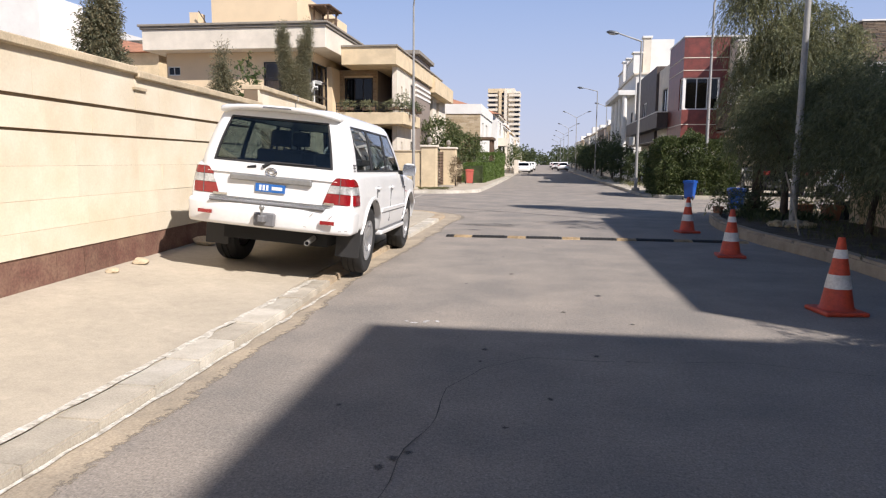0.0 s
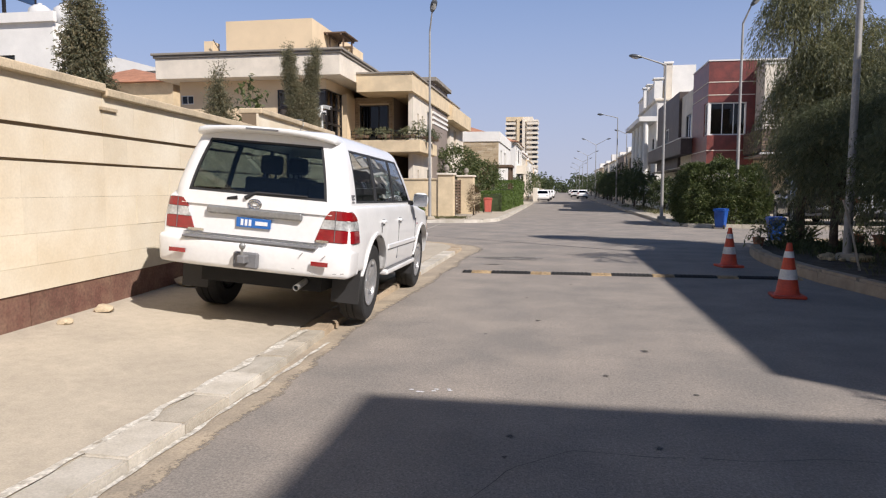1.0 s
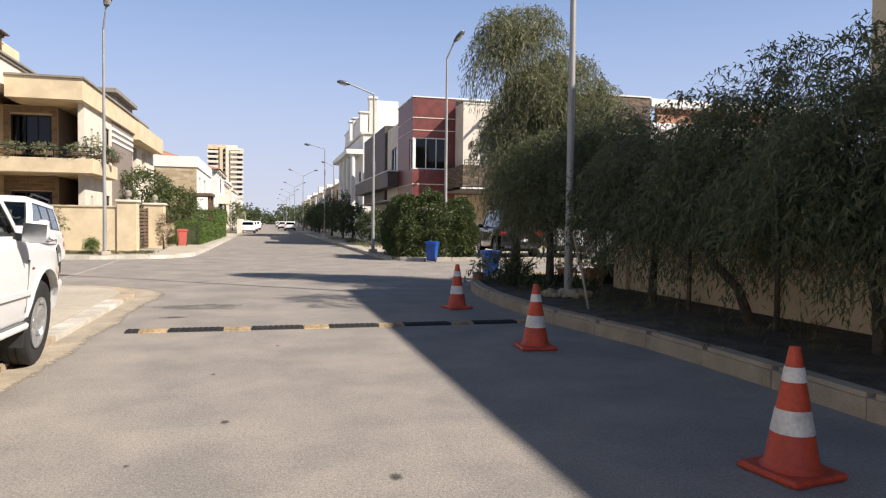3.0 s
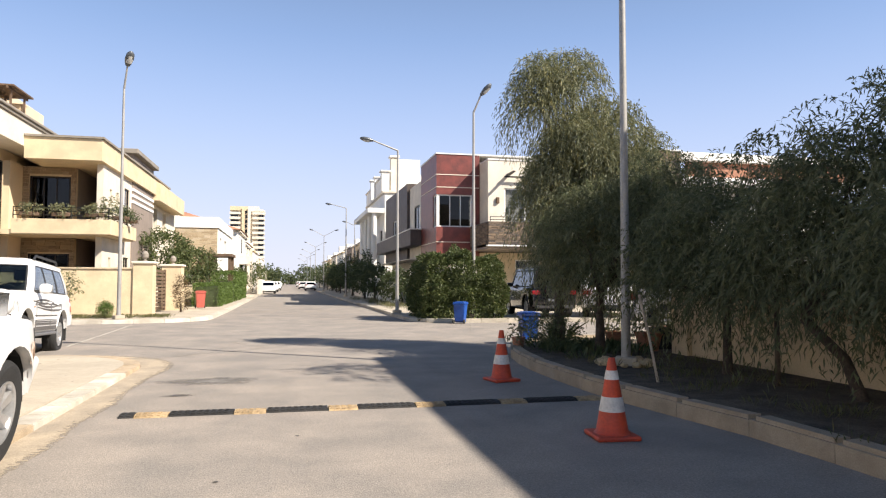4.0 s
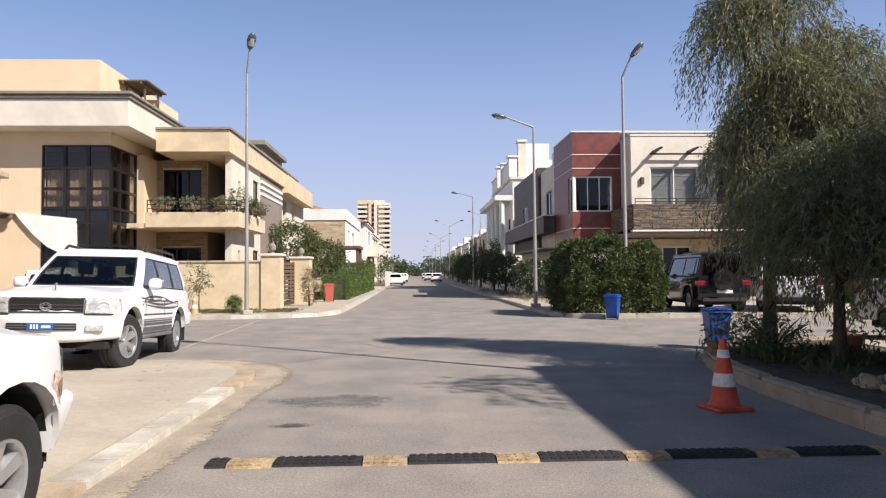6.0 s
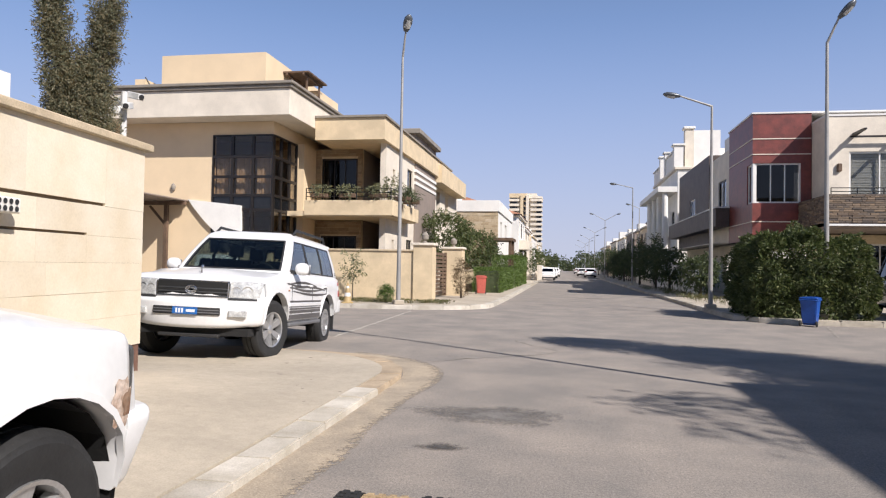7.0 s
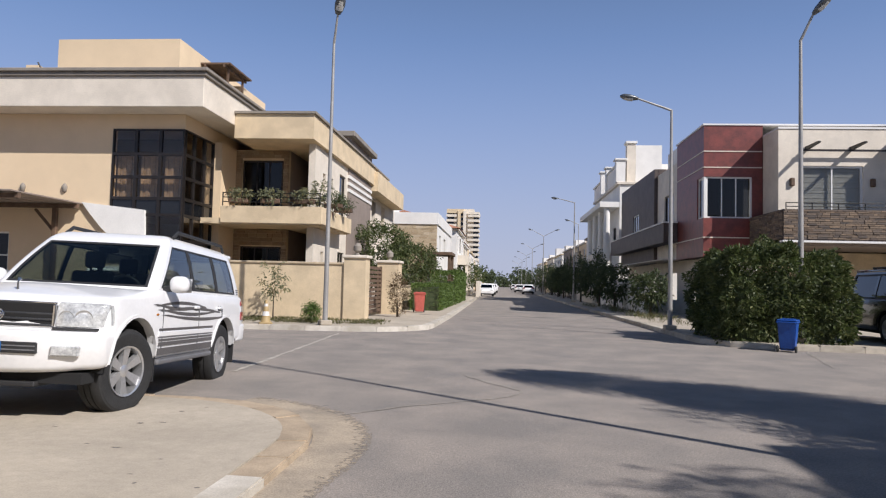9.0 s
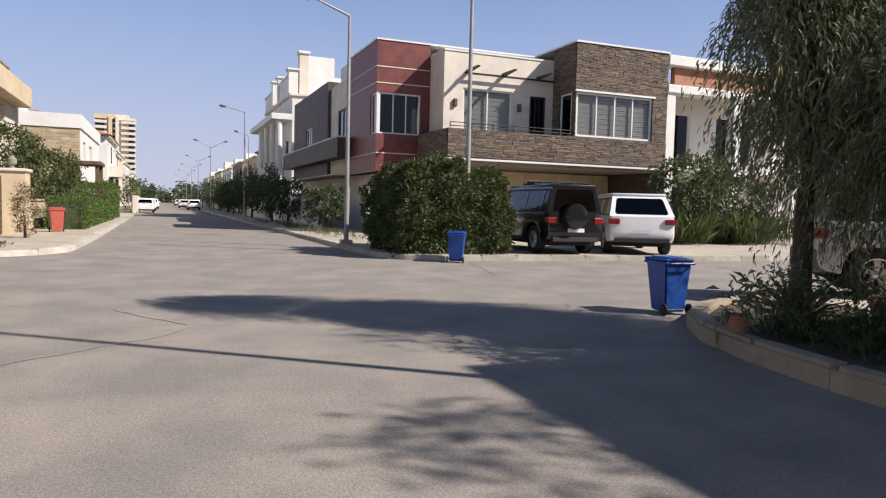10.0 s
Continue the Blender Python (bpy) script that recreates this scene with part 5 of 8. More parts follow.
LAMP_CLEAR = surface("clear_lamp_lens", (0.62, 0.63, 0.62), 0.15, 0.15, spread=0.25, grain=45, patch=11, coat=1.0)
LAMP_SMOKED = surface("dull_grey_lens", (0.09, 0.09, 0.088), 0.3, spread=0.15, grain=30, patch=8)
PRIMER = surface("flaking_primer", (0.60, 0.50, 0.42), 0.85, spread=0.3, grain=50, patch=18, second=(0.34, 0.22, 0.15))
LAMP_AMBER = surface("amber_lamp_lens", (0.45, 0.16, 0.02), 0.2, spread=0.1)
PLATE_BLUE = surface("blue_plate", (0.02, 0.13, 0.42), 0.45, spread=0.05)
PLATE_WHITE = surface("white_plate_mark", (0.75, 0.76, 0.78), 0.5, spread=0.04)
SEAT = surface("grey_seat_fabric", (0.10, 0.10, 0.105), 0.9, spread=0.15)
GRILLE_BAR = surface("grey_grille_bar", (0.075, 0.077, 0.08), 0.35, 0.4, spread=0.1)
RUST = surface("bare_rusty_metal", (0.17, 0.075, 0.035), 0.85, spread=0.35, grain=40, patch=14, second=(0.32, 0.23, 0.16))
STRIPE = surface("grey_side_graphic", (0.11, 0.105, 0.105), 0.4, spread=0.15)
SCUFF = surface("paint_scuff", (0.42, 0.41, 0.39), 0.6, spread=0.3, grain=60, patch=12)


def rounded(points, r, n=3):
    """A closed outline with its corners rounded."""
    out = []
    m = len(points)
    for i in range(m):
        p, a, b = Vector(points[i]), Vector(points[i - 1]), Vector(points[(i + 1) % m])
        da, db = (a - p), (b - p)
        k = min(r, da.length * 0.45, db.length * 0.45)
        p0, p1 = p + da.normalized() * k, p + db.normalized() * k
        for j in range(n + 1):
            t = j / n
            q = p0 * (1 - t) ** 2 + p * 2 * t * (1 - t) + p1 * t * t
            out.append((q.x, q.y))
    return out


def wheel(parent, x, y, z, r, width, side, steer=0.0, spokes=6, rim_material=None):
    """A tyre with tread blocks and an alloy rim; side is +1 for the left of the car."""
    m = pose(x, y, z, 0, 0, steer) @ Matrix.Rotation(radians(-90 * side), 4, "X")
    w = width / 2
    rr = r * 0.60
    bm = bmesh.new()
    add_lathe(bm, [(rr, -w * 0.85), (r * 0.80, -w), (r * 0.95, -w * 0.93), (r, -w * 0.7), (r, -w * 0.3), (r * 0.975, -w * 0.28), (r * 0.975, -w * 0.2), (r, -w * 0.18), (r, w * 0.18), (r * 0.975, w * 0.2), (r * 0.975, w * 0.28), (r, w * 0.3), (r, w * 0.7), (r * 0.95, w * 0.93), (r * 0.9, w * 0.97), (r * 0.895, w * 0.985), (r * 0.80, w), (rr, w * 0.85)], 44, close=True)
    bm.transform(m)
    tyre = part("tyre", bm, TYRE, parent, smooth=35)
    bm = bmesh.new()
    add_lathe(bm, [(rr * 1.0, w * 0.86), (rr * 1.0, w * 0.95), (rr * 0.93, w * 0.90), (rr * 0.90, w * 0.2), (rr * 0.9, -w * 0.8)], 36)
    for k in range(spokes):
        a = 2 * math.pi * k / spokes
        pts = [(-0.028, rr * 0.18, w * 0.62), (0.028, rr * 0.18, w * 0.62), (0.048, rr * 0.93, w * 0.80), (-0.048, rr * 0.93, w * 0.80)]
        top = [bm.verts.new(Matrix.Rotation(a, 4, "Z") @ Vector(p)) for p in pts]
        low = [bm.verts.new(Matrix.Rotation(a, 4, "Z") @ Vector((p[0] * 1.25, p[1], p[2] - 0.05))) for p in pts]
        bm.faces.new(top)
        for i in range(4):
            bm.faces.new((top[i], low[i], low[(i + 1) % 4], top[(i + 1) % 4]))
    add_lathe(bm, [(rr * 0.24, w * 0.4), (rr * 0.24, w * 0.66), (rr * 0.16, w * 0.74), (0, w * 0.74)], 18)
    bmesh.ops.recalc_face_normals(bm, faces=bm.faces)
    bm.transform(m)
    rim = part("rim", bm, rim_material or ALLOY, tyre, smooth=30)
    # flat black disc closes the rim, so the spoke gaps look shaded by colour
    bm = bmesh.new()
    add_lathe(bm, [(rr * 0.9, w * 0.1), (0.0, w * 0.12)], 24)
    bm.transform(m)
    part("brake_disc", bm, UNDER, tyre)
    return tyre


def seat(parent, x, y, z, w=0.5, name="seat"):
    bm = add_box(bmesh.new(), x - 0.25, x + 0.27, y - w / 2, y + w / 2, z, z + 0.16, 0.04, 2)
    b2 = bmesh.new()
    add_box(b2, x - 0.30, x - 0.16, y - w / 2, y + w / 2, z + 0.1, z + 0.66, 0.04, 2)
    add_box(b2, x - 0.31, x - 0.22, y - 0.13, y + 0.13, z + 0.70, z + 0.90, 0.04, 2)
    add_box(b2, x - 0.275, x - 0.255, y - 0.06, y - 0.04, z + 0.6, z + 0.72)
    add_box(b2, x - 0.275, x - 0.255, y + 0.04, y + 0.06, z + 0.6, z + 0.72)
    b2.transform(Matrix.Translation((0, 0, 0)))
    s = part(name, bm, SEAT, parent)
    part("seat_back", b2, SEAT, s)


def body_shell(outline, half, cuts_z, cuts_x, bevel, nose=False):
    """The side outline drawn across the car and shaped in plan by half(x, z)."""
    bm = bmesh.new()
    n = len(outline)
    a = [bm.verts.new((x, -1.0, z)) for x, z in outline]
    b = [bm.verts.new((x, 1.0, z)) for x, z in outline]
    bm.faces.new(a)
    bm.faces.new(b[::-1])
    for i in range(n):
        bm.faces.new((a[i], b[i], b[(i + 1) % n], a[(i + 1) % n]))
    bmesh.ops.recalc_face_normals(bm, faces=bm.faces)
    rim = [e for e in bm.edges if abs(e.verts[0].co.y - e.verts[1].co.y) < 1e-6]
    bmesh.ops.bevel(bm, geom=rim, offset=bevel, segments=3, affect="EDGES", profile=0.5, clamp_overlap=True)
    for z in cuts_z:
        bmesh.ops.bisect_plane(bm, geom=bm.verts[:] + bm.edges[:] + bm.faces[:], plane_co=(0, 0, z), plane_no=(0, 0, 1))
    for x in cuts_x:
        bmesh.ops.bisect_plane(bm, geom=bm.verts[:] + bm.edges[:] + bm.faces[:], plane_co=(x, 0, 0), plane_no=(1, 0, 0))
    for y in (-0.9, -0.78, -0.6, -0.3, 0.0, 0.3, 0.6, 0.78, 0.9) if nose else (-0.6, -0.3, 0.0, 0.3, 0.6):
        bmesh.ops.bisect_plane(bm, geom=bm.verts[:] + bm.edges[:] + bm.faces[:], plane_co=(0, y, 0), plane_no=(0, 1, 0))
    for v in bm.verts:
        v.co.y *= half(v.co.x, v.co.z)
        if v.co.x < -2.2:
            v.co.x += 0.05 * abs(v.co.y) ** 3
        elif not nose and v.co.x > 1.9:
            v.co.x -= 0.05 * abs(v.co.y) ** 3
    if nose:
        bend_nose(bm, True)
    return bm


def bend_nose(bm, crown=False):
    """Sweeps the front back towards its corners; crown also rounds the bonnet across."""
    for v in bm.verts:
        k = max(0.0, min(1.0, (v.co.x - 1.98) / 0.30))
        k = k * k * (3 - 2 * k)
        q = min(1.1, abs(v.co.y) / 0.95)
        if crown and v.co.x > 0.9 and v.co.z > 0.9:
            u = min(1.0, (v.co.x - 0.9) / 0.5)
            v.co.z -= u * (0.028 * q ** 3 - 0.02 * (1 - q)) * min(1, (v.co.z - 0.9) / 0.2)
        v.co.x -= k * 0.21 * q ** 2.6
    return bm


def cut_across(bm, ys):
    for y in ys:
        bmesh.ops.bisect_plane(bm, geom=bm.verts[:] + bm.edges[:] + bm.faces[:], plane_co=(0, y, 0), plane_no=(0, 1, 0))
    return bm


def arch(x, r, z0, n=9):
    """An arch opening from front to back, over the wheel."""
    zc = 0.40
    a0 = math.asin((z0 - zc) / r)
    return [(x + r * math.cos(a), zc + r * math.sin(a)) for a in (a0 + (math.pi - 2 * a0) * i / n for i in range(n + 1))]


def half_width(x, z):
    w = 0.968 - 0.06 * max(0.0, (z - 0.80) / 0.4) ** 2 - 0.04 * max(0.0, (0.62 - z) / 0.25)
    if x > 1.55:
        w -= 0.045 * ((x - 1.55) / 0.85) ** 2
    if x < -1.9:
        w -= 0.045 * ((-1.9 - x) / 0.6) ** 2
    return w


def greenhouse(car):
    """The cabin as one curved shell with real openings; glass, seals and pillars follow the same curve."""
    zs = [1.10, 1.222, 1.244, 1.31, 1.40, 1.50, 1.60, 1.685, 1.705, 1.75, 1.785, 1.812, 1.832]
    inset = {10: 0.012, 11: 0.036, 12: 0.085}
    side = [(0.93, 0.165), (0.865, 0.11), (0.83, 0.08), (0.32, -0.06), (-0.20, -0.20), (-0.29, -0.29), (-0.70, -0.70), (-1.13, -1.13), (-1.23, -1.23), (-1.62, -1.60), (-2.00, -1.90), (-2.035, -1.935), (-2.20, -2.06)]
    front = [0.0, 0.3, 0.6, 0.8, 0.935, 0.975, 1.0]
    rear = [1.0, 0.935, 0.90, 0.72, 0.5, 0.25, 0.0]
    half, kinds = [], []
    for j, z in enumerate(zs):
        k = min(1.0, max(0.0, (z - 1.17) / 0.65))
        d = inset.get(j, 0.0)
        w = 0.885 - 0.095 * k - 0.095 * k * k - d
        xr, xf = -2.385 + 0.12 * k + 0.09 * k * k + d, 1.0 - 0.60 * k - 0.18 * k * k - d
        r, rf = 0.14, 0.075
        xs = [a + (b - a) * k for a, b in side]
        row = []
        for f in front:
            y = f * (w - rf)
            row.append((xf + 0.05 * (1 - f * f) * (1 - 0.5 * k), y))
        xa = min(xs[0] - d, xf - 0.02)
        for a in (22.5, 45, 67.5):
            row.append((xa + (xf - xa) * math.cos(radians(a)), w - rf + rf * math.sin(radians(a))))
        for i, x in enumerate(xs):
            row.append((min(x, xa - 0.012 * i), w - 0.012 * abs(x + 0.7) ** 1.5 * k))
        xb = xs[-1]
        ye = row[-1][1]
        for a in (22.5, 45, 67.5):
            row.append((xb + (xr - xb) * math.sin(radians(a)), w - r + (ye - w + r) * math.cos(radians(a))))
        for f in rear:
            row.append((xr - 0.025 * (1 - f * f), f * (w - r)))
        half.append([Vector((x, y, z)) for x, y in row])
    nf, ns = len(front), len(side)
    s0 = nf + 3
    r0 = s0 + ns + 3
    n = len(half[0])
    ring = [row + [Vector((q.x, -q.y, q.z)) for q in row[-2:0:-1]] for row in half]
    m = len(ring[0])
    windows = {"windscreen": (range(0, 4),), "front_window": (range(s0 + 2, s0 + 4),), "rear_door_window": (range(s0 + 5, s0 + 7),), "quarter_window": (range(s0 + 8, s0 + 10),), "rear_window": (range(r0 + 2, r0 + 6),)}
    black = set(range(s0 + 1, s0 + 11)) | {4} | {r0 + 1}
    glass, seals, shell = {}, {}, []
    for j in range(len(zs) - 1):
        for i in range(m):
            c = i if i < n - 1 else m - 1 - i
            mirrored = i >= n - 1
            quad = (ring[j][i], ring[j][(i + 1) % m], ring[j + 1][(i + 1) % m], ring[j + 1][i])
            name = next((nm for nm, (cols,) in windows.items() if c in cols), None)
            tag = (name, mirrored and name not in ("windscreen", "rear_window"))
            edge = c in black or name
            if name and 2 <= j < 7:
                glass.setdefault(tag, []).append(quad)
            elif edge and 1 <= j < 8:
                where = "front" if c < 5 else "rear" if c >= r0 else "side"
                seals.setdefault((where, mirrored and where == "side"), []).append(quad)
            else:
                shell.append(quad)
    top = ring[-1]
    mid = Vector((-0.95, 0, 1.874))
    for q, dz in ((0.80, 0.018), (0.45, 0.034)):
        nxt = [Vector((mid.x + (v.x - mid.x) * q, v.y * q, 1.832 + dz + 0.004)) for v in ring[-1]]
        shell += [(top[i], top[(i + 1) % m], nxt[(i + 1) % m], nxt[i]) for i in range(m)]
        top = nxt
    shell += [(top[i], top[(i + 1) % m], mid) for i in range(m)]

    def skin(quads, thick, shift=0.0):
        bm = bmesh.new()
        for q in quads:
            bm.faces.new([bm.verts.new(v) for v in q])
        bmesh.ops.remove_doubles(bm, verts=bm.verts, dist=1e-4)
        bmesh.ops.recalc_face_normals(bm, faces=bm.faces)
        bm.normal_update()
        if shift:
            for v in bm.verts:
                out = Vector((v.co.x + 0.8, v.co.y, 0)).normalized()
                v.co += out * shift
        bmesh.ops.solidify(bm, geom=bm.faces[:], thickness=thick)
        return bm

    part("cabin", skin(shell, 0.03), PAINT_WHITE, car, smooth=50)
    for (nm, mir), q in glass.items():
        part(nm, skin(q, 0.004, -0.010), PANE_CAR, car, smooth=50)
    for (where, mir), q in seals.items():
        part(where + "_window_seal", skin(q, 0.02, -0.003), TRIM_BLACK, car, smooth=50)


def wrap_lamp(s, z0, z1, t0, t1, grow=0.008):
    """A band of the tail lamp that wraps the rear corner; t runs from the lamp's foot (0) to its top (1)."""
    bm = bmesh.new()
    rows, cols = 4, 16
    grid = []
    for j in range(rows + 1):
        t = t0 + (t1 - t0) * j / rows
        z = z0 + (z1 - z0) * t
        ya = 0.60 + 0.11 * t + 0.03 * max(0, t - 0.8) * 5
        xe = -2.13 - 0.05 * t - 0.10 * max(0.0, t - 0.7) ** 2 * 10
        w = half_width(-2.3, z)
        line = []
        for i in range(cols + 1):
            u = i / cols
            if u < 0.55:
                y = ya + (w - 0.09 - ya) * u / 0.55
                line.append((-2.395 + 0.05 * y ** 3 - grow, y))
            elif u < 0.8:
                a = (u - 0.55) / 0.25 * math.pi / 2
                xa = -2.395 + 0.05 * (w - 0.09) ** 3 - grow
                line.append((xa + 0.085 * (1 - math.cos(a)), w - 0.09 + (0.09 + grow) * math.sin(a)))
            else:
                x = xa + 0.085 + (xe - xa - 0.085) * (u - 0.8) / 0.2
                line.append((x, half_width(x, z) + grow))
        grid.append([bm.verts.new((x, s * y, z)) for x, y in line])
    for j in range(rows):
        for i in range(cols):
            bm.faces.new((grid[j][i], grid[j][i + 1], grid[j + 1][i + 1], grid[j + 1][i]))
    bmesh.ops.recalc_face_normals(bm, faces=bm.faces)
    if sum((f.normal.x for f in bm.faces)) > 0:
        bmesh.ops.reverse_faces(bm, faces=bm.faces)
    bmesh.ops.solidify(bm, geom=bm.faces[:], thickness=0.03)
    return bm


def big_suv(label, stripes=False, rails=False, worn=False, steer=0.0, turned=None):
    """A large boxy estate off-roader; front along +x, standing on z = 0."""
    car = thing("off_road_car", (0, 0, 0), label, "car", "parked off-road cars")
    R = 0.415
    FX, RX = 1.55, -1.35
    outline = ([(-2.34, 0.62), (-2.40, 0.80), (-2.385, 1.16), (-2.30, 1.20), (0.80, 1.20), (1.02, 1.20), (1.5, 1.19), (1.95, 1.15), (2.18, 1.105), (2.28, 1.045), (2.335, 0.80), (2.31, 0.60)]
               + [(2.25, 0.55), (FX + 0.585, 0.52)] + arch(FX, 0.538, 0.48) + [(FX - 0.575, 0.46), (RX + 0.52, 0.46)] + arch(RX, 0.50, 0.48) + [(RX - 0.52, 0.56), (-2.3, 0.58)])
    body = part("body", body_shell(outline, half_width, (0.5, 0.62, 0.72, 0.84, 0.95, 1.05, 1.13), (-2.2, -2.0, -0.8, 0.0, 0.7, 1.0, 1.3, 1.55, 1.8, 2.0, 2.12, 2.22), 0.055, True), PAINT_WHITE, car, smooth=32)
    greenhouse(car)
    bm = add_box(bmesh.new(), -2.36, -2.02, -0.70, 0.70, 1.765, 1.83, 0.028, 3)
    for y in (-0.6, -0.45, -0.25, 0, 0.25, 0.45, 0.6):
        bmesh.ops.bisect_plane(bm, geom=bm.verts[:] + bm.edges[:] + bm.faces[:], plane_co=(0, y, 0), plane_no=(0, 1, 0))
    for v in bm.verts:
        v.co.z -= 0.055 * (abs(v.co.y) / 0.7) ** 3
        v.co.x += 0.10 * (abs(v.co.y) / 0.7) ** 3
        if v.co.x < -2.2 and v.co.z < 1.80:
            v.co.z += 0.015
    sp = part("spoiler", bm, PAINT_WHITE, car, smooth=40)
    part("brake_light", add_box(bmesh.new(), -2.368, -2.34, -0.16, 0.16, 1.795, 1.812), TRIM_GREY, sp)
    part("cabin_floor", add_box(bmesh.new(), -2.28, 0.78, -0.80, 0.80, 1.16, 1.212), SEAT, car)
    if rails:
        for s in (-1, 1):
            part("roof_rail", add_tube(bmesh.new(), [(-1.95, s * 0.66, 1.82), (-1.85, s * 0.66, 1.90), (-0.1, s * 0.66, 1.90), (0.05, s * 0.66, 1.82)], 0.022, 8), TRIM_BLACK, car)
    # inside
    for y in (-0.4, 0.4):
        seat(car, 0.05, y, 0.74)
    seat(car, -0.85, -0.38, 0.72, 0.62)
    seat(car, -0.85, 0.38, 0.72, 0.62)
    part("dashboard", add_box(bmesh.new(), 0.62, 0.98, -0.78, 0.78, 1.0, 1.2, 0.05, 2), TRIM_BLACK, car)
    bm = bmesh.new()
    add_lathe(bm, [(0.17, 0.0), (0.185, 0.014), (0.20, 0.0), (0.185, -0.014)], 20, Matrix.Translation((0.55, 0.38, 1.17)) @ Matrix.Rotation(radians(-65), 4, "Y"), True)
    part("steering_wheel", bm, TRIM_BLACK, car)
    part("rear_view_mirror", add_box(bmesh.new(), 0.28, 0.31, -0.12, 0.12, 1.60, 1.66, 0.012), TRIM_BLACK, car)
    # underbody and liners
    part("underbody", add_box(bmesh.new(), -2.15, 2.05, -0.62, 0.62, 0.34, 0.62), UNDER, car)
    for x in (FX, RX):
        bm = bmesh.new()
        pts = arch(x, 0.515 if x > 0 else 0.475, 0.42, 10)
        va = [bm.verts.new((px, -0.90, pz)) for px, pz in pts]
        vb = [bm.verts.new((px, 0.90, pz)) for px, pz in pts]
        for i in range(len(pts) - 1):
            bm.faces.new((va[i], va[i + 1], vb[i + 1], vb[i]))
        part("wheel_arch_liner", bm, UNDER, car)
        part("axle", add_tube(bmesh.new(), [(x, -0.8, 0.39), (x, 0.8, 0.39)], 0.06, 8), UNDER, car)
    for x, st in ((FX, steer), (RX, 0.0)):
        for s in (-1, 1):
            wheel(car, x, s * 0.80, R, R, 0.27, s, st)
    for s in (-1, 1):
        for x in (FX, RX):
            bm = bmesh.new()
            ra = 0.535 if x > 0 else 0.497
            lo = arch(x, ra, 0.50, 12)
            hi = arch(x, ra + 0.03, 0.50, 12)
            q0 = [bm.verts.new((a, s * (half_width(a, b) + 0.012), b)) for a, b in lo]
            q1 = [bm.verts.new((a, s * (half_width(a, b) + 0.012), b)) for a, b in hi]
            q2 = [bm.verts.new((a, s * (half_width(a, b) - 0.02), b)) for a, b in hi]
            q3 = [bm.verts.new((a, s * (half_width(a, b) - 0.02), b)) for a, b in lo]
            for qa, qb in ((q0, q1), (q1, q2), (q3, q0)):
                for i in range(len(qa) - 1):
                    bm.faces.new((qa[i], qa[i + 1], qb[i + 1], qb[i]))
            bmesh.ops.recalc_face_normals(bm, faces=bm.faces)
            bend_nose(bm)
            part("arch_flare", bm, PAINT_WHITE, car, smooth=40)
        part("side_step", add_box(bmesh.new(), RX + 0.56, FX - 0.56, s * 0.78, s * 0.985, 0.395, 0.455, 0.02, 2), PAINT_WHITE if not stripes else TRIM_GREY, car)
        part("step_tread", add_box(bmesh.new(), RX + 0.62, FX - 0.62, s * 0.86, s * 0.97, 0.457, 0.464), TRIM_GREY, car)
        for x in (FX - 0.56, RX - 0.56):
            part("mud_flap", add_box(bmesh.new(), x - 0.012, x + 0.012, s * 0.66, s * 0.945, 0.22, 0.58), TRIM_BLACK, car)
        # door seams, rub strip, handles
        for x in (0.90, -0.245, -1.18):
            part("door_seam", add_box(bmesh.new(), x - 0.004, x + 0.004, s * 0.952, s * 0.9715, 0.55 if x > -1 else 0.85, 1.02), TRIM_GREY, car)
        part("rub_strip", add_box(bmesh.new(), RX + 0.54, FX - 0.54, s * 0.962, s * 0.979, 0.70, 0.755, 0.006), PAINT_WHITE, car)
        part("rub_strip_line", add_box(bmesh.new(), RX + 0.54, FX - 0.54, s * 0.96, s * 0.973, 0.688, 0.697), TRIM_GREY, car)
        for x in (-0.12, -1.06):
            part("door_handle", add_box(bmesh.new(), x - 0.10, x + 0.05, s * 0.945, s * 0.985, 1.005, 1.045, 0.014, 2), PAINT_WHITE, car)
            part("handle_recess", add_box(bmesh.new(), x - 0.08, x + 0.03, s * 0.945, s * 0.958, 0.985, 1.05, 0.004), TRIM_GREY, car)
        mir = part("side_mirror", add_box(bmesh.new(), 0.62, 0.80, s * 0.94, s * 1.15, 1.18, 1.36, 0.075, 4), PAINT_WHITE, car, smooth=40)
        part("mirror_glass", add_box(bmesh.new(), 0.612, 0.618, s * 0.965, s * 1.15, 1.19, 1.34), CHROME, mir)
        part("mirror_arm", add_box(bmesh.new(), 0.68, 0.76, s * 0.84, s * 0.96, 1.19, 1.25, 0.01), TRIM_BLACK, mir)
        # tail lamp: red over clear over red, wrapping the corner
        lamp = part("tail_lamp", wrap_lamp(s, 0.85, 1.15, 0.0, 1.0, 0.004), TRIM_GREY, car, smooth=35)
        part("brake_lens", wrap_lamp(s, 0.85, 1.15, 0.015, 0.40, 0.010), LAMP_RED, lamp, "red tail lamp lens", smooth=35)
        part("reverse_lens", wrap_lamp(s, 0.85, 1.15, 0.415, 0.70, 0.010), LAMP_CLEAR, lamp, "clear lamp lens", smooth=35)
        part("tail_lens", wrap_lamp(s, 0.85, 1.15, 0.715, 0.985, 0.010), LAMP_RED, lamp, "red tail lamp lens", smooth=35)
        part("lamp_seam", add_box(bmesh.new(), -2.416 + 0.03, -2.372, s * 0.785, s * 0.79, 0.86, 1.14), TRIM_GREY, lamp)
        part("rear_reflector", add_box(bmesh.new(), -2.515, -2.50, s * 0.62, s * 0.78, 0.635, 0.675), LAMP_RED, car)
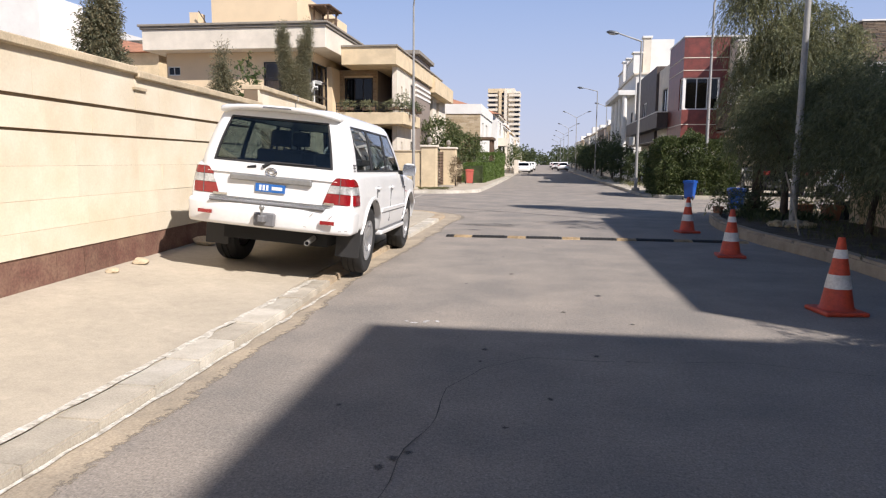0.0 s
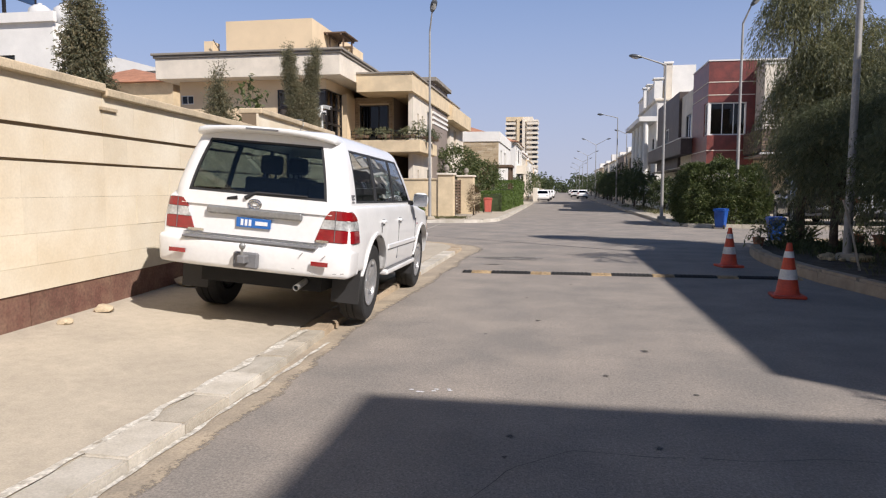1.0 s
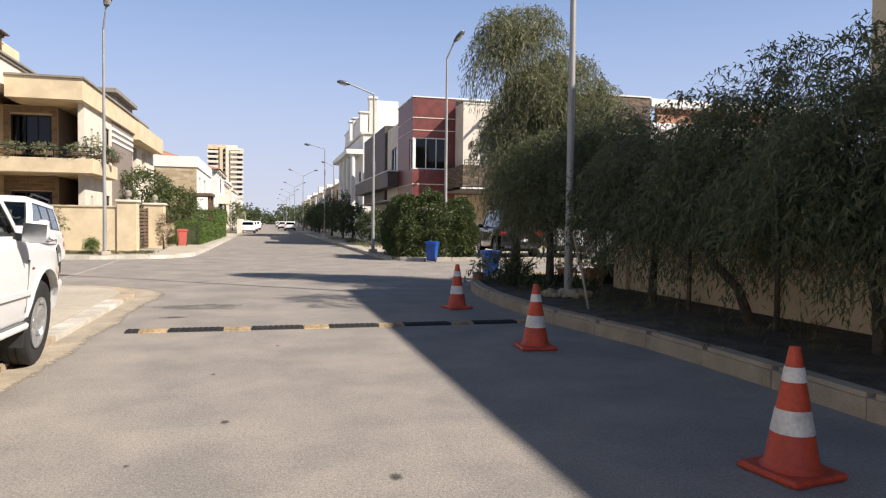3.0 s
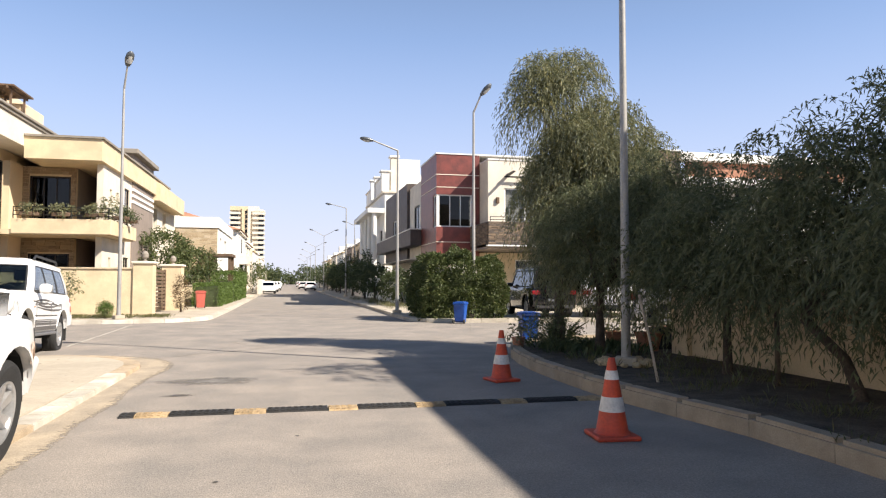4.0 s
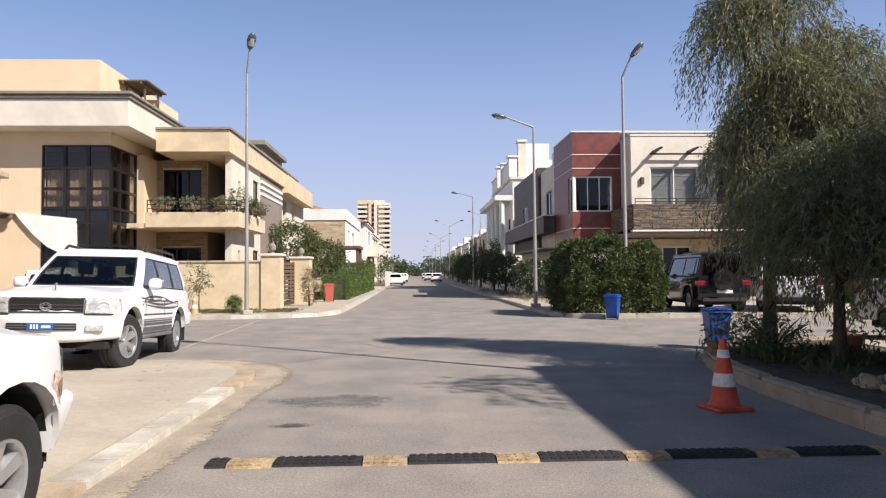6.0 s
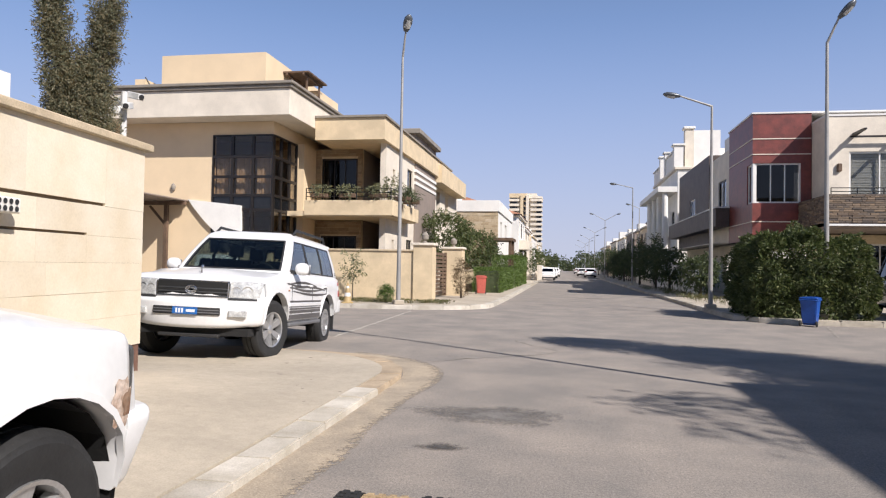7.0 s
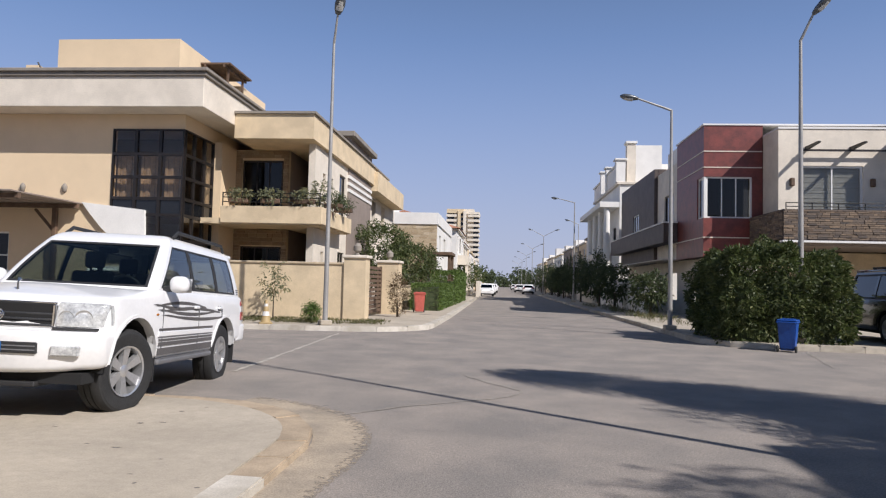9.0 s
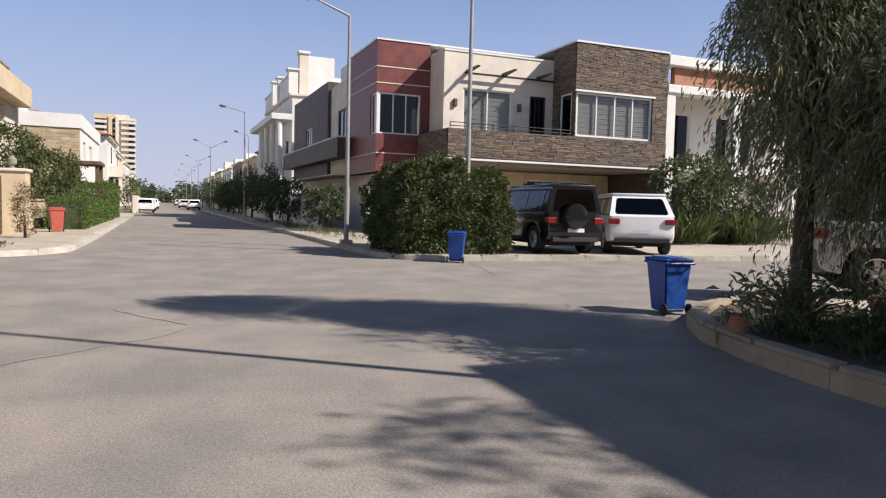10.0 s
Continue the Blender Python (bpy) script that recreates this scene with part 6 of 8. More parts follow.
        for k in range(3):
            part("vent_slot", add_box(bmesh.new(), -2.17, -2.09, s * 0.84, s * 0.878, 1.225 + k * 0.03, 1.238 + k * 0.03), TRIM_GREY, car)
        # head lamp and fog lamp
        bm = add_box(bmesh.new(), 2.24, 2.345, s * 0.515, s * 0.918, 0.835, 1.06, 0.022, 2)
        cut_across(bm, [s * y for y in (0.6, 0.68, 0.76, 0.82, 0.87, 0.91)])
        for v in bm.verts:
            v.co.x -= 0.20 * (v.co.z - 0.825) + 0.02 * max(0.0, (abs(v.co.y) - 0.78) / 0.15) ** 2
        bend_nose(bm)
        smoked = worn and s < 0
        hl = part("head_lamp", bm, LAMP_SMOKED if smoked else LAMP_CLEAR, car, "dull dark head lamp" if smoked else "", smooth=40)
        # the lens runs on round the corner onto the wing
        bm = bmesh.new()
        grid = [[bm.verts.new((x, s * (half_width(x, z) + 0.006), z)) for x in (xb, 2.14, 2.18, 2.22, 2.26)] for z, xb in ((0.865, 2.12), (0.93, 2.09), (1.0, 2.07), (1.05, 2.09))]
        for ga, gb in zip(grid, grid[1:]):
            for i in range(4):
                bm.faces.new((ga[i], ga[i + 1], gb[i + 1], gb[i]) if s < 0 else (ga[i], gb[i], gb[i + 1], ga[i + 1]))
        part("side_lens", bend_nose(bm), LAMP_SMOKED if smoked else LAMP_CLEAR, hl, smooth=40)
        for yy, rr in ((0.60, 0.062), (0.74, 0.072)):
            bm = bmesh.new()
            add_lathe(bm, [(rr, 0.0), (rr * 0.75, -0.012), (0, -0.016)], 18, Matrix.Translation((2.327, s * yy, 0.925)) @ Matrix.Rotation(radians(90), 4, "Y"))
            bend_nose(bm)
            part("reflector_bowl", bm, GALV if smoked else ALLOY, hl, smooth=40)
        bm = add_box(bmesh.new(), 2.30, 2.352, s * 0.505, s * 0.87, 0.808, 0.834, 0.004)
        part("lamp_seam", bend_nose(cut_across(bm, [s * y for y in (0.6, 0.7, 0.8, 0.9)])), TRIM_BLACK, hl)
        bm = cut_across(add_box(bmesh.new(), 2.45, 2.506, s * 0.57, s * 0.79, 0.585, 0.675, 0.01), [s * 0.65, s * 0.72])
        part("fog_lamp", bend_nose(bm), LAMP_CLEAR, car)
        part("side_repeater", add_box(bmesh.new(), 1.02, 1.08, s * 0.955, s * 0.972, 0.93, 0.955, 0.008), LAMP_RED if worn else LAMP_AMBER, car)
    # front: bumper, grille, emblem, plate
    ys9 = (-0.86, -0.75, -0.6, -0.45, -0.3, -0.15, 0, 0.15, 0.3, 0.45, 0.6, 0.75, 0.86)
    bm = cut_across(add_box(bmesh.new(), 2.06, 2.50, -0.965, 0.965, 0.42, 0.802, 0.055, 3), ys9)
    for v in bm.verts:
        if v.co.x < 2.25 and abs(v.co.y) > 0.7:
            v.co.x = 2.14 + 0.06 * (v.co.z < 0.6)
        if v.co.z < 0.58 and v.co.x > 2.3:
            v.co.x -= 0.06 * (0.58 - v.co.z) / 0.16
        if v.co.z < 0.5:
            v.co.z += 0.05 * (abs(v.co.y) / 0.96) ** 2
        if v.co.x > 2.25:
            v.co.x -= (abs(v.co.y) / 0.96) ** 4 * (0.04 + 0.10 * (0.80 - v.co.z) / 0.38)
        if abs(v.co.y) > 0.7:
            v.co.y *= 1 - 0.05 * max(0.0, 0.72 - v.co.z) / 0.3
    fb = part("front_bumper", bend_nose(bm), PAINT_WHITE, car, smooth=40)
    part("bumper_intake", bend_nose(cut_across(add_box(bmesh.new(), 2.46, 2.504, -0.46, 0.46, 0.60, 0.70, 0.008), ys9)), TRIM_BLACK, fb)
    for k in range(2):
        part("intake_bar", bend_nose(cut_across(add_box(bmesh.new(), 2.48, 2.509, -0.45, 0.45, 0.625 + 0.035 * k, 0.636 + 0.035 * k), ys9)), TRIM_GREY, fb)
    part("bumper_skirt", add_box(bmesh.new(), 2.0, 2.28, -0.8, 0.8, 0.33, 0.43), UNDER, fb)
    part("skid_plate", add_box(bmesh.new(), 1.6, 2.36, -0.42, 0.42, 0.30, 0.345, 0.01), TRIM_BLACK, fb)
    gr = part("grille", bend_nose(cut_across(add_box(bmesh.new(), 2.22, 2.318, -0.50, 0.50, 0.815, 1.045, 0.012), ys9)), UNDER, car)
    for k in range(4):
        bm = cut_across(add_box(bmesh.new(), 2.28, 2.342 - 0.009 * k, -0.485, 0.485, 0.838 + k * 0.05, 0.858 + k * 0.05, 0.006), ys9)
        part("grille_bar", bend_nose(bm), GRILLE_BAR, gr)
    for z0, z1 in ((1.034, 1.056), (0.826, 0.842)):
        part("grille_frame", bend_nose(cut_across(add_box(bmesh.new(), 2.24, 2.345 - 0.18 * (z0 - 0.806), -0.505, 0.505, z0, z1, 0.006), ys9)), CHROME, gr)
    for y in (-0.5, 0.5):
        part("grille_frame", bend_nose(add_box(bmesh.new(), 2.24, 2.335, y - 0.012, y + 0.012, 0.826, 1.034, 0.005)), CHROME, gr)
    bm = bmesh.new()
    for rx, rz in ((0.075, 0.052), (0.035, 0.05), (0.06, 0.022)):
        ring = [(2.345, rx * math.cos(a), 0.93 + rz * math.sin(a)) for a in (2 * math.pi * i / 20 for i in range(21))]
        add_tube(bm, ring, 0.008, 6, False)
    part("emblem", bm, CHROME, gr)
    part("bonnet_ornament", add_tube(bmesh.new(), [(2.0, 0, 1.15), (2.01, 0, 1.20), (1.98, 0, 1.225)], [0.012, 0.008, 0.02], 8), CHROME, car)
    for s in (-1, 1):
        part("bonnet_seam", add_tube(bmesh.new(), [(2.09, s * 0.70, 1.090), (1.85, s * 0.755, 1.130), (1.5, s * 0.79, 1.152), (1.05, s * 0.80, 1.185)], 0.006, 4), TRIM_GREY, car)
    for x, nm in ((2.508, 1), (-2.405, -1)):
        zc = 0.65 if nm > 0 else 0.965
        pl = part("number_plate", add_box(bmesh.new(), x, x + 0.012 * nm, -0.17, 0.17, zc - 0.045, zc + 0.045), PLATE_BLUE, car)
        for k, (y0, y1) in enumerate(((-0.14, -0.02), (0.02, 0.045), (0.06, 0.085), (0.10, 0.125))):
            part("plate_mark", add_box(bmesh.new(), x + 0.012 * nm, x + 0.015 * nm, -nm * y0, -nm * y1, zc - (0.018 if k == 0 else 0.03), zc + (0.018 if k == 0 else 0.03)), PLATE_WHITE, pl)
    # rear: bumper, garnish, wiper, hitch, exhaust
    bm = add_box(bmesh.new(), -2.52, -2.05, -0.96, 0.96, 0.52, 0.80, 0.05, 3)
    for y in (-0.75, -0.4, 0, 0.4, 0.75):
        bmesh.ops.bisect_plane(bm, geom=bm.verts[:] + bm.edges[:] + bm.faces[:], plane_co=(0, y, 0), plane_no=(0, 1, 0))
    for v in bm.verts:
        if v.co.x < -2.2:
            v.co.x += 0.10 * (abs(v.co.y) / 0.96) ** 4
        if v.co.z < 0.6:
            v.co.x += 0.03
    rb = part("rear_bumper", bm, PAINT_WHITE, car, "scuffed white bumper" if worn else "", smooth=40)
    part("step_pad", add_box(bmesh.new(), -2.524, -2.40, -0.66, 0.66, 0.782, 0.806, 0.008), TRIM_GREY, rb)
    if worn:
        rng2 = random.Random(4)
        for k in range(7):
            y0, z0 = -0.9 + 0.07 * k + rng2.uniform(0, 0.05), rng2.uniform(0.56, 0.74)
            bmx = add_tube(bmesh.new(), [(-2.50 + 0.0 * k, y0, z0), (-2.49, y0 - 0.03, z0 + rng2.uniform(-0.03, 0.05))], 0.0045, 5)
            for v in bmx.verts:
                v.co.x = -2.523 + 0.10 * (abs(v.co.y) / 0.96) ** 4 + (v.co.x + 2.5) * 0.3
            part("scratch", bmx, SCUFF, rb)
    part("garnish", add_box(bmesh.new(), -2.432, -2.38, -0.47, 0.47, 1.025, 1.095, 0.015, 2), GALV, car, "pitted chrome plate garnish")
    part("tailgate_seam", add_box(bmesh.new(), -2.412, -2.39, -0.70, 0.70, 0.826, 0.834), TRIM_GREY, car)
    part("wiper", add_tube(bmesh.new(), [(-2.41, 0.10, 1.19), (-2.40, 0.0, 1.245), (-2.385, -0.5, 1.25)], [0.022, 0.014, 0.008], 6), TRIM_BLACK, car)
    part("wiper_blade", add_tube(bmesh.new(), [(-2.40, 0.18, 1.19), (-2.40, 0.28, 1.175)], [0.018, 0.012], 6), TRIM_BLACK, car)
    bm = bmesh.new()
    for rx, rz in ((0.065, 0.045), (0.03, 0.043), (0.05, 0.02)):
        add_tube(bm, [(-2.412, rx * math.cos(a), 1.14 + rz * math.sin(a)) for a in (2 * math.pi * i / 20 for i in range(21))], 0.007, 6, False)
    part("emblem", bm, CHROME, car)
    part("badge", add_box(bmesh.new(), -2.408, -2.398, -0.74, -0.62, 0.845, 0.868), CHROME, car)
    part("badge", add_box(bmesh.new(), -2.408, -2.398, 0.50, 0.66, 0.845, 0.868), CHROME, car)
    if worn:
        bm = add_box(bmesh.new(), -2.66, -2.50, -0.04, 0.04, 0.60, 0.68, 0.012)
        add_box(bm, -2.56, -2.50, -0.12, 0.12, 0.55, 0.70, 0.015)
        hitch = part("tow_hitch", bm, TRIM_GREY, car, "worn steel tow hitch")
        bm = bmesh.new()
        add_lathe(bm, [(0.012, 0), (0.012, 0.05), (0.028, 0.07), (0.03, 0.09), (0.018, 0.11), (0, 0.115)], 12, Matrix.Translation((-2.63, 0, 0.68)))
        part("tow_ball", bm, GALV, hitch)
    bm = bmesh.new()
    add_lathe(bm, [(0.03, 0.0), (0.03, 0.42), (0.024, 0.42), (0.024, 0.02)], 14, Matrix.Translation((-2.0, -0.46, 0.45)) @ Matrix.Rotation(radians(-97), 4, "Y"), True)
    part("exhaust_pipe", bm, GALV, car, smooth=40)
    if stripes:
        for s in (-1, 1):
            for z0, z1 in ((0.60, 0.64), (0.65, 0.675), (0.765, 0.79), (0.50, 0.575)):
                part("side_stripe", add_box(bmesh.new(), RX + 0.56, FX - 0.56, s * 0.955, s * (0.9735 if z0 < 0.7 else 0.975), z0, z1), STRIPE, car)
            for k in range(5):
                pts = [(1.15 - k * 0.05 - t * (1.5 + 0.25 * k), s * (half_width(0, 1.0) + 0.006), 1.06 - 0.03 * k + 0.05 * math.sin(t * 3.1) * (1 if k % 2 else -1) - 0.02 * t) for t in (i / 14 for i in range(15))]
                bm = bmesh.new()
                for i in range(14):
                    w = 0.004 + 0.016 * math.sin(math.pi * (i + 0.5) / 14)
                    (xa, ya, za), (xb, _, zb) = pts[i], pts[i + 1]
                    ya2, yb2 = s * (half_width(xa, za) + 0.005), s * (half_width(xb, zb) + 0.005)
                    bm.faces.new([bm.verts.new(p) for p in ((xa, ya2, za - w), (xb, yb2, zb - w), (xb, yb2, zb + w), (xa, ya2, za + w))])
                bmesh.ops.remove_doubles(bm, verts=bm.verts, dist=0.012)
                part("swirl_graphic", bm, STRIPE, car)
    if worn:
        # bare patch where the wing was hit, on the right front corner
        for rad, mt, nm, seed, off, cx in ((0.145, PRIMER, "flaked_paint_edge", 2.0, 0.006, 1.98), (0.10, RUST, "bare_metal_patch", 4.0, 0.009, 2.01)):
            bm = bmesh.new()
            rings = [[bm.verts.new((cx, 0, 0.85))]]
            for q in (0.35, 0.7, 1.0):
                ring = []
                for i in range(30):
                    a = 2 * math.pi * i / 30
                    r = q * rad * (0.8 + 0.5 * noise.noise(Vector((math.cos(a) * 1.8, math.sin(a) * 1.8, seed))))
                    ring.append(bm.verts.new((cx + r * 0.8 * math.cos(a), 0, 0.85 + r * 0.75 * math.sin(a))))
                rings.append(ring)
            for i in range(30):
                bm.faces.new((rings[0][0], rings[1][i], rings[1][(i + 1) % 30]))
                for ra, rb in zip(rings[1:], rings[2:]):
                    bm.faces.new((ra[i], rb[i], rb[(i + 1) % 30], ra[(i + 1) % 30]))
            for v in bm.verts:
                v.co.y = -(half_width(v.co.x, v.co.z) + off)
            bend_nose(bm)
            part(nm, bm, mt, car, "rusty bare metal where paint has flaked" if mt is RUST else "")
    # the body rides high on its wheels and is a little slimmer than drawn
    for ob in car.children_recursive:
        running = ob.name.split(".")[0] in ("tyre", "rim", "brake_disc", "axle")
        for v in ob.data.vertices:
            v.co.y *= 0.99
            if not running:
                if v.co.x > 1.95:
                    v.co.x = 1.95 + (v.co.x - 1.95) * 0.86
                v.co.z -= 0.03 * max(0.0, min(1.0, (v.co.x - 0.9) / 0.7)) * (v.co.z < 1.17)
                v.co.z = v.co.z + 0.04 if v.co.z < 1.17 else 1.21 + (v.co.z - 1.17) * 1.06
    return car


suv_a = big_suv("dusty white off-road estate car parked half on the pavement", worn=True)
suv_a.matrix_basis = Matrix.Translation((-2.875, 10.415, 0.105)) @ Euler((radians(5.0), radians(0.8), radians(92))).to_matrix().to_4x4()
suv_b = big_suv("white off-road estate car with grey side stripes and turned front wheels", stripes=True, rails=True, steer=-14)
suv_b.matrix_basis = Matrix.Translation((-5.37, 20.62, 0.0)) @ Euler((radians(-1.5), radians(-2.6), radians(-84.5))).to_matrix().to_4x4()

# ---------- planting ----------
BARK = surface("grey_brown_bark", (0.10, 0.075, 0.055), 0.95, spread=0.3, grain=40, patch=6, bump=0.8, distance=0.02)
LEAF_OLIVE = leaf_surface("olive_leaves", [(0.15, 0.17, 0.085), (0.25, 0.27, 0.15), (0.33, 0.33, 0.19), (0.19, 0.21, 0.10), (0.42, 0.37, 0.15)], 0.4)
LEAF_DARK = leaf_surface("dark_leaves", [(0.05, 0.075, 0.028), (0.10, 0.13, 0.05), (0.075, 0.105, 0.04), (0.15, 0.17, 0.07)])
LEAF_FEATHER = leaf_surface("feathery_grey_green_leaves", [(0.11, 0.13, 0.062), (0.21, 0.23, 0.12), (0.16, 0.185, 0.088), (0.29, 0.30, 0.17)], 0.5)
LEAF_HEDGE = leaf_surface("hedge_leaves", [(0.05, 0.075, 0.02), (0.11, 0.145, 0.04), (0.08, 0.11, 0.03), (0.24, 0.26, 0.10)])
LEAF_CLIP = leaf_surface("clipped_hedge_leaves", [(0.08, 0.14, 0.025), (0.16, 0.24, 0.05), (0.12, 0.19, 0.035)])
LEAF_GREY = leaf_surface("grey_green_needles", [(0.16, 0.175, 0.10), (0.26, 0.265, 0.165), (0.25, 0.20, 0.10), (0.36, 0.33, 0.21)], 0.4)
LEAF_RUST = leaf_surface("dried_needles", [(0.17, 0.09, 0.04), (0.12, 0.09, 0.04), (0.21, 0.13, 0.06)])
GRASS = leaf_surface("dry_grass_blades", [(0.09, 0.11, 0.03), (0.15, 0.15, 0.05), (0.20, 0.17, 0.08)])


def leaves(centres, ways, length, width, rng, bend=0.25):
    """Many narrow leaves: two triangles each pair, joined into one bmesh."""
    c = np.asarray(centres, float)
    d = np.asarray(ways, float)
    d /= np.linalg.norm(d, axis=1)[:, None] + 1e-9
    r = rng.normal(size=c.shape)
    w = np.cross(d, r)
    w /= np.linalg.norm(w, axis=1)[:, None] + 1e-9
    n = len(c)
    ln = length * rng.uniform(0.6, 1.35, (n, 1))
    wd = width * rng.uniform(0.6, 1.3, (n, 1))
    mid = c + d * ln * 0.5
    tip = c + d * ln + np.array([0, 0, -1.0]) * ln * bend
    verts = np.stack([c, mid + w * wd / 2, tip, mid - w * wd / 2], 1).reshape(-1, 3)
    me = bpy.data.meshes.new("leaves")
    me.from_pydata(verts.tolist(), [], [(4 * i, 4 * i + 1, 4 * i + 2, 4 * i + 3) for i in range(n)])
    bm = bmesh.new()
    bm.from_mesh(me)
    bpy.data.meshes.remove(me)
    return bm


def crown_sprays(at, radii, sprays, per, droop, rng, spray_len=0.6, fill=0.55, low=0.0):
    """Points and ways of leaves on sprays that start inside an uneven ellipsoid."""
    cs, ds = [], []
    lump = rng.normal(size=(9, 3))
    lump /= np.linalg.norm(lump, axis=1)[:, None]
    size = rng.uniform(0.75, 1.15, 9)
    while len(cs) < sprays:
        v = rng.normal(size=3)
        v /= np.linalg.norm(v)
        k = size[np.argmax(lump @ v)]
        r = k * (fill + (1 - fill) * rng.uniform() ** 0.6)
        p = np.array(at) + v * r * np.array(radii)
        if p[2] < low:
            continue
        way = v * 0.7 + rng.normal(size=3) * 0.45 + np.array([0, 0, 0.25])
        way /= np.linalg.norm(way)
        t = np.linspace(0, 1, per)[:, None]
        line = p + way * t * spray_len + np.array([0, 0, -1.0]) * droop * spray_len * t ** 2
        out = way + np.array([0, 0, -2.0]) * droop * t
        cs.append(line + rng.normal(size=(per, 3)) * 0.02)
        ds.append(out * 0.55 + rng.normal(size=(per, 3)) * 0.6)
    return np.concatenate(cs), np.concatenate(ds)


def limb_tubes(base, tops, r0, rng, lean=0.15):
    bm = bmesh.new()
    for top in tops:
        a, b = Vector(base), Vector(top)
        pts, n = [], 6
        for i in range(n + 1):
            t = i / n
            p = a.lerp(b, t)
            p += Vector((rng.uniform(-1, 1), rng.uniform(-1, 1), 0)) * lean * math.sin(math.pi * t) * 0.5
            p.z += 0.12 * (b - a).length * math.sin(math.pi * t)
            pts.append(p)
        add_tube(bm, pts, [r0 * (1 - 0.8 * i / n) for i in range(n + 1)], 7)
    return bm


def tree(name, x, y, z, height, crowns, leaf, label, seed, trunk_r=0.08, clear=1.0, length=0.11, width=0.02, per=9, droop=0.5, spray=0.6, category="tree", group="", low=0.0, lean=(0, 0), fill=0.55):
    """Crowns: (dx, dy, dz, rx, ry, rz, sprays) round the foot."""
    rng = np.random.default_rng(seed)
    ob = thing(name, (x, y, z), label, category, group)
    fork = Vector((x + lean[0], y + lean[1], z + clear))
    bm = add_tube(bmesh.new(), [(x, y, z - 0.05), (x + lean[0] * 0.3, y + lean[1] * 0.3, z + clear * 0.5), fork], [trunk_r * 1.25, trunk_r, trunk_r * 0.85], 10)
    part("trunk", bm, BARK, ob, smooth=50)
    tops = []
    for dx, dy, dz, rx, ry, rz, n in crowns:
        c = Vector((x + dx, y + dy, z + dz))
        tops.append(c + Vector((0, 0, rz * 0.3)))
        for k in range(1 if n < 400 else 2):
            a = rng.uniform(0, 6.28)
            tops.append(c + Vector((math.cos(a) * rx * 0.6, math.sin(a) * ry * 0.6, rng.uniform(-0.3, 0.5) * rz)))
    for top in tops:
        part("limb", limb_tubes(fork, [top], trunk_r * 0.45, rng), BARK, ob, smooth=50)
    cs, ds = [], []
    for dx, dy, dz, rx, ry, rz, n in crowns:
        c, d = crown_sprays((x + dx, y + dy, z + dz), (rx, ry, rz), n, per, droop, rng, spray, fill, z + low)
        cs.append(c)
        ds.append(d)
    part("crown", leaves(np.concatenate(cs), np.concatenate(ds), length, width, rng), leaf, ob)
    return ob


# tall drooping tree and its neighbour at the planter's corner
tree("pepper_tree", 5.62, 19.1, 0.14, 6.2, [(-0.36, 0.2, 5.45, 0.44, 0.55, 0.5, 330), (0.35, 0.2, 5.8, 0.46, 0.5, 0.42, 260), (1.1, 0, 4.65, 0.6, 0.6, 0.55, 330), (1.95, -0.1, 4.2, 0.28, 0.35, 0.42, 110),
     (0.4, -0.1, 4.2, 0.75, 0.75, 0.7, 700), (-0.25, -0.1, 3.4, 0.42, 0.5, 0.7, 330), (1.3, -0.3, 3.4, 0.62, 0.65, 0.7, 560), (0.5, -0.4, 2.6, 0.85, 0.9, 0.65, 1100)], LEAF_OLIVE,
     "tall drooping olive-green tree growing at the planter corner", 3, 0.10, 1.5, 0.095, 0.02, 30, 1.3, 0.68, group="planter trees", low=1.6, fill=0.3)
tree("planter_tree", 5.85, 17.7, 0.14, 3.6, [(0.2, -0.2, 2.3, 1.25, 1.2, 0.8, 1000), (0.9, -1.0, 2.5, 1.0, 1.0, 0.62, 480), (0.7, -0.9, 3.1, 0.6, 0.7, 0.45, 200)], LEAF_FEATHER,
     "dark spreading tree with low branches over the planter", 5, 0.08, 1.1, 0.10, 0.022, 20, 0.8, 0.6, group="planter trees", low=1.5)
for k, (x, y, h, n) in enumerate(((6.4, 14.7, 3.0, 520), (6.5, 12.4, 3.4, 700), (6.3, 10.2, 3.2, 680), (6.4, 8.2, 3.5, 620), (6.3, 6.2, 3.8, 560), (6.3, 4.0, 3.8, 460))):
    tree("planter_tree", x, y, 0.14, h, [(0.0, 0, h * 0.66, 1.0, 1.1, h * 0.25, int(n * 1.3)), (-0.35, 0.5, h * 0.47, 0.8, 0.9, h * 0.2, n // 2), (0.2, -0.5, h * 0.42, 0.7, 0.9, h * 0.16, n // 3), (0.2, -0.2, h * 0.95, 0.6, 0.8, 0.3, n // 8)], LEAF_FEATHER,
         "dark straggly tree in the shaded planter", 20 + k, 0.06, 0.9, 0.10, 0.021, 21, 0.75, 0.7, group="planter trees", low=1.25, fill=0.35, lean=(0.35 * (-1) ** k, 0.5))

# long arching shoots above the planter trees
for k, (x, y, n) in enumerate(((6.35, 13.6, 10), (6.3, 11.7, 12), (6.45, 9.8, 14), (6.2, 8.4, 12))):
    tree("planter_sapling", x, y, 0.14, 4.6, [(0, 0, 2.75, 0.45, 0.7, 0.3, n), (0.1, -0.3, 3.0, 0.2, 0.3, 0.2, n // 2)], LEAF_FEATHER,
         "thin whippy young tree with arching shoots above the planter trees", 230 + k, 0.03, 2.1, 0.10, 0.026, 46, 0.75, 1.25, group="planter trees", fill=0.2)

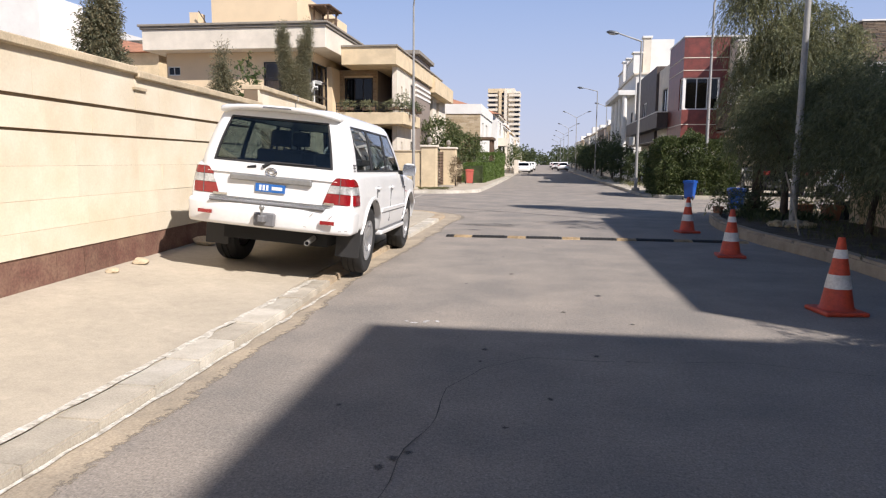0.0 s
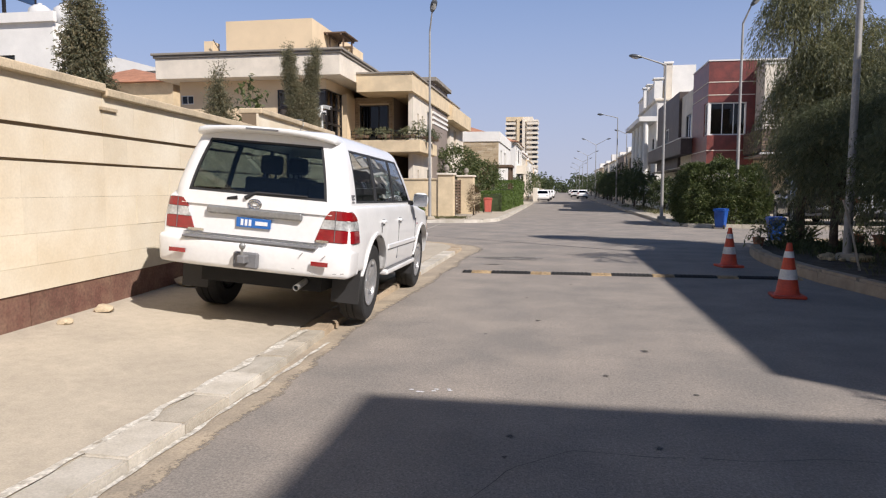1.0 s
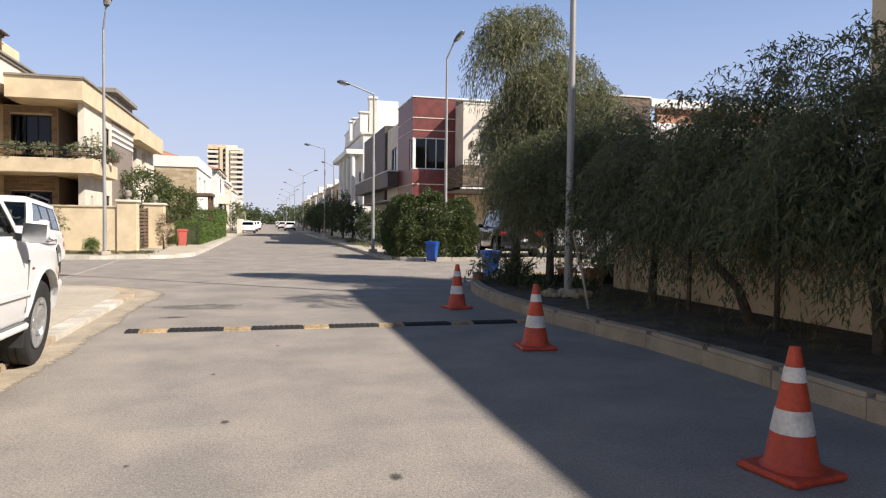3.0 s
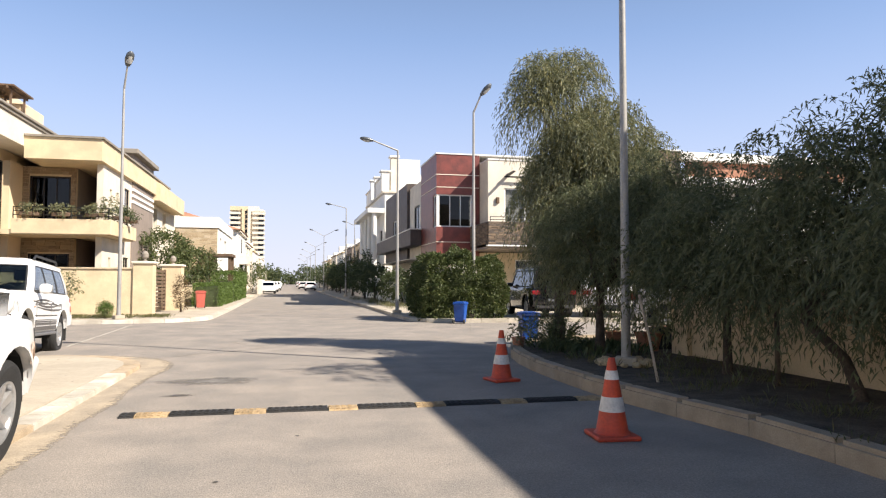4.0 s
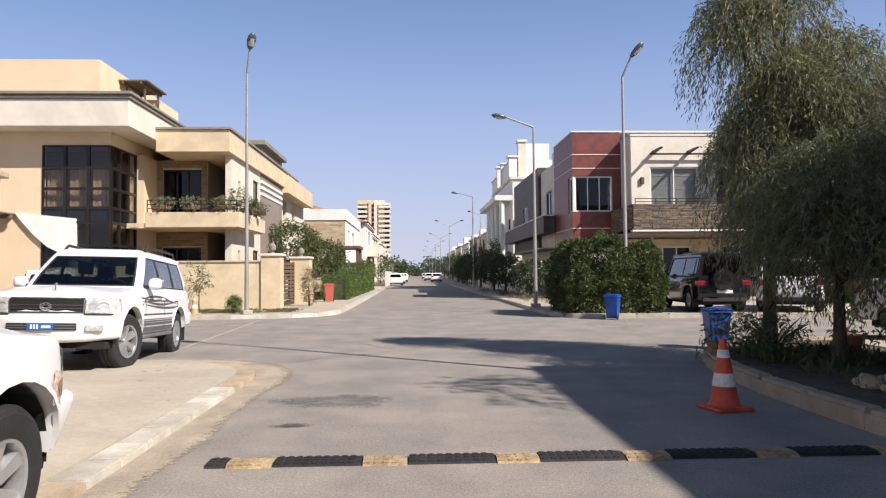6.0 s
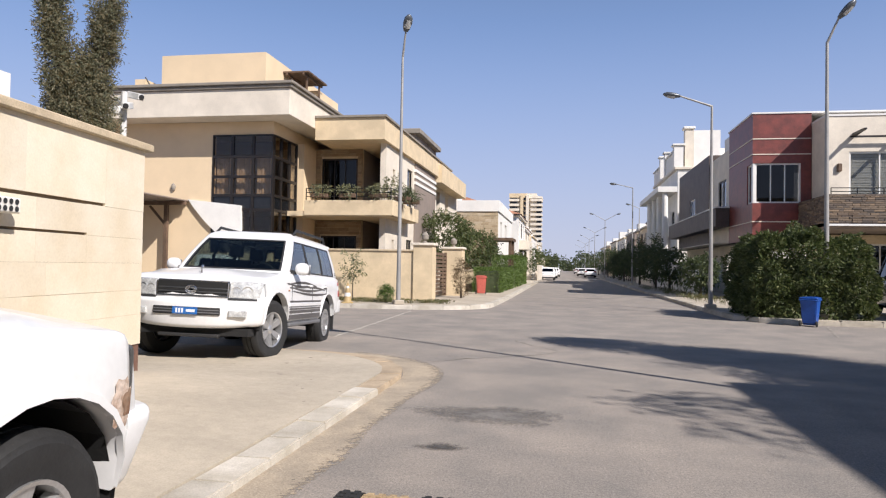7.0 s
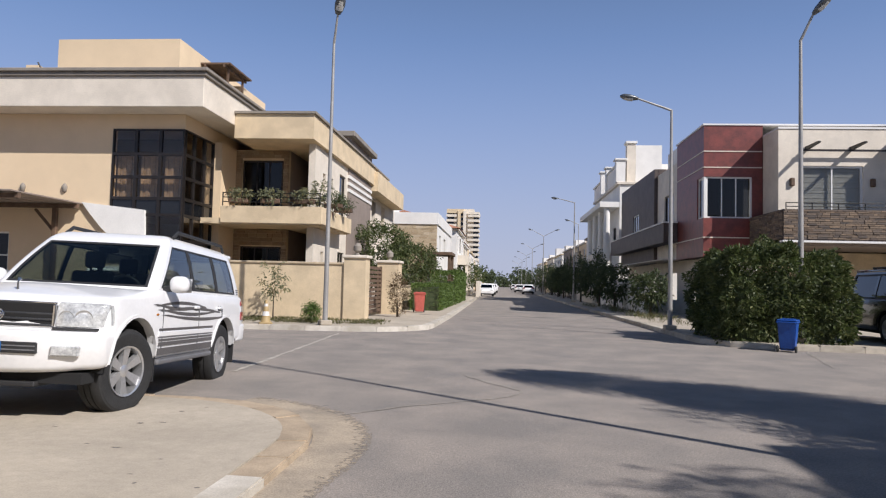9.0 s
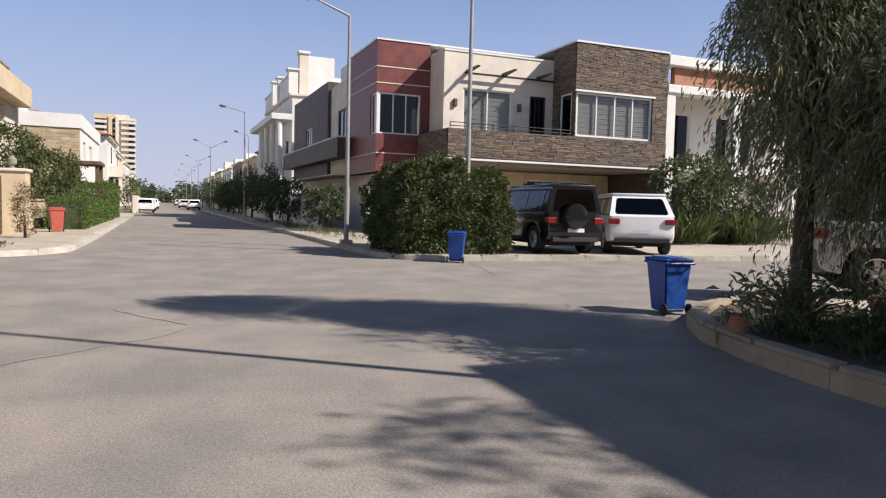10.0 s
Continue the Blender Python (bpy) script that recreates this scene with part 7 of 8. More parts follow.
# conifers behind the boundary wall
tree("cypress", -5.62, 16.75, 0.2, 4.4, [(-0.13, -0.11, 3.2, 0.08, 0.08, 0.4, 330), (-0.19, -0.16, 3.75, 0.05, 0.05, 0.4, 260), (-0.22, -0.19, 4.1, 0.02, 0.02, 0.25, 90),
     (0.13, 0.11, 3.25, 0.08, 0.08, 0.4, 330), (0.2, 0.17, 3.75, 0.05, 0.05, 0.4, 260), (0.26, 0.22, 4.15, 0.02, 0.02, 0.25, 90), (0.02, 0, 2.6, 0.32, 0.3, 0.75, 1000)], LEAF_GREY,
     "forked grey-green cypress rising behind the wall", 41, 0.07, 1.4, 0.05, 0.013, 24, -0.6, 0.17, group="garden trees", fill=0.25)
tree("cypress", -5.5, 12.7, 0.2, 3.4, [(0.02, 0, 2.35, 0.12, 0.12, 0.5, 420), (0.03, 0, 2.85, 0.03, 0.03, 0.3, 90)], LEAF_GREY, "small grey-green cypress behind the wall", 42, 0.05, 1.2, 0.06, 0.014, 16, -0.5, 0.19, group="garden trees")
tree("citrus_tree", -5.7, 14.4, 0.2, 3.6, [(0, 0, 2.65, 0.09, 0.09, 0.6, 60)], LEAF_HEDGE, "slender leafy shrub behind the wall", 43, 0.04, 1.6, 0.12, 0.05, 7, 0.4, 0.35, group="garden trees")
tree("round_tree", -6.75, 11.2, 0.2, 4.3, [(0, 0, 3.6, 0.10, 0.12, 0.45, 520), (-0.1, 0, 3.15, 0.17, 0.17, 0.35, 420), (0.05, 0, 2.6, 0.15, 0.17, 0.6, 560)], LEAF_GREY, "dense dark grey-green tree behind the wall", 44, 0.07, 1.6, 0.055, 0.02, 18, 0.1, 0.24, group="garden trees")


def hedge(name, x0, x1, y0, y1, z0, z1, leaf, label, seed, density=420, length=0.09, width=0.04, rough=0.18, category="hedge", round_top=True):
    """A hedge: a solid inner core in the darker leaf colour and a shell of leaves with an uneven outline."""
    rng = np.random.default_rng(seed)
    ob = thing(name, ((x0 + x1) / 2, (y0 + y1) / 2, z0), label, category)
    w, d, h = x1 - x0, y1 - y0, z1 - z0
    area = 2 * (w + d) * h + w * d
    n = int(area * density)
    c = np.array([(x0 + x1) / 2, (y0 + y1) / 2, z0 + h / 2])
    p = rng.uniform(-1, 1, (n * 2, 3))
    face = rng.choice(5, n * 2, p=np.array([d * h, d * h, w * h, w * h, w * d]) / area)
    for f, (ax, sg) in enumerate(((0, 1), (0, -1), (1, 1), (1, -1), (2, 1))):
        p[face == f, ax] = sg * rng.uniform(0.86, 1.0, (face == f).sum())
    p = p[:n]
    nrm = np.sign(p) * (np.abs(p) > 0.85)
    if round_top:
        k = np.maximum(0, p[:, 2:3])
        p[:, :2] *= 1 - 0.26 * k ** 3
    pos = c + p * np.array([w, d, h]) / 2
    bumpy = np.array([noise.noise(Vector(q) * 1.3) + 0.6 * noise.noise(Vector(q) * 3.1) for q in pos])[:, None]
    pos += nrm * bumpy * rough
    part("leafage", leaves(pos, nrm * 0.7 + rng.normal(size=(n, 3)) * 0.7 + np.array([0, 0, 0.3]), length, width, rng, 0.15), leaf, ob)
    # solid core behind the leaf shell, all in the darker leaf colour
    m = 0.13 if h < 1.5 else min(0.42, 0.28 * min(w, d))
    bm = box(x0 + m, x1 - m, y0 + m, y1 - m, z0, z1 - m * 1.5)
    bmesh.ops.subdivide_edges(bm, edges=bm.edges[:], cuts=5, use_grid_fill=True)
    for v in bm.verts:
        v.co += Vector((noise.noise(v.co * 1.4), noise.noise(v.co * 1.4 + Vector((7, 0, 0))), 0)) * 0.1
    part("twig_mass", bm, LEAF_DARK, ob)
    return ob


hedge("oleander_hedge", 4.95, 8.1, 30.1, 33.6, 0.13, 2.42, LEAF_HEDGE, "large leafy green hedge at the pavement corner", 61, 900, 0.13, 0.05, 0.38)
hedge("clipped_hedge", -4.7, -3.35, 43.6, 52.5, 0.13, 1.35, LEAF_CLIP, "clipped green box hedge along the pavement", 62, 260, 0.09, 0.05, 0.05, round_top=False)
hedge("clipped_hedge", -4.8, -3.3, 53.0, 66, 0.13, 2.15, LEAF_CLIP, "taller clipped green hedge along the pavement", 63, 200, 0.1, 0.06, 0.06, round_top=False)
tree("box_ball", -6.3, 32.9, 0.13, 0.75, [(0, 0, 0.36, 0.24, 0.24, 0.24, 260)], LEAF_CLIP, "small clipped round bush beside the lamp post", 64, 0.03, 0.15, 0.06, 0.03, 6, 0.1, 0.12, "bush", low=0.05, fill=0.3)
tree("garden_tree", -6.6, 45.5, 0.13, 4.2, [(0, 0, 2.7, 1.7, 1.9, 1.35, 900), (1.2, 2.6, 2.3, 1.3, 1.6, 1.1, 500)], LEAF_HEDGE, "round green garden tree overhanging the villa wall", 65, 0.1, 1.3, 0.16, 0.07, 8, 0.3, 0.5)
tree("sapling", -7.75, 33.7, 0.13, 1.8, [(0, 0, 1.25, 0.38, 0.3, 0.5, 70)], LEAF_OLIVE, "thin leafy sapling in front of the garden wall", 66, 0.02, 0.6, 0.12, 0.045, 6, 0.2, 0.25)
tree("thuja", -4.35, 37.4, 0.13, 1.9, [(0, 0, 0.85, 0.27, 0.27, 0.8, 260)], LEAF_RUST, "half-dried brown thuja on the pavement corner", 67, 0.04, 0.3, 0.08, 0.02, 9, -0.3, 0.2)
for k, (x, y, h, r) in enumerate(((6.2, 44.5, 1.9, 0.7), (6.0, 53, 2.6, 1.0), (5.9, 58.5, 2.9, 1.1), (5.9, 69, 3.2, 1.3), (5.9, 84, 3.4, 1.5), (6.0, 92, 3.2, 1.4), (6.2, 104, 4.2, 1.8), (6.3, 118, 4.6, 2.0), (6.4, 130, 4.4, 2.0), (6.4, 150, 5.0, 2.4))):
    tree("street_tree", x, y, 0.13, h, [(0, 0, h * 0.62, r, r, h * 0.38, 260)], LEAF_DARK, "dark rounded street tree on the pavement", 80 + k, 0.07, h * 0.3, 0.2, 0.09, 7, 0.2, 0.4, group="street trees")
for k, (x, y, h, r) in enumerate(((-4.6, 74, 2.6, 1.2), (-4.4, 84, 3.4, 1.4), (-4.4, 98, 4.0, 1.5), (-4.6, 112, 4.0, 1.7), (-4.8, 128, 4.4, 2.0))):
    tree("street_tree", x, y, 0.13, h, [(0, 0, h * 0.62, r, r, h * 0.38, 240)], LEAF_HEDGE, "green street tree beside the kerb", 100 + k, 0.07, h * 0.3, 0.2, 0.09, 7, 0.2, 0.4, group="street trees")
for k in range(16):
    yy = 64 + k * 3.1
    hh = 3.6 + 0.9 * math.sin(k * 2.3)
    tree("cypress", 6.7 + 0.3 * math.sin(k * 1.7), yy, 0.13, hh, [(0, 0, hh * 0.5, 0.42, 0.42, hh * 0.42, 130)], LEAF_DARK, "slim dark cypress in a row along the street", 140 + k, 0.05, 0.3, 0.22, 0.08, 7, -0.4, 0.35, group="cypress row")
# far woods where the street ends
rngw = np.random.default_rng(7)
cs, ds = [], []
for k in range(60):
    x = rngw.uniform(-45, 45)
    y = rngw.uniform(225, 330)
    if -2.5 < x < 4:
        y = rngw.uniform(335, 360)
    h = rngw.uniform(4, 7.5)
    c, d = crown_sprays((x, y, h * 0.55), (h * 0.5, h * 0.5, h * 0.5), 60, 5, 0.2, rngw, 1.0)
    cs.append(c)
    ds.append(d)
woods = part("far_trees", leaves(np.concatenate(cs), np.concatenate(ds), 0.9, 0.5, rngw), LEAF_DARK)
tagged(woods, "hazy dark trees closing the far end of the street", "trees", kind="stuff")


def tufts(name, spots, blades, height, material, label, seed, category="grass", width=0.012):
    rng = np.random.default_rng(seed)
    cs, ds = [], []
    for x, y, z, r in spots:
        a = rng.uniform(0, 2 * np.pi, blades)
        q = r * np.sqrt(rng.uniform(0, 1, blades))
        cs.append(np.stack([x + q * np.cos(a), y + q * np.sin(a), np.full(blades, z)], 1))
        ds.append(np.stack([np.cos(a) * 0.4 + rng.normal(size=blades) * 0.3, np.sin(a) * 0.4 + rng.normal(size=blades) * 0.3, np.ones(blades)], 1))
    ob = part(name, leaves(np.concatenate(cs), np.concatenate(ds), height, width, rng, 0.2), material)
    return tagged(ob, label, category, kind="stuff")


rl = random.Random(2)
tufts("lawn_grass", [(rl.uniform(-11, -4.2), rl.uniform(32.3, 34.4), 0.13, 0.22) for _ in range(150)], 26, 0.12, GRASS, "patchy dry lawn in front of the garden wall", 5, width=0.02)
tufts("planter_undergrowth", [(rl.uniform(5.1, 6.6), rl.uniform(16.9, 19.0), 0.14, 0.3) for _ in range(26)], 46, 0.26, LEAF_DARK, "low dark undergrowth in the planter", 6, "undergrowth", 0.03)
tufts("planter_weeds", [(rl.uniform(4.8, 7.0), rl.uniform(3, 16.8), 0.14, 0.25) for _ in range(90)], 26, 0.16, GRASS, "sparse weeds in the planter soil", 7, "weeds", 0.012)
tufts("garden_shrubs", [(rl.uniform(17.5, 24.5), rl.uniform(34.5, 38), 0.13, 0.8) for _ in range(26)], 120, 1.5, LEAF_HEDGE, "leafy mixed shrubs beside the villa drive", 8, "shrubs", 0.09)
tufts("pavement_weeds", [(rl.uniform(4.9, 6.3), rl.uniform(36, 60), 0.13, 0.3) for _ in range(40)], 30, 0.3, GRASS, "dry weeds on the far pavement", 9, "weeds", 0.02)


def spiky_plant(x, y, z, r, n, seed, label):
    rng = np.random.default_rng(seed)
    ob = thing("yucca", (x, y, z), label, "plant", "planter plants")
    a = rng.uniform(0, 6.28, n)
    c = np.stack([np.full(n, x), np.full(n, y), np.full(n, z + 0.05)], 1)
    d = np.stack([np.cos(a), np.sin(a), rng.uniform(0.3, 2.2, n)], 1)
    part("leaf_rosette", leaves(c, d, r, 0.045, rng, 0.15), leaf_yucca, ob)
    return ob


leaf_yucca = leaf_surface("yucca_leaves", [(0.12, 0.16, 0.05), (0.20, 0.22, 0.09), (0.26, 0.25, 0.12)])
spiky_plant(5.75, 19.25, 0.14, 0.7, 60, 1, "yellow-green spiky yucca in the planter")
spiky_plant(5.35, 18.9, 0.14, 0.5, 40, 2, "yellow-green spiky yucca in the planter")
tree("planter_shrub", 5.15, 18.85, 0.14, 0.7, [(0, 0, 0.42, 0.22, 0.22, 0.3, 90)], LEAF_OLIVE, "low scrubby bush at the planter corner", 71, 0.015, 0.15, 0.07, 0.02, 8, 0.2, 0.2, "shrub")
tree("planter_shrub", 5.2, 18.3, 0.14, 0.6, [(0, 0, 0.36, 0.5, 0.5, 0.3, 140)], LEAF_DARK, "low scrubby bush at the planter corner", 72, 0.015, 0.15, 0.07, 0.02, 8, 0.2, 0.2, "shrub")
tree("shrub", 19.5, 36.0, 0.13, 4.0, [(0, 0, 2.4, 1.6, 1.4, 1.3, 420), (2.5, 0.5, 1.8, 1.6, 1.4, 1.2, 380)], LEAF_HEDGE, "tall leafy shrub beside the villa", 73, 0.06, 0.6, 0.2, 0.09, 8, 0.4, 0.5, "shrub")


def parked_car(label, L, W, H, belt, hood, rear_slope, screen_slope, colour, lower=None, spare=False, r=0.37, glass=None, bevel=0.05):
    """A simpler parked car; front along +x, standing on z = 0."""
    car = thing("parked_car", (0, 0, 0), label, "car", "parked cars")
    f, b = L / 2, -L / 2
    fx, rx = f - 0.82, b + 0.85
    hw = W / 2

    def half(x, z):
        w = hw - 0.05 * max(0.0, (z - 0.75) / 0.4) ** 2 - 0.04 * max(0.0, (0.55 - z) / 0.25)
        if x > f - 0.6:
            w -= 0.14 * ((x - f + 0.6) / 0.6) ** 2
        if x < b + 0.4:
            w -= 0.08 * ((b + 0.4 - x) / 0.4) ** 2
        return w

    cowl = f - 1.25
    outline = ([(b + 0.06, 0.42), (b, 0.55), (b + 0.02, 0.85), (b + 0.05, belt), (b + 0.15, belt + 0.02), (cowl, belt + 0.01), (cowl + 0.25, hood + 0.04), (f - 0.25, hood - 0.06), (f - 0.06, hood - 0.18), (f, 0.6), (f - 0.05, 0.36)]
               + [(fx + r * 1.3, 0.34)] + arch(fx, r * 1.2, 0.36) + [(fx - r * 1.3, 0.33), (rx + r * 1.3, 0.33)] + arch(rx, r * 1.2, 0.36) + [(rx - r * 1.3, 0.36)])
    part("body", body_shell(outline, half, (0.5, 0.65, 0.8, 0.95), (b + 0.3, -0.5, 0.5, f - 0.5), bevel), colour, car, smooth=32)
    if lower:
        part("lower_cladding", add_box(bmesh.new(), rx + r * 1.25, fx - r * 1.25, -hw - 0.006, hw + 0.006, 0.33, 0.62, 0.02), lower, car)
        part("rear_cladding", add_box(bmesh.new(), b - 0.02, b + 0.3, -hw + 0.07, hw - 0.07, 0.36, 0.7, 0.05, 2), lower, car)
    top = H - 0.05
    gh = top - belt
    yb, lean = hw - 0.06, 0.26
    xr, xf = b + 0.08, cowl + 0.12
    side = rounded([(xr, belt), (xf, belt), (xf - screen_slope, top), (xr + rear_slope, top)], 0.08, 2)
    w0, w1 = belt + 0.06, top - 0.12
    k0, k1 = (w0 - belt) / gh, (w1 - belt) / gh
    xl = lambda k: xr + rear_slope * k
    xh = lambda k: xf - screen_slope * k
    mid = (xr + xf) / 2 - 0.05
    wins = [rounded([(xh(k0) - 0.14, w0), (mid + 0.05, w0), (mid + 0.05, w1), (xh(k1) - 0.08, w1)], 0.05), rounded([(mid - 0.05, w0), (mid - 1.0, w0), (mid - 1.0, w1), (mid - 0.05, w1)], 0.05)]
    if xl(k1) + 0.2 < mid - 1.2:
        wins.append(rounded([(mid - 1.1, w0), (xl(k0) + 0.14, w0), (xl(k1) + 0.12, w1), (mid - 1.1, w1)], 0.05))
    for s in (-1, 1):
        part("cabin_side", sheet(side, wins, lambda u, v, d, s=s: (u, s * (yb - lean * (v - belt) - d), v), 0.05), colour, car)
        for w in wins:
            part("side_window", sheet(w, (), lambda u, v, d, s=s: (u, s * (yb - lean * (v - belt) - 0.015 - d), v), 0.006), glass or PANE_DARK, car)
        part("window_trim", sheet(rounded([(xh(0.02) - 0.05, belt + 0.02), (xl(0.02) + 0.05, belt + 0.02), (xl(k1 + 0.05) + 0.05, w1 + 0.04), (xh(k1 + 0.05) - 0.03, w1 + 0.04)], 0.06), [rounded([(xh(k0) - 0.14, w0), (xl(k0) + 0.14, w0), (xl(k1) + 0.12, w1), (xh(k1) - 0.08, w1)], 0.05)], lambda u, v, d, s=s: (u, s * (yb - lean * (v - belt) + 0.003 - d), v), 0.003), TRIM_BLACK, car)
        for x in (fx, rx):
            wheel(car, x, s * (hw - 0.14), r, r, 0.24, s, 0, 5)
        part("tail_lamp", add_box(bmesh.new(), b - 0.015, b + 0.22, s * (hw - 0.34), s * (hw - 0.035), 0.86, 1.02, 0.03, 2), LAMP_RED, car)
        part("head_lamp", add_box(bmesh.new(), f - 0.22, f - 0.04, s * (hw - 0.5), s * (hw - 0.14), hood - 0.28, hood - 0.14, 0.03, 2), LAMP_CLEAR, car)
        part("side_mirror", add_box(bmesh.new(), xf - 0.45, xf - 0.28, s * (hw - 0.02), s * (hw + 0.17), belt + 0.02, belt + 0.18, 0.04, 2), colour, car)
        for x in (mid - 0.15, mid - 1.05):
            part("door_handle", add_box(bmesh.new(), x - 0.1, x + 0.06, s * (hw - 0.03), s * (hw + 0.015), belt - 0.15, belt - 0.11, 0.01), colour, car)
    rw = yb - 0.14

    def rear_at(u, v, d):
        k = (v - belt) / gh
        return (xr + rear_slope * k + d - 0.004, u * (1 - lean * gh / yb * k), v)

    def front_at(u, v, d):
        k = (v - belt) / gh
        return (xf - screen_slope * k - d + 0.004, u * (1 - lean * gh / yb * k), v)

    for at, nm in ((rear_at, "rear_window"), (front_at, "windscreen")):
        hole = rounded([(-rw, w0), (rw, w0), (rw, w1 + 0.03), (-rw, w1 + 0.03)], 0.08)
        part(nm + "_frame", sheet(rounded([(-yb, belt), (yb, belt), (yb, top), (-yb, top)], 0.03), [hole], at, 0.05), colour, car)
        part(nm, sheet(hole, (), lambda u, v, d, at=at: at(u, v, d + 0.014), 0.006), glass or PANE_DARK, car)
    bm = add_box(bmesh.new(), xr + rear_slope - 0.05, xf - screen_slope + 0.05, -(yb - lean * gh) - 0.02, yb - lean * gh + 0.02, top - 0.03, H, 0.035, 2)
    part("roof", bm, colour, car, smooth=40)
    for x in (-0.9, 0.25):
        for y in (-0.38, 0.38):
            seat(car, x, y, belt - 0.35)
    part("underbody", add_box(bmesh.new(), b + 0.3, f - 0.3, -hw + 0.25, hw - 0.25, 0.24, 0.5), UNDER, car)
    part("number_plate", add_box(bmesh.new(), b - 0.025, b - 0.01, -0.25, 0.25, 0.62, 0.72), PLATE_WHITE, car)
    part("rear_bumper_insert", add_box(bmesh.new(), b - 0.02, b + 0.05, -hw + 0.2, hw - 0.2, 0.36, 0.48, 0.01), TRIM_BLACK, car)
    if spare:
        bm = bmesh.new()
        add_lathe(bm, [(0, 0.2), (0.2, 0.2), (0.33, 0.18), (0.36, 0.1), (0.36, 0.0)], 28, Matrix.Translation((b - 0.02, 0.08, 1.05)) @ Matrix.Rotation(radians(-90), 4, "Y"))
        part("spare_wheel_cover", bm, colour, car, smooth=40)
        part("roof_rack", add_box(bmesh.new(), -0.6, 0.2, -0.5, 0.5, H + 0.03, H + 0.07), TRIM_BLACK, car)
        for x in (-0.55, 0.15):
            for y in (-0.45, 0.45):
                part("rack_foot", add_box(bmesh.new(), x - 0.03, x + 0.03, y - 0.03, y + 0.03, H - 0.02, H + 0.03), TRIM_BLACK, car)
    return car


g_car = parked_car("black boxy off-road car with a covered spare wheel", 4.4, 1.78, 1.92, 1.12, 1.15, 0.08, 0.28, PAINT_BLACK, None, True, 0.39, PANE_DARK, 0.03)
g_car.matrix_basis = pose(9.95, 31.9, 0.13, 0, 0, 86)
x_car = parked_car("white estate car with dark tail windows on the drive", 4.85, 1.92, 1.74, 1.08, 1.0, 0.55, 0.75, PAINT_WHITE, None, False, 0.38, PANE_DARK, 0.07)
x_car.matrix_basis = pose(12.85, 31.6, 0.13, 0, 0, 64)
s_car = parked_car("silver off-road car with grey lower panels beside the planter", 4.8, 1.88, 1.82, 1.12, 1.05, 0.2, 0.7, PAINT_SILVER, TRIM_GREY, False, 0.38, PANE_DARK, 0.05)
s_car.matrix_basis = pose(10.7, 20.3, 0.16, 0, 0, -40)
far_car = parked_car("white saloon car parked along the far street", 4.5, 1.78, 1.48, 0.92, 0.92, 0.7, 0.75, PAINT_WHITE, None, False, 0.33, PANE_DARK, 0.07)
far_car.matrix_basis = pose(-2.2, 92, 0.0, 0, 0, -90)
for x, y, a in ((3.6, 118, 90), (2.9, 140, 90), (-2.1, 106, -90), (-1.9, 124, -90), (-2.1, 142, -90), (3.2, 160, 90), (-2.2, 165, -90), (3.0, 190, 90)):
    copy_thing(far_car, pose(x, y, 0, 0, 0, a))
c_car = parked_car("white car under the villa carport", 4.5, 1.8, 1.55, 0.95, 0.95, 0.6, 0.75, PAINT_WHITE, None, False, 0.34, PANE_DARK, 0.07)
c_car.matrix_basis = pose(-12.6, 32.9, 0.13, 0, 0, -60)

# ---------- carport of the villa ----------
carport = thing("carport", (-16.5, 32.5, 0.13), "brown steel carport with a corrugated roof and white side panel", "carport")
for x, y in ((-18.6, 31.4), (-15.5, 31.4), (-18.6, 34.2), (-15.5, 34.2)):
    part("post", box(x - 0.07, x + 0.07, y - 0.07, y + 0.07, 0.13, 3.6), WOOD, carport)
    bm = bmesh.new()
    add_tube(bm, [(x, y, 2.8), (x + (0.7 if x < -17 else -0.7), y, 3.55)], 0.05, 6)
    part("brace", bm, WOOD, carport)
for y in (31.4, 34.2):
    part("beam", box(-19.2, -14.7, y - 0.06, y + 0.06, 3.6, 3.74), WOOD, carport)
for i in range(15):
    part("roof_sheet", box(-19.4 + i * 0.315, -19.4 + i * 0.315 + 0.3, 31.0, 34.55, 3.76 + 0.012 * (i % 2), 3.8 + 0.012 * (i % 2)), TAUPE, carport)
bm = prism([(-14.7, 3.83), (-12.5, 3.6), (-12.45, 2.3), (-13.0, 2.3), (-13.5, 2.55), (-14.0, 3.0), (-14.4, 3.45)], 0.0, 0.14)
bm.transform(Matrix.Translation((0, 34.5, 0)) @ Matrix.Rotation(radians(90), 4, "X"))
part("white_side_panel", bm, WHITEWALL, carport)
part("low_rail", box(-18.6, -15.5, 31.38, 31.42, 1.9, 1.98), WOOD, carport)
part("gate_panel", box(-18.6, -15.6, 31.36, 31.42, 0.3, 1.3), WOOD, carport)


def wall_sconce(x, y, z, parent, axis_y=True):
    bm = bmesh.new()
    add_lathe(bm, [(0.0, -0.16), (0.07, -0.1), (0.1, 0.05), (0.06, 0.14), (0.0, 0.18)], 10, Matrix.Translation((x, y - 0.12, z)))
    part("wall_lamp", bm, GREYTRIM, parent, smooth=40)


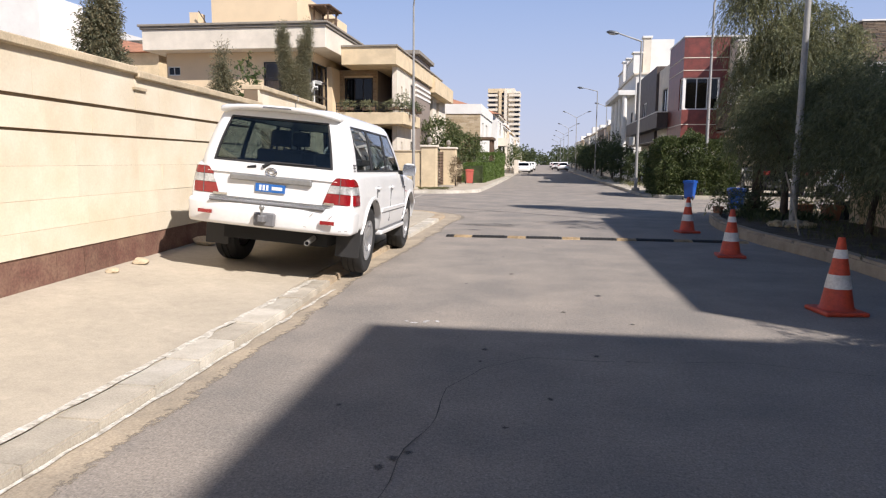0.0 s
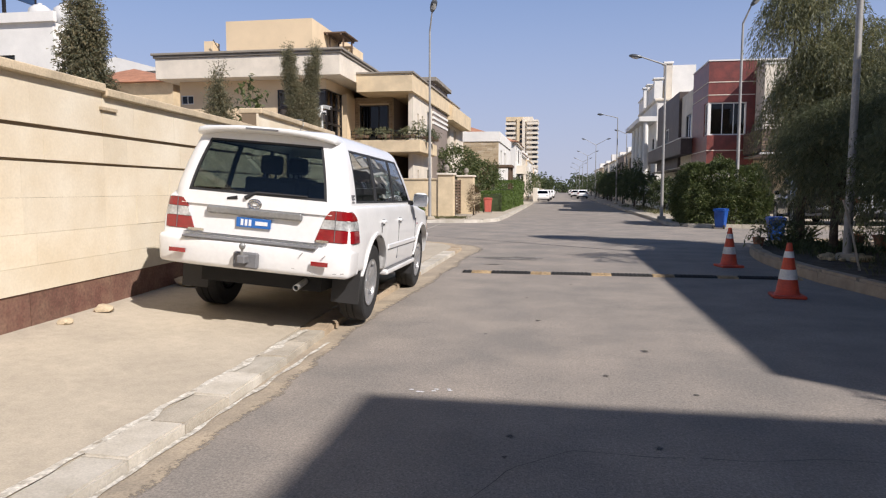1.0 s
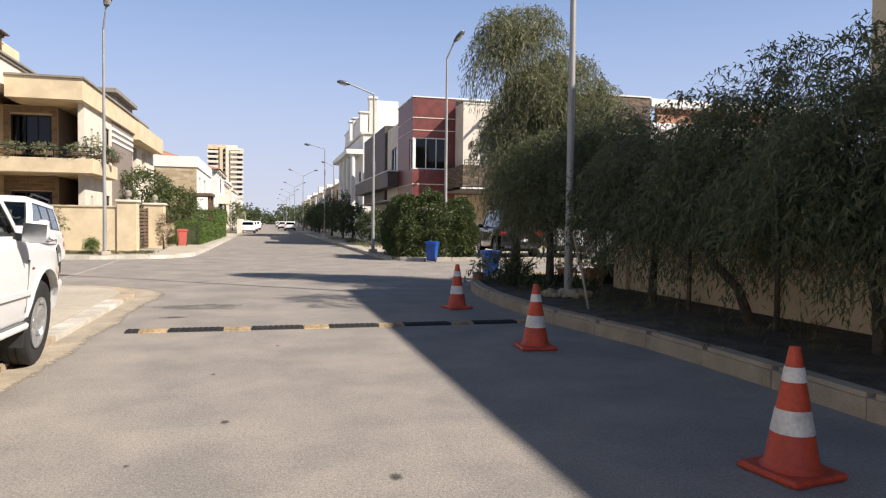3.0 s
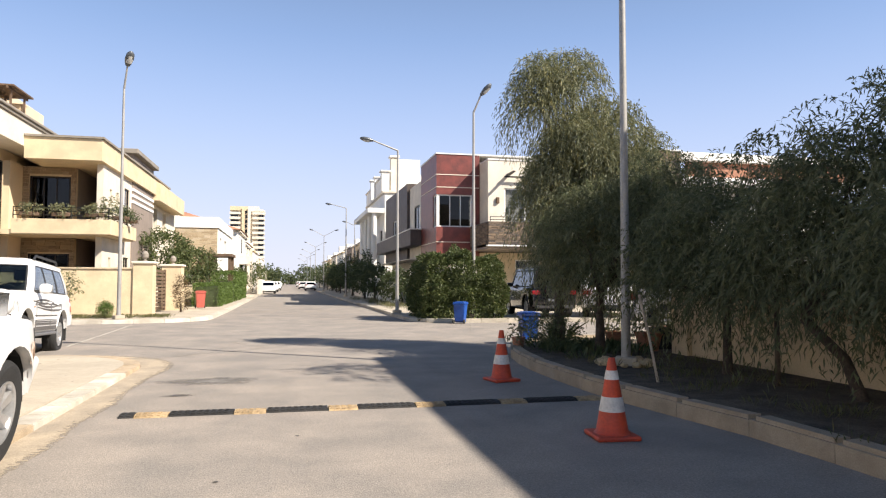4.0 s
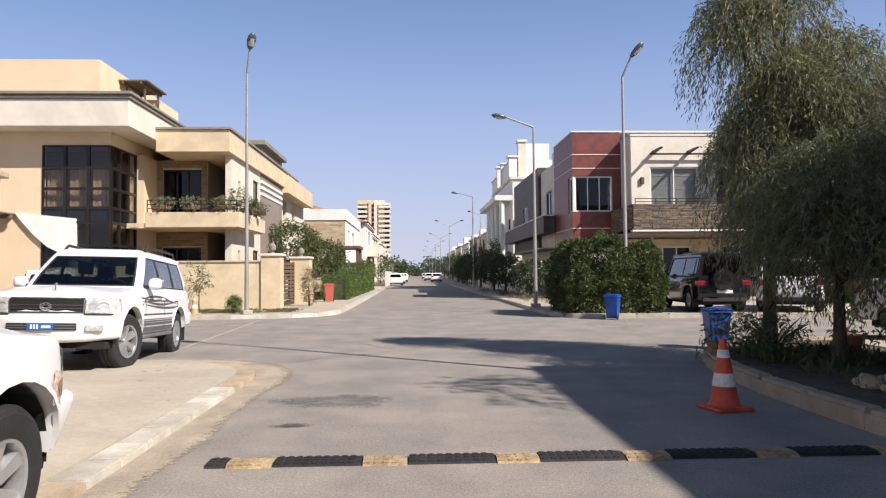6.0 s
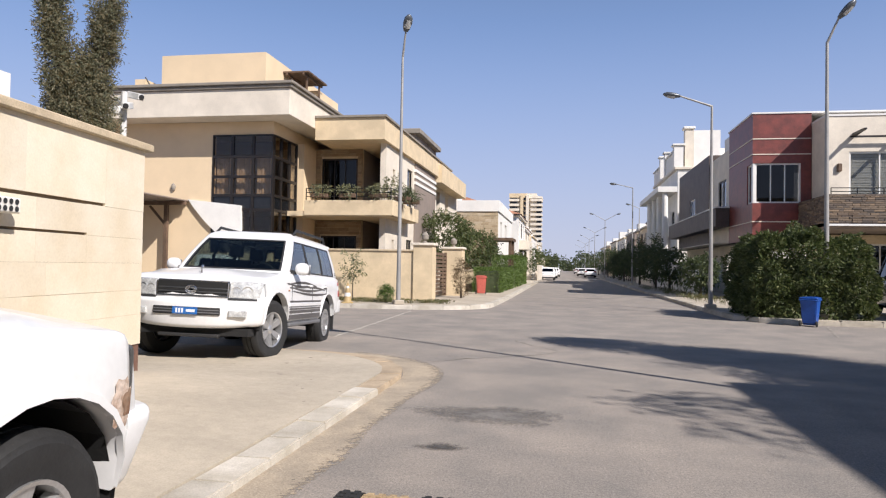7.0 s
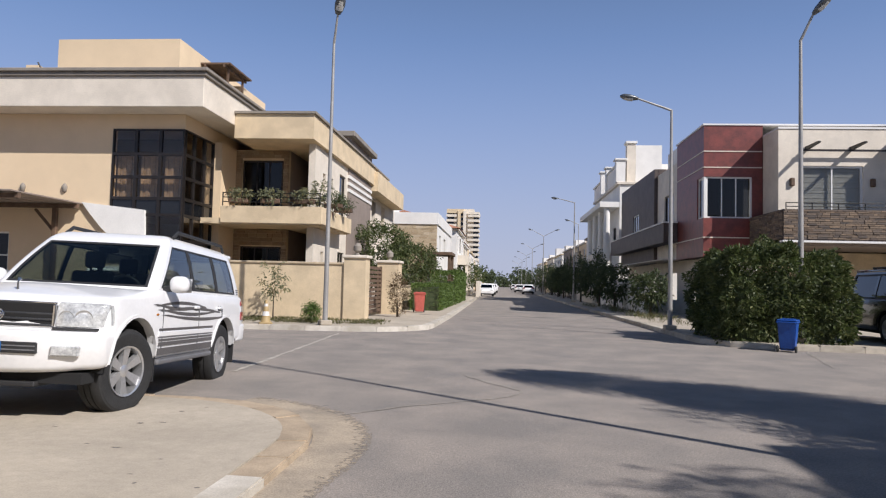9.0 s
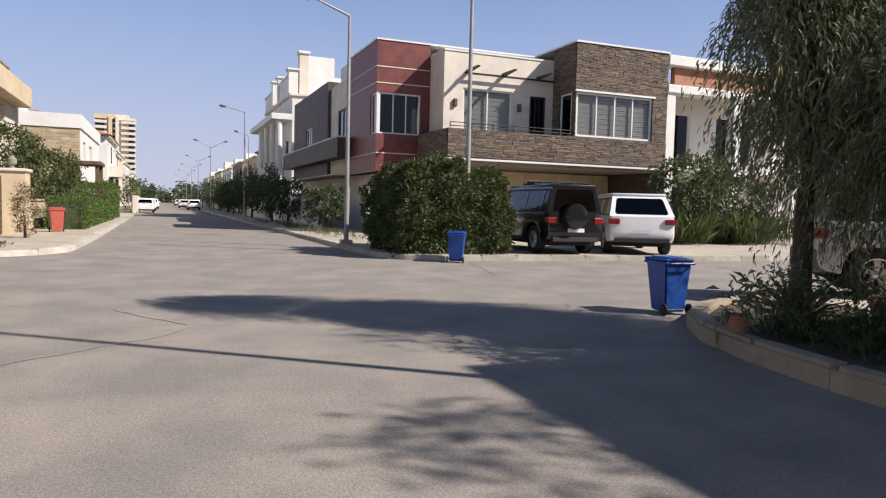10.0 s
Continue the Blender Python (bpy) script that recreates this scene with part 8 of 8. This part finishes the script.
for x in (-16.9, -15.4):
    wall_sconce(x, 34.6, 4.3, house_l)
for x in (11.55, 14.8):
    part("wall_lamp", box(x - 0.09, x + 0.09, 42.3, 42.5, 5.85, 6.2, 0.03), WOOD, house_r)
for x, y, z in ((-5.36, 34.9, 2.25), (-5.08, 39.85, 2.25)):
    bm = bmesh.new()
    add_lathe(bm, [(0.09, 0), (0.09, 0.04), (0.04, 0.08), (0.13, 0.16), (0.14, 0.3), (0.06, 0.4), (0, 0.42)], 12, Matrix.Translation((x, y, z)))
    tagged(part("pier_lamp", bm, GREYTRIM, smooth=40), "grey lantern on a gate pier", "lamp", "pier lamps")

# balcony planting of the villa
for k, (x, y) in enumerate(((-9.9, 36.0), (-8.75, 36.0), (-7.5, 36.0), (-6.8, 37.2), (-6.8, 38.8))):
    pot = thing("balcony_planter", (x, y, 4.05), "trough of trailing green plants on the balcony rail", "planter", "balcony planters")
    part("trough", box(x - 0.35, x + 0.35, y - 0.12, y + 0.12, 4.06, 4.22, 0.02), WOOD, pot)
    rngp = np.random.default_rng(200 + k)
    c, d = crown_sprays((x, y - 0.04, 4.38), (0.40, 0.16, 0.15), 70, 7, 0.4, rngp, 0.2)
    part("foliage", leaves(c, d, 0.1, 0.04, rngp), LEAF_OLIVE if k < 3 else LEAF_DARK, pot)
for k, (x, z, h) in enumerate(((-7.1, 4.05, 1.0), (-7.0, 4.05, 0.8))):
    rngp = np.random.default_rng(210 + k)
    pot = thing("potted_plant", (x, 36.4 + k, 3.62), "tall potted plant on the balcony", "plant", "balcony planters")
    bm = bmesh.new()
    add_lathe(bm, [(0.12, 0), (0.17, 0.3), (0.15, 0.3), (0.0, 0.28)], 14, Matrix.Translation((x, 36.4 + k, 3.62)))
    part("pot", bm, TERRACOTTA, pot, smooth=40)
    c, d = crown_sprays((x, 36.4 + k, 4.5), (0.25, 0.25, 0.5), 40, 6, 0.4, rngp, 0.25)
    part("foliage", leaves(c, d, 0.12, 0.05, rngp), LEAF_OLIVE, pot)

# ---------- on the boundary wall ----------
vent = thing("vent_block", tuple(wall_frame(2.39, 0.1, 1.86)), "white ventilation block with ten round holes on the wall", "vent")
bm = add_box(bmesh.new(), 0.006, 0.16, 2.20, 2.58, 1.79, 1.92, 0.01)
bm.transform(WM)
bmesh.ops.recalc_face_normals(bm, faces=bm.faces)
part("block", bm, WHITEWALL, vent)
# holes are flat black discs on the face, their inner shade put in as colour
for i in range(5):
    for j in range(2):
        bm = bmesh.new()
        add_lathe(bm, [(0.0, 0.0), (0.02, 0.0), (0.024, 0.003)], 14, Matrix.Translation(wall_frame(2.255 + i * 0.067, 0.163, 1.825 + j * 0.06)) @ Matrix.Rotation(WALL_A, 4, "Z") @ Matrix.Rotation(radians(90), 4, "Y"))
        part("hole", bm, TRIM_BLACK, vent)
cable = thing("wall_cable", tuple(wall_frame(2.17, 0.05, 2.4)), "grey conduit running down the wall to the vent", "cable")
part("conduit", add_tube(bmesh.new(), [wall_frame(2.42, -0.05, 2.81), wall_frame(2.42, 0.075, 2.80), wall_frame(2.42, 0.08, 2.69), wall_frame(2.41, 0.02, 2.63), wall_frame(2.40, 0.02, 1.93)], 0.012, 6), GALV, cable)
CAM_WHITE = surface("camera_housing", (0.62, 0.62, 0.60), 0.45, spread=0.08)
mast = thing("camera_mast", (-5.27, 17.08, 2.7), "white mast with surveillance cameras behind the wall corner", "camera mast")
part("pole", add_tube(bmesh.new(), [(-5.27, 17.08, 0.1), (-5.27, 17.08, 3.36)], 0.035, 8), CAM_WHITE, mast)
for k, (dx, dy, dz, yaw, ln) in enumerate(((0.07, 0.05, 3.33, -20, 0.30), (-0.07, 0.03, 3.27, 170, 0.26), (0.08, -0.03, 3.19, -70, 0.24))):
    bm = add_box(bmesh.new(), -0.06, ln * 0.75 - 0.06, -0.038, 0.038, -0.038, 0.038, 0.01, 2)
    bm.transform(pose(-5.27 + dx, 17.08 + dy, dz, 0, 14, yaw))
    c = part("camera_housing", bm, CAM_WHITE, mast)
    bm = bmesh.new()
    add_lathe(bm, [(0, 0.015), (0.028, 0.015), (0.032, 0.0)], 12, pose(-5.27 + dx, 17.08 + dy, dz, 0, 14, yaw) @ Matrix.Translation((ln * 0.75 - 0.06, 0, 0)) @ Matrix.Rotation(radians(90), 4, "Y"))
    part("lens", bm, TRIM_BLACK, c)
bm = bmesh.new()
add_lathe(bm, [(0, -0.06), (0.045, -0.05), (0.06, 0.0), (0.05, 0.035), (0, 0.04)], 14, Matrix.Translation((-5.31, 17.02, 3.14)))
part("dome_camera", bm, CAM_WHITE, mast, smooth=50)
# loose stones at the wall's foot
for k, (s, w) in enumerate(((7.55, 0.32), (9.3, 0.2), (9.9, 0.14), (2.2, 0.16))):
    bm = bmesh.new()
    bmesh.ops.create_icosphere(bm, subdivisions=2, radius=0.5)
    for v in bm.verts:
        v.co *= 1 + 0.35 * noise.noise(v.co * 2.3 + Vector((k * 9, 0, 0)))
    p = wall_frame(s, 0.16, 0)
    bm.transform(Matrix.Translation((p.x, p.y, pave_z(p.x, p.y) + w * 0.16)) @ Matrix.Diagonal((w, w * 0.8, w * 0.45, 1)))
    tagged(part("rubble_stone", bm, LIME_COPE, smooth=30), "loose pale stone at the foot of the wall", "stone", "rubble stones")

# ---------- houses beyond the boundary wall ----------
white_l = thing("white_villa", (-30, 40, 0.13), "white villa with roof tanks and a dark roof pergola", "house")
part("wall", facade("y", 34, 0.3, -42, -25.7, 0.13, 10.0, [(-30, -28, 6.8, 8.4), (-36, -34, 6.8, 8.4)]), WHITEWALL, white_l)
part("wall", facade("x", -25.7, -0.3, 34.3, 37.5, 0.13, 10.0, []), WHITEWALL, white_l)
part("body", box(-41.5, -26.2, 35.5, 37.5, 0.13, 9.9), WHITEWALL, white_l)
window(white_l, "y", 34, 1, -30, -28, 6.8, 8.4, 2, 1, 0.07, FRAME_DARK, PANE_DARK)
part("parapet", box(-42.2, -25.5, 33.8, 34.05, 10.0, 10.5), WHITEWALL, white_l)
for x, y in ((-32.5, 34.8), (-29.2, 34.8), (-32.5, 37.0), (-29.2, 37.0)):
    part("pergola_post", box(x - 0.07, x + 0.07, y - 0.07, y + 0.07, 9.9, 13.0), FRAME_DARK, white_l)
part("pergola_roof", box(-32.8, -28.9, 34.5, 37.3, 13.0, 13.15), FRAME_DARK, white_l)
part("pergola_screen", box(-29.25, -29.15, 34.87, 36.93, 11.7, 12.95), surface("blue_mesh", (0.03, 0.07, 0.16), 0.6), white_l)
for i in range(7):
    part("pergola_slat", box(-32.8, -28.9, 34.5 + i * 0.42, 34.6 + i * 0.42, 13.15, 13.25), FRAME_DARK, white_l)
TANK = surface("white_tank_plastic", (0.62, 0.61, 0.58), 0.5, spread=0.1)
for x, y in ((-28.3, 36.3), (-26.9, 36.5)):
    tk = thing("water_tank", (x, y, 9.9), "pale round water tank on a roof", "water tank", "roof tanks")
    bm = bmesh.new()
    add_lathe(bm, [(0.0, 0.0), (0.35, 0.02), (0.6, 0.3), (0.66, 0.7), (0.55, 1.1), (0.3, 1.3), (0.12, 1.34), (0.12, 1.42), (0, 1.42)], 18, Matrix.Translation((x, y, 10.2)))
    part("tank", bm, TANK, tk, smooth=40)
    bm = bmesh.new()
    for dx in (-0.4, 0.4):
        for dy in (-0.4, 0.4):
            add_tube(bm, [(x + dx, y + dy, 9.9), (x + dx * 0.8, y + dy * 0.8, 10.3)], 0.03, 6)
    part("stand", bm, IRON, tk)
red_l = thing("tiled_villa", (-24, 44, 0.13), "beige house with a low red-tiled roof", "house")
part("body", box(-28.4, -21.8, 38.5, 46, 0.13, 7.55), BEIGE2, red_l)
bm = bmesh.new()
q = [bm.verts.new(p) for p in ((-28.9, 38.0, 7.55), (-21.3, 38.0, 7.55), (-21.3, 46.5, 7.55), (-28.9, 46.5, 7.55))]
r2 = [bm.verts.new(p) for p in ((-25.6, 40.6, 8.75), (-25.0, 43.8, 8.75))]
for fc in ((q[0], q[1], r2[0]), (q[1], q[2], r2[1], r2[0]), (q[2], q[3], r2[1]), (q[3], q[0], r2[0], r2[1]), tuple(q[::-1])):
    bm.faces.new(fc)
part("tiled_roof", bm, TERRACOTTA, red_l)
gable_l = thing("gabled_house", (-34, 56, 0.13), "distant white house with a low pale gable roof", "house")
part("body", box(-37.6, -31.4, 52, 60, 0.13, 10.7), WHITEWALL, gable_l)
bm = bmesh.new()
ends = [[bm.verts.new((x, y, z)) for x, z in ((-38.2, 10.7), (-34.6, 11.8), (-30.8, 10.8), (-30.8, 10.65), (-38.2, 10.55))] for y in (51.6, 60.4)]
bm.faces.new(ends[0])
bm.faces.new(ends[1][::-1])
for i in range(5):
    bm.faces.new((ends[0][i], ends[1][i], ends[1][(i + 1) % 5], ends[0][(i + 1) % 5]))
bmesh.ops.recalc_face_normals(bm, faces=bm.faces)
part("roof", bm, WHITEWALL, gable_l)

# ---------- planter things ----------
rngs = random.Random(17)
for k in range(13):
    a = k * 0.52
    bm = bmesh.new()
    bmesh.ops.create_icosphere(bm, subdivisions=2, radius=0.5)
    for v in bm.verts:
        v.co *= 1 + 0.4 * noise.noise(v.co * 2.1 + Vector((k * 5, 3, 0)))
    w = rngs.uniform(0.16, 0.3)
    bm.transform(Matrix.Translation((5.48 + 0.36 * math.cos(a), 16.0 + 0.36 * math.sin(a), 0.14 + w * 0.17)) @ Matrix.Rotation(a, 4, "Z") @ Matrix.Diagonal((w, w * 0.7, w * 0.5, 1)))
    tagged(part("rock", bm, ROUGHSTONE, smooth=30), "pale rough rock round the lamp post foot", "rock", "planter rocks")
stick = thing("leaning_stake", (5.0, 14.2, 0.14), "pale wooden stake leaning among the trees", "stake")
part("stake", add_tube(bmesh.new(), [(5.0, 14.2, 0.12), (4.83, 14.12, 0.75), (4.6, 13.95, 1.3)], [0.02, 0.018, 0.016], 7), KERB, stick)
for k, (x, y, w, h, sq) in enumerate(((7.55, 18.35, 0.34, 0.42, True), (7.0, 18.0, 0.26, 0.36, True), (7.95, 18.7, 0.4, 0.4, True), (6.75, 18.9, 0.2, 0.32, False), (4.72, 19.05, 0.13, 0.22, False))):
    pot = thing("plant_pot", (x, y, 0.14), "terracotta plant pot in the planter" if k != 0 else "dark square plant pot in the planter", "plant pot", "plant pots")
    bm = bmesh.new()
    add_lathe(bm, [(w * 0.72, 0), (w, h * 0.86), (w * 1.1, h * 0.86), (w * 1.1, h), (w * 0.92, h), (w * 0.88, h * 0.85), (0, h * 0.85)], 4 if sq else 18, Matrix.Translation((x, y, 0.14)) @ Matrix.Rotation(radians(45), 4, "Z"))
    part("pot", bm, TRIM_BLACK if k == 0 else TERRACOTTA, pot, smooth=None if sq else 40)
    rngp = np.random.default_rng(300 + k)
    c, d = crown_sprays((x, y, 0.14 + h + 0.12), (w, w, 0.2), 24, 6, 0.5, rngp, 0.2)
    part("foliage", leaves(c, d, 0.14, 0.04, rngp), LEAF_OLIVE, pot)
# unseen trees beside the shading villas; the first dapples the light between them
tree("garden_tree", 9.7, 0.3, 0.14, 7.0, [(0, 0, 5.0, 1.4, 1.2, 1.8, 360)], LEAF_OLIVE, "tall garden tree between the villas", 91, 0.1, 2.0, 0.2, 0.07, 9, 0.5, 0.6)

# crowns added out of view so leaf shadows break the roof's straight shadow edge
tree("garden_tree", 8.55, 11.6, 0.14, 8.8, [(0.5, -0.4, 8.1, 0.8, 0.8, 0.55, 75), (0.2, 0.4, 7.4, 0.5, 0.5, 0.4, 30)], LEAF_DARK, "unseen tree added to fringe the villa roof's shadow", 93, 0.08, 4.0, 0.15, 0.05, 9, 0.4, 0.6)
tree("garden_tree", 10.9, 14.25, 0.14, 9.4, [(0, 0, 8.6, 1.0, 0.8, 0.6, 90)], LEAF_DARK, "unseen tree added to break up the villa's shadow edge", 94, 0.09, 4.0, 0.15, 0.05, 9, 0.4, 0.6)

# ---------- marks on the road ----------
def seam(name, pts, width, material, label, z=0.006, jitter=0.06, seed=0, category="crack"):
    """A thin wandering line that lies on the road."""
    rng = random.Random(seed)
    fine = sample(pts, 0.12)
    line = [(p.x + jitter * noise.noise(Vector((p.x * 2.1, p.y * 2.1, seed))), p.y + jitter * noise.noise(Vector((p.x * 2.1, p.y * 2.1, seed + 40)))) for p in fine]
    ws = [width * (0.5 + rng.random()) for _ in line]
    a = [offset_line(line, w / 2)[i] for i, w in enumerate(ws)]
    b = [offset_line(line, -w / 2)[i] for i, w in enumerate(ws)]
    return edge_values(tagged(part(name, loft(a, z, b, z), material), label, category, kind="structure"), 0 if material is not PATCH else len(a))


seam("road_crack", [(-0.55, 2.0), (-0.45, 3.2), (-0.35, 4.2), (-0.3, 5.0), (-0.1, 5.5), (0.2, 5.75), (0.9, 5.8)], 0.006, HAIRLINE, "thin crack wandering across the asphalt", seed=1)
seam("road_crack", [(0.9, 5.8), (1.9, 5.9), (2.6, 5.7)], 0.005, HAIRLINE, "thin crack wandering across the asphalt", seed=2)
seam("road_seam", [(-4.9, 30.6), (-4.75, 27), (-4.6, 22.6)], 0.07, SEAM, "pale sealed seam across the side street", seed=3, jitter=0.03)
seam("road_seam", [(-2.3, 19.7), (-1.4, 20.6), (-0.5, 21.3), (-0.3, 21.8), (-1.2, 23.2)], 0.03, CRACK, "pale sealed seam across the junction", seed=4)
seam("road_seam", [(6.6, 29.5), (6.0, 27.5), (5.6, 26.0)], 0.04, CRACK, "pale sealed seam across the junction", seed=5)


def blot(x, y, rx, ry, material, label, seed, z=0.005, category="stain"):
    bm = bmesh.new()
    c = bm.verts.new((x, y, z))
    ring = [bm.verts.new((x + rx * math.cos(a) * (1 + 0.5 * noise.noise(Vector((math.cos(a) * 1.4, math.sin(a) * 1.4, seed)))), y + ry * math.sin(a) * (1 + 0.5 * noise.noise(Vector((math.cos(a) * 1.4 + 5, math.sin(a) * 1.4, seed)))), z)) for a in (2 * math.pi * i / 22 for i in range(22))]
    for i in range(22):
        bm.faces.new((c, ring[i], ring[(i + 1) % 22]))
    return edge_values(tagged(part("road_stain", bm, material), label, category, kind="structure"), 1)


rb2 = random.Random(33)
for k, (x, y, s) in enumerate(((-0.42, 3.92, 0.035), (-0.47, 3.82, 0.03), (-0.36, 4.0, 0.025), (-0.15, 5.63, 0.02), (-0.14, 5.95, 0.03), (0.7, 5.9, 0.03), (-0.2, 3.3, 0.03), (0.1, 4.4, 0.02), (-0.9, 4.6, 0.02), (0.35, 4.9, 0.025), (0.9, 8.3, 0.05), (-0.1, 9.6, 0.04), (0.5, 7.4, 0.03), (-0.6, 8.8, 0.02), (1.1, 7.0, 0.025), (-0.3, 11.2, 0.03), (0.3, 12.6, 0.03))):
    blot(x, y, s, s * 1.3, SPOT, "dark oil spot on the asphalt", 50 + k)
blot(-1.15, 15.25, 0.2, 0.12, SPOT, "dark oil spot on the asphalt", 80)
blot(-0.85, 16.5, 0.8, 0.42, PATCH, "darker patched asphalt", 81)
blot(0.9, 43, 0.8, 0.3, PATCH, "darker patched asphalt", 83)
for k in range(7):
    blot(-0.92 + 0.05 * k + 0.02 * math.sin(k * 9.1), 6.78 + 0.05 * math.sin(k * 5.3), 0.018, 0.010, PLATE_WHITE, "small white paint splash on the asphalt", 90 + k)
seam("road_joint", [(-2.4, 40.6), (4.3, 40.4)], 0.10, CRACK, "pale worn joint across the street", seed=6, jitter=0.05)
seam("road_joint", [(-2.4, 47.6), (4.3, 47.2)], 0.12, PATCH, "dark worn joint across the street", seed=7, jitter=0.05)
for k in range(16):
    x, y = rb2.uniform(-2.4, -4.6), rb2.uniform(15.5, 20.5)
    blot(x, y, rb2.uniform(0.015, 0.05), rb2.uniform(0.01, 0.03), PATCH, "small dark stain on the pavement", 120 + k, pave_z(x, y) + 0.004)
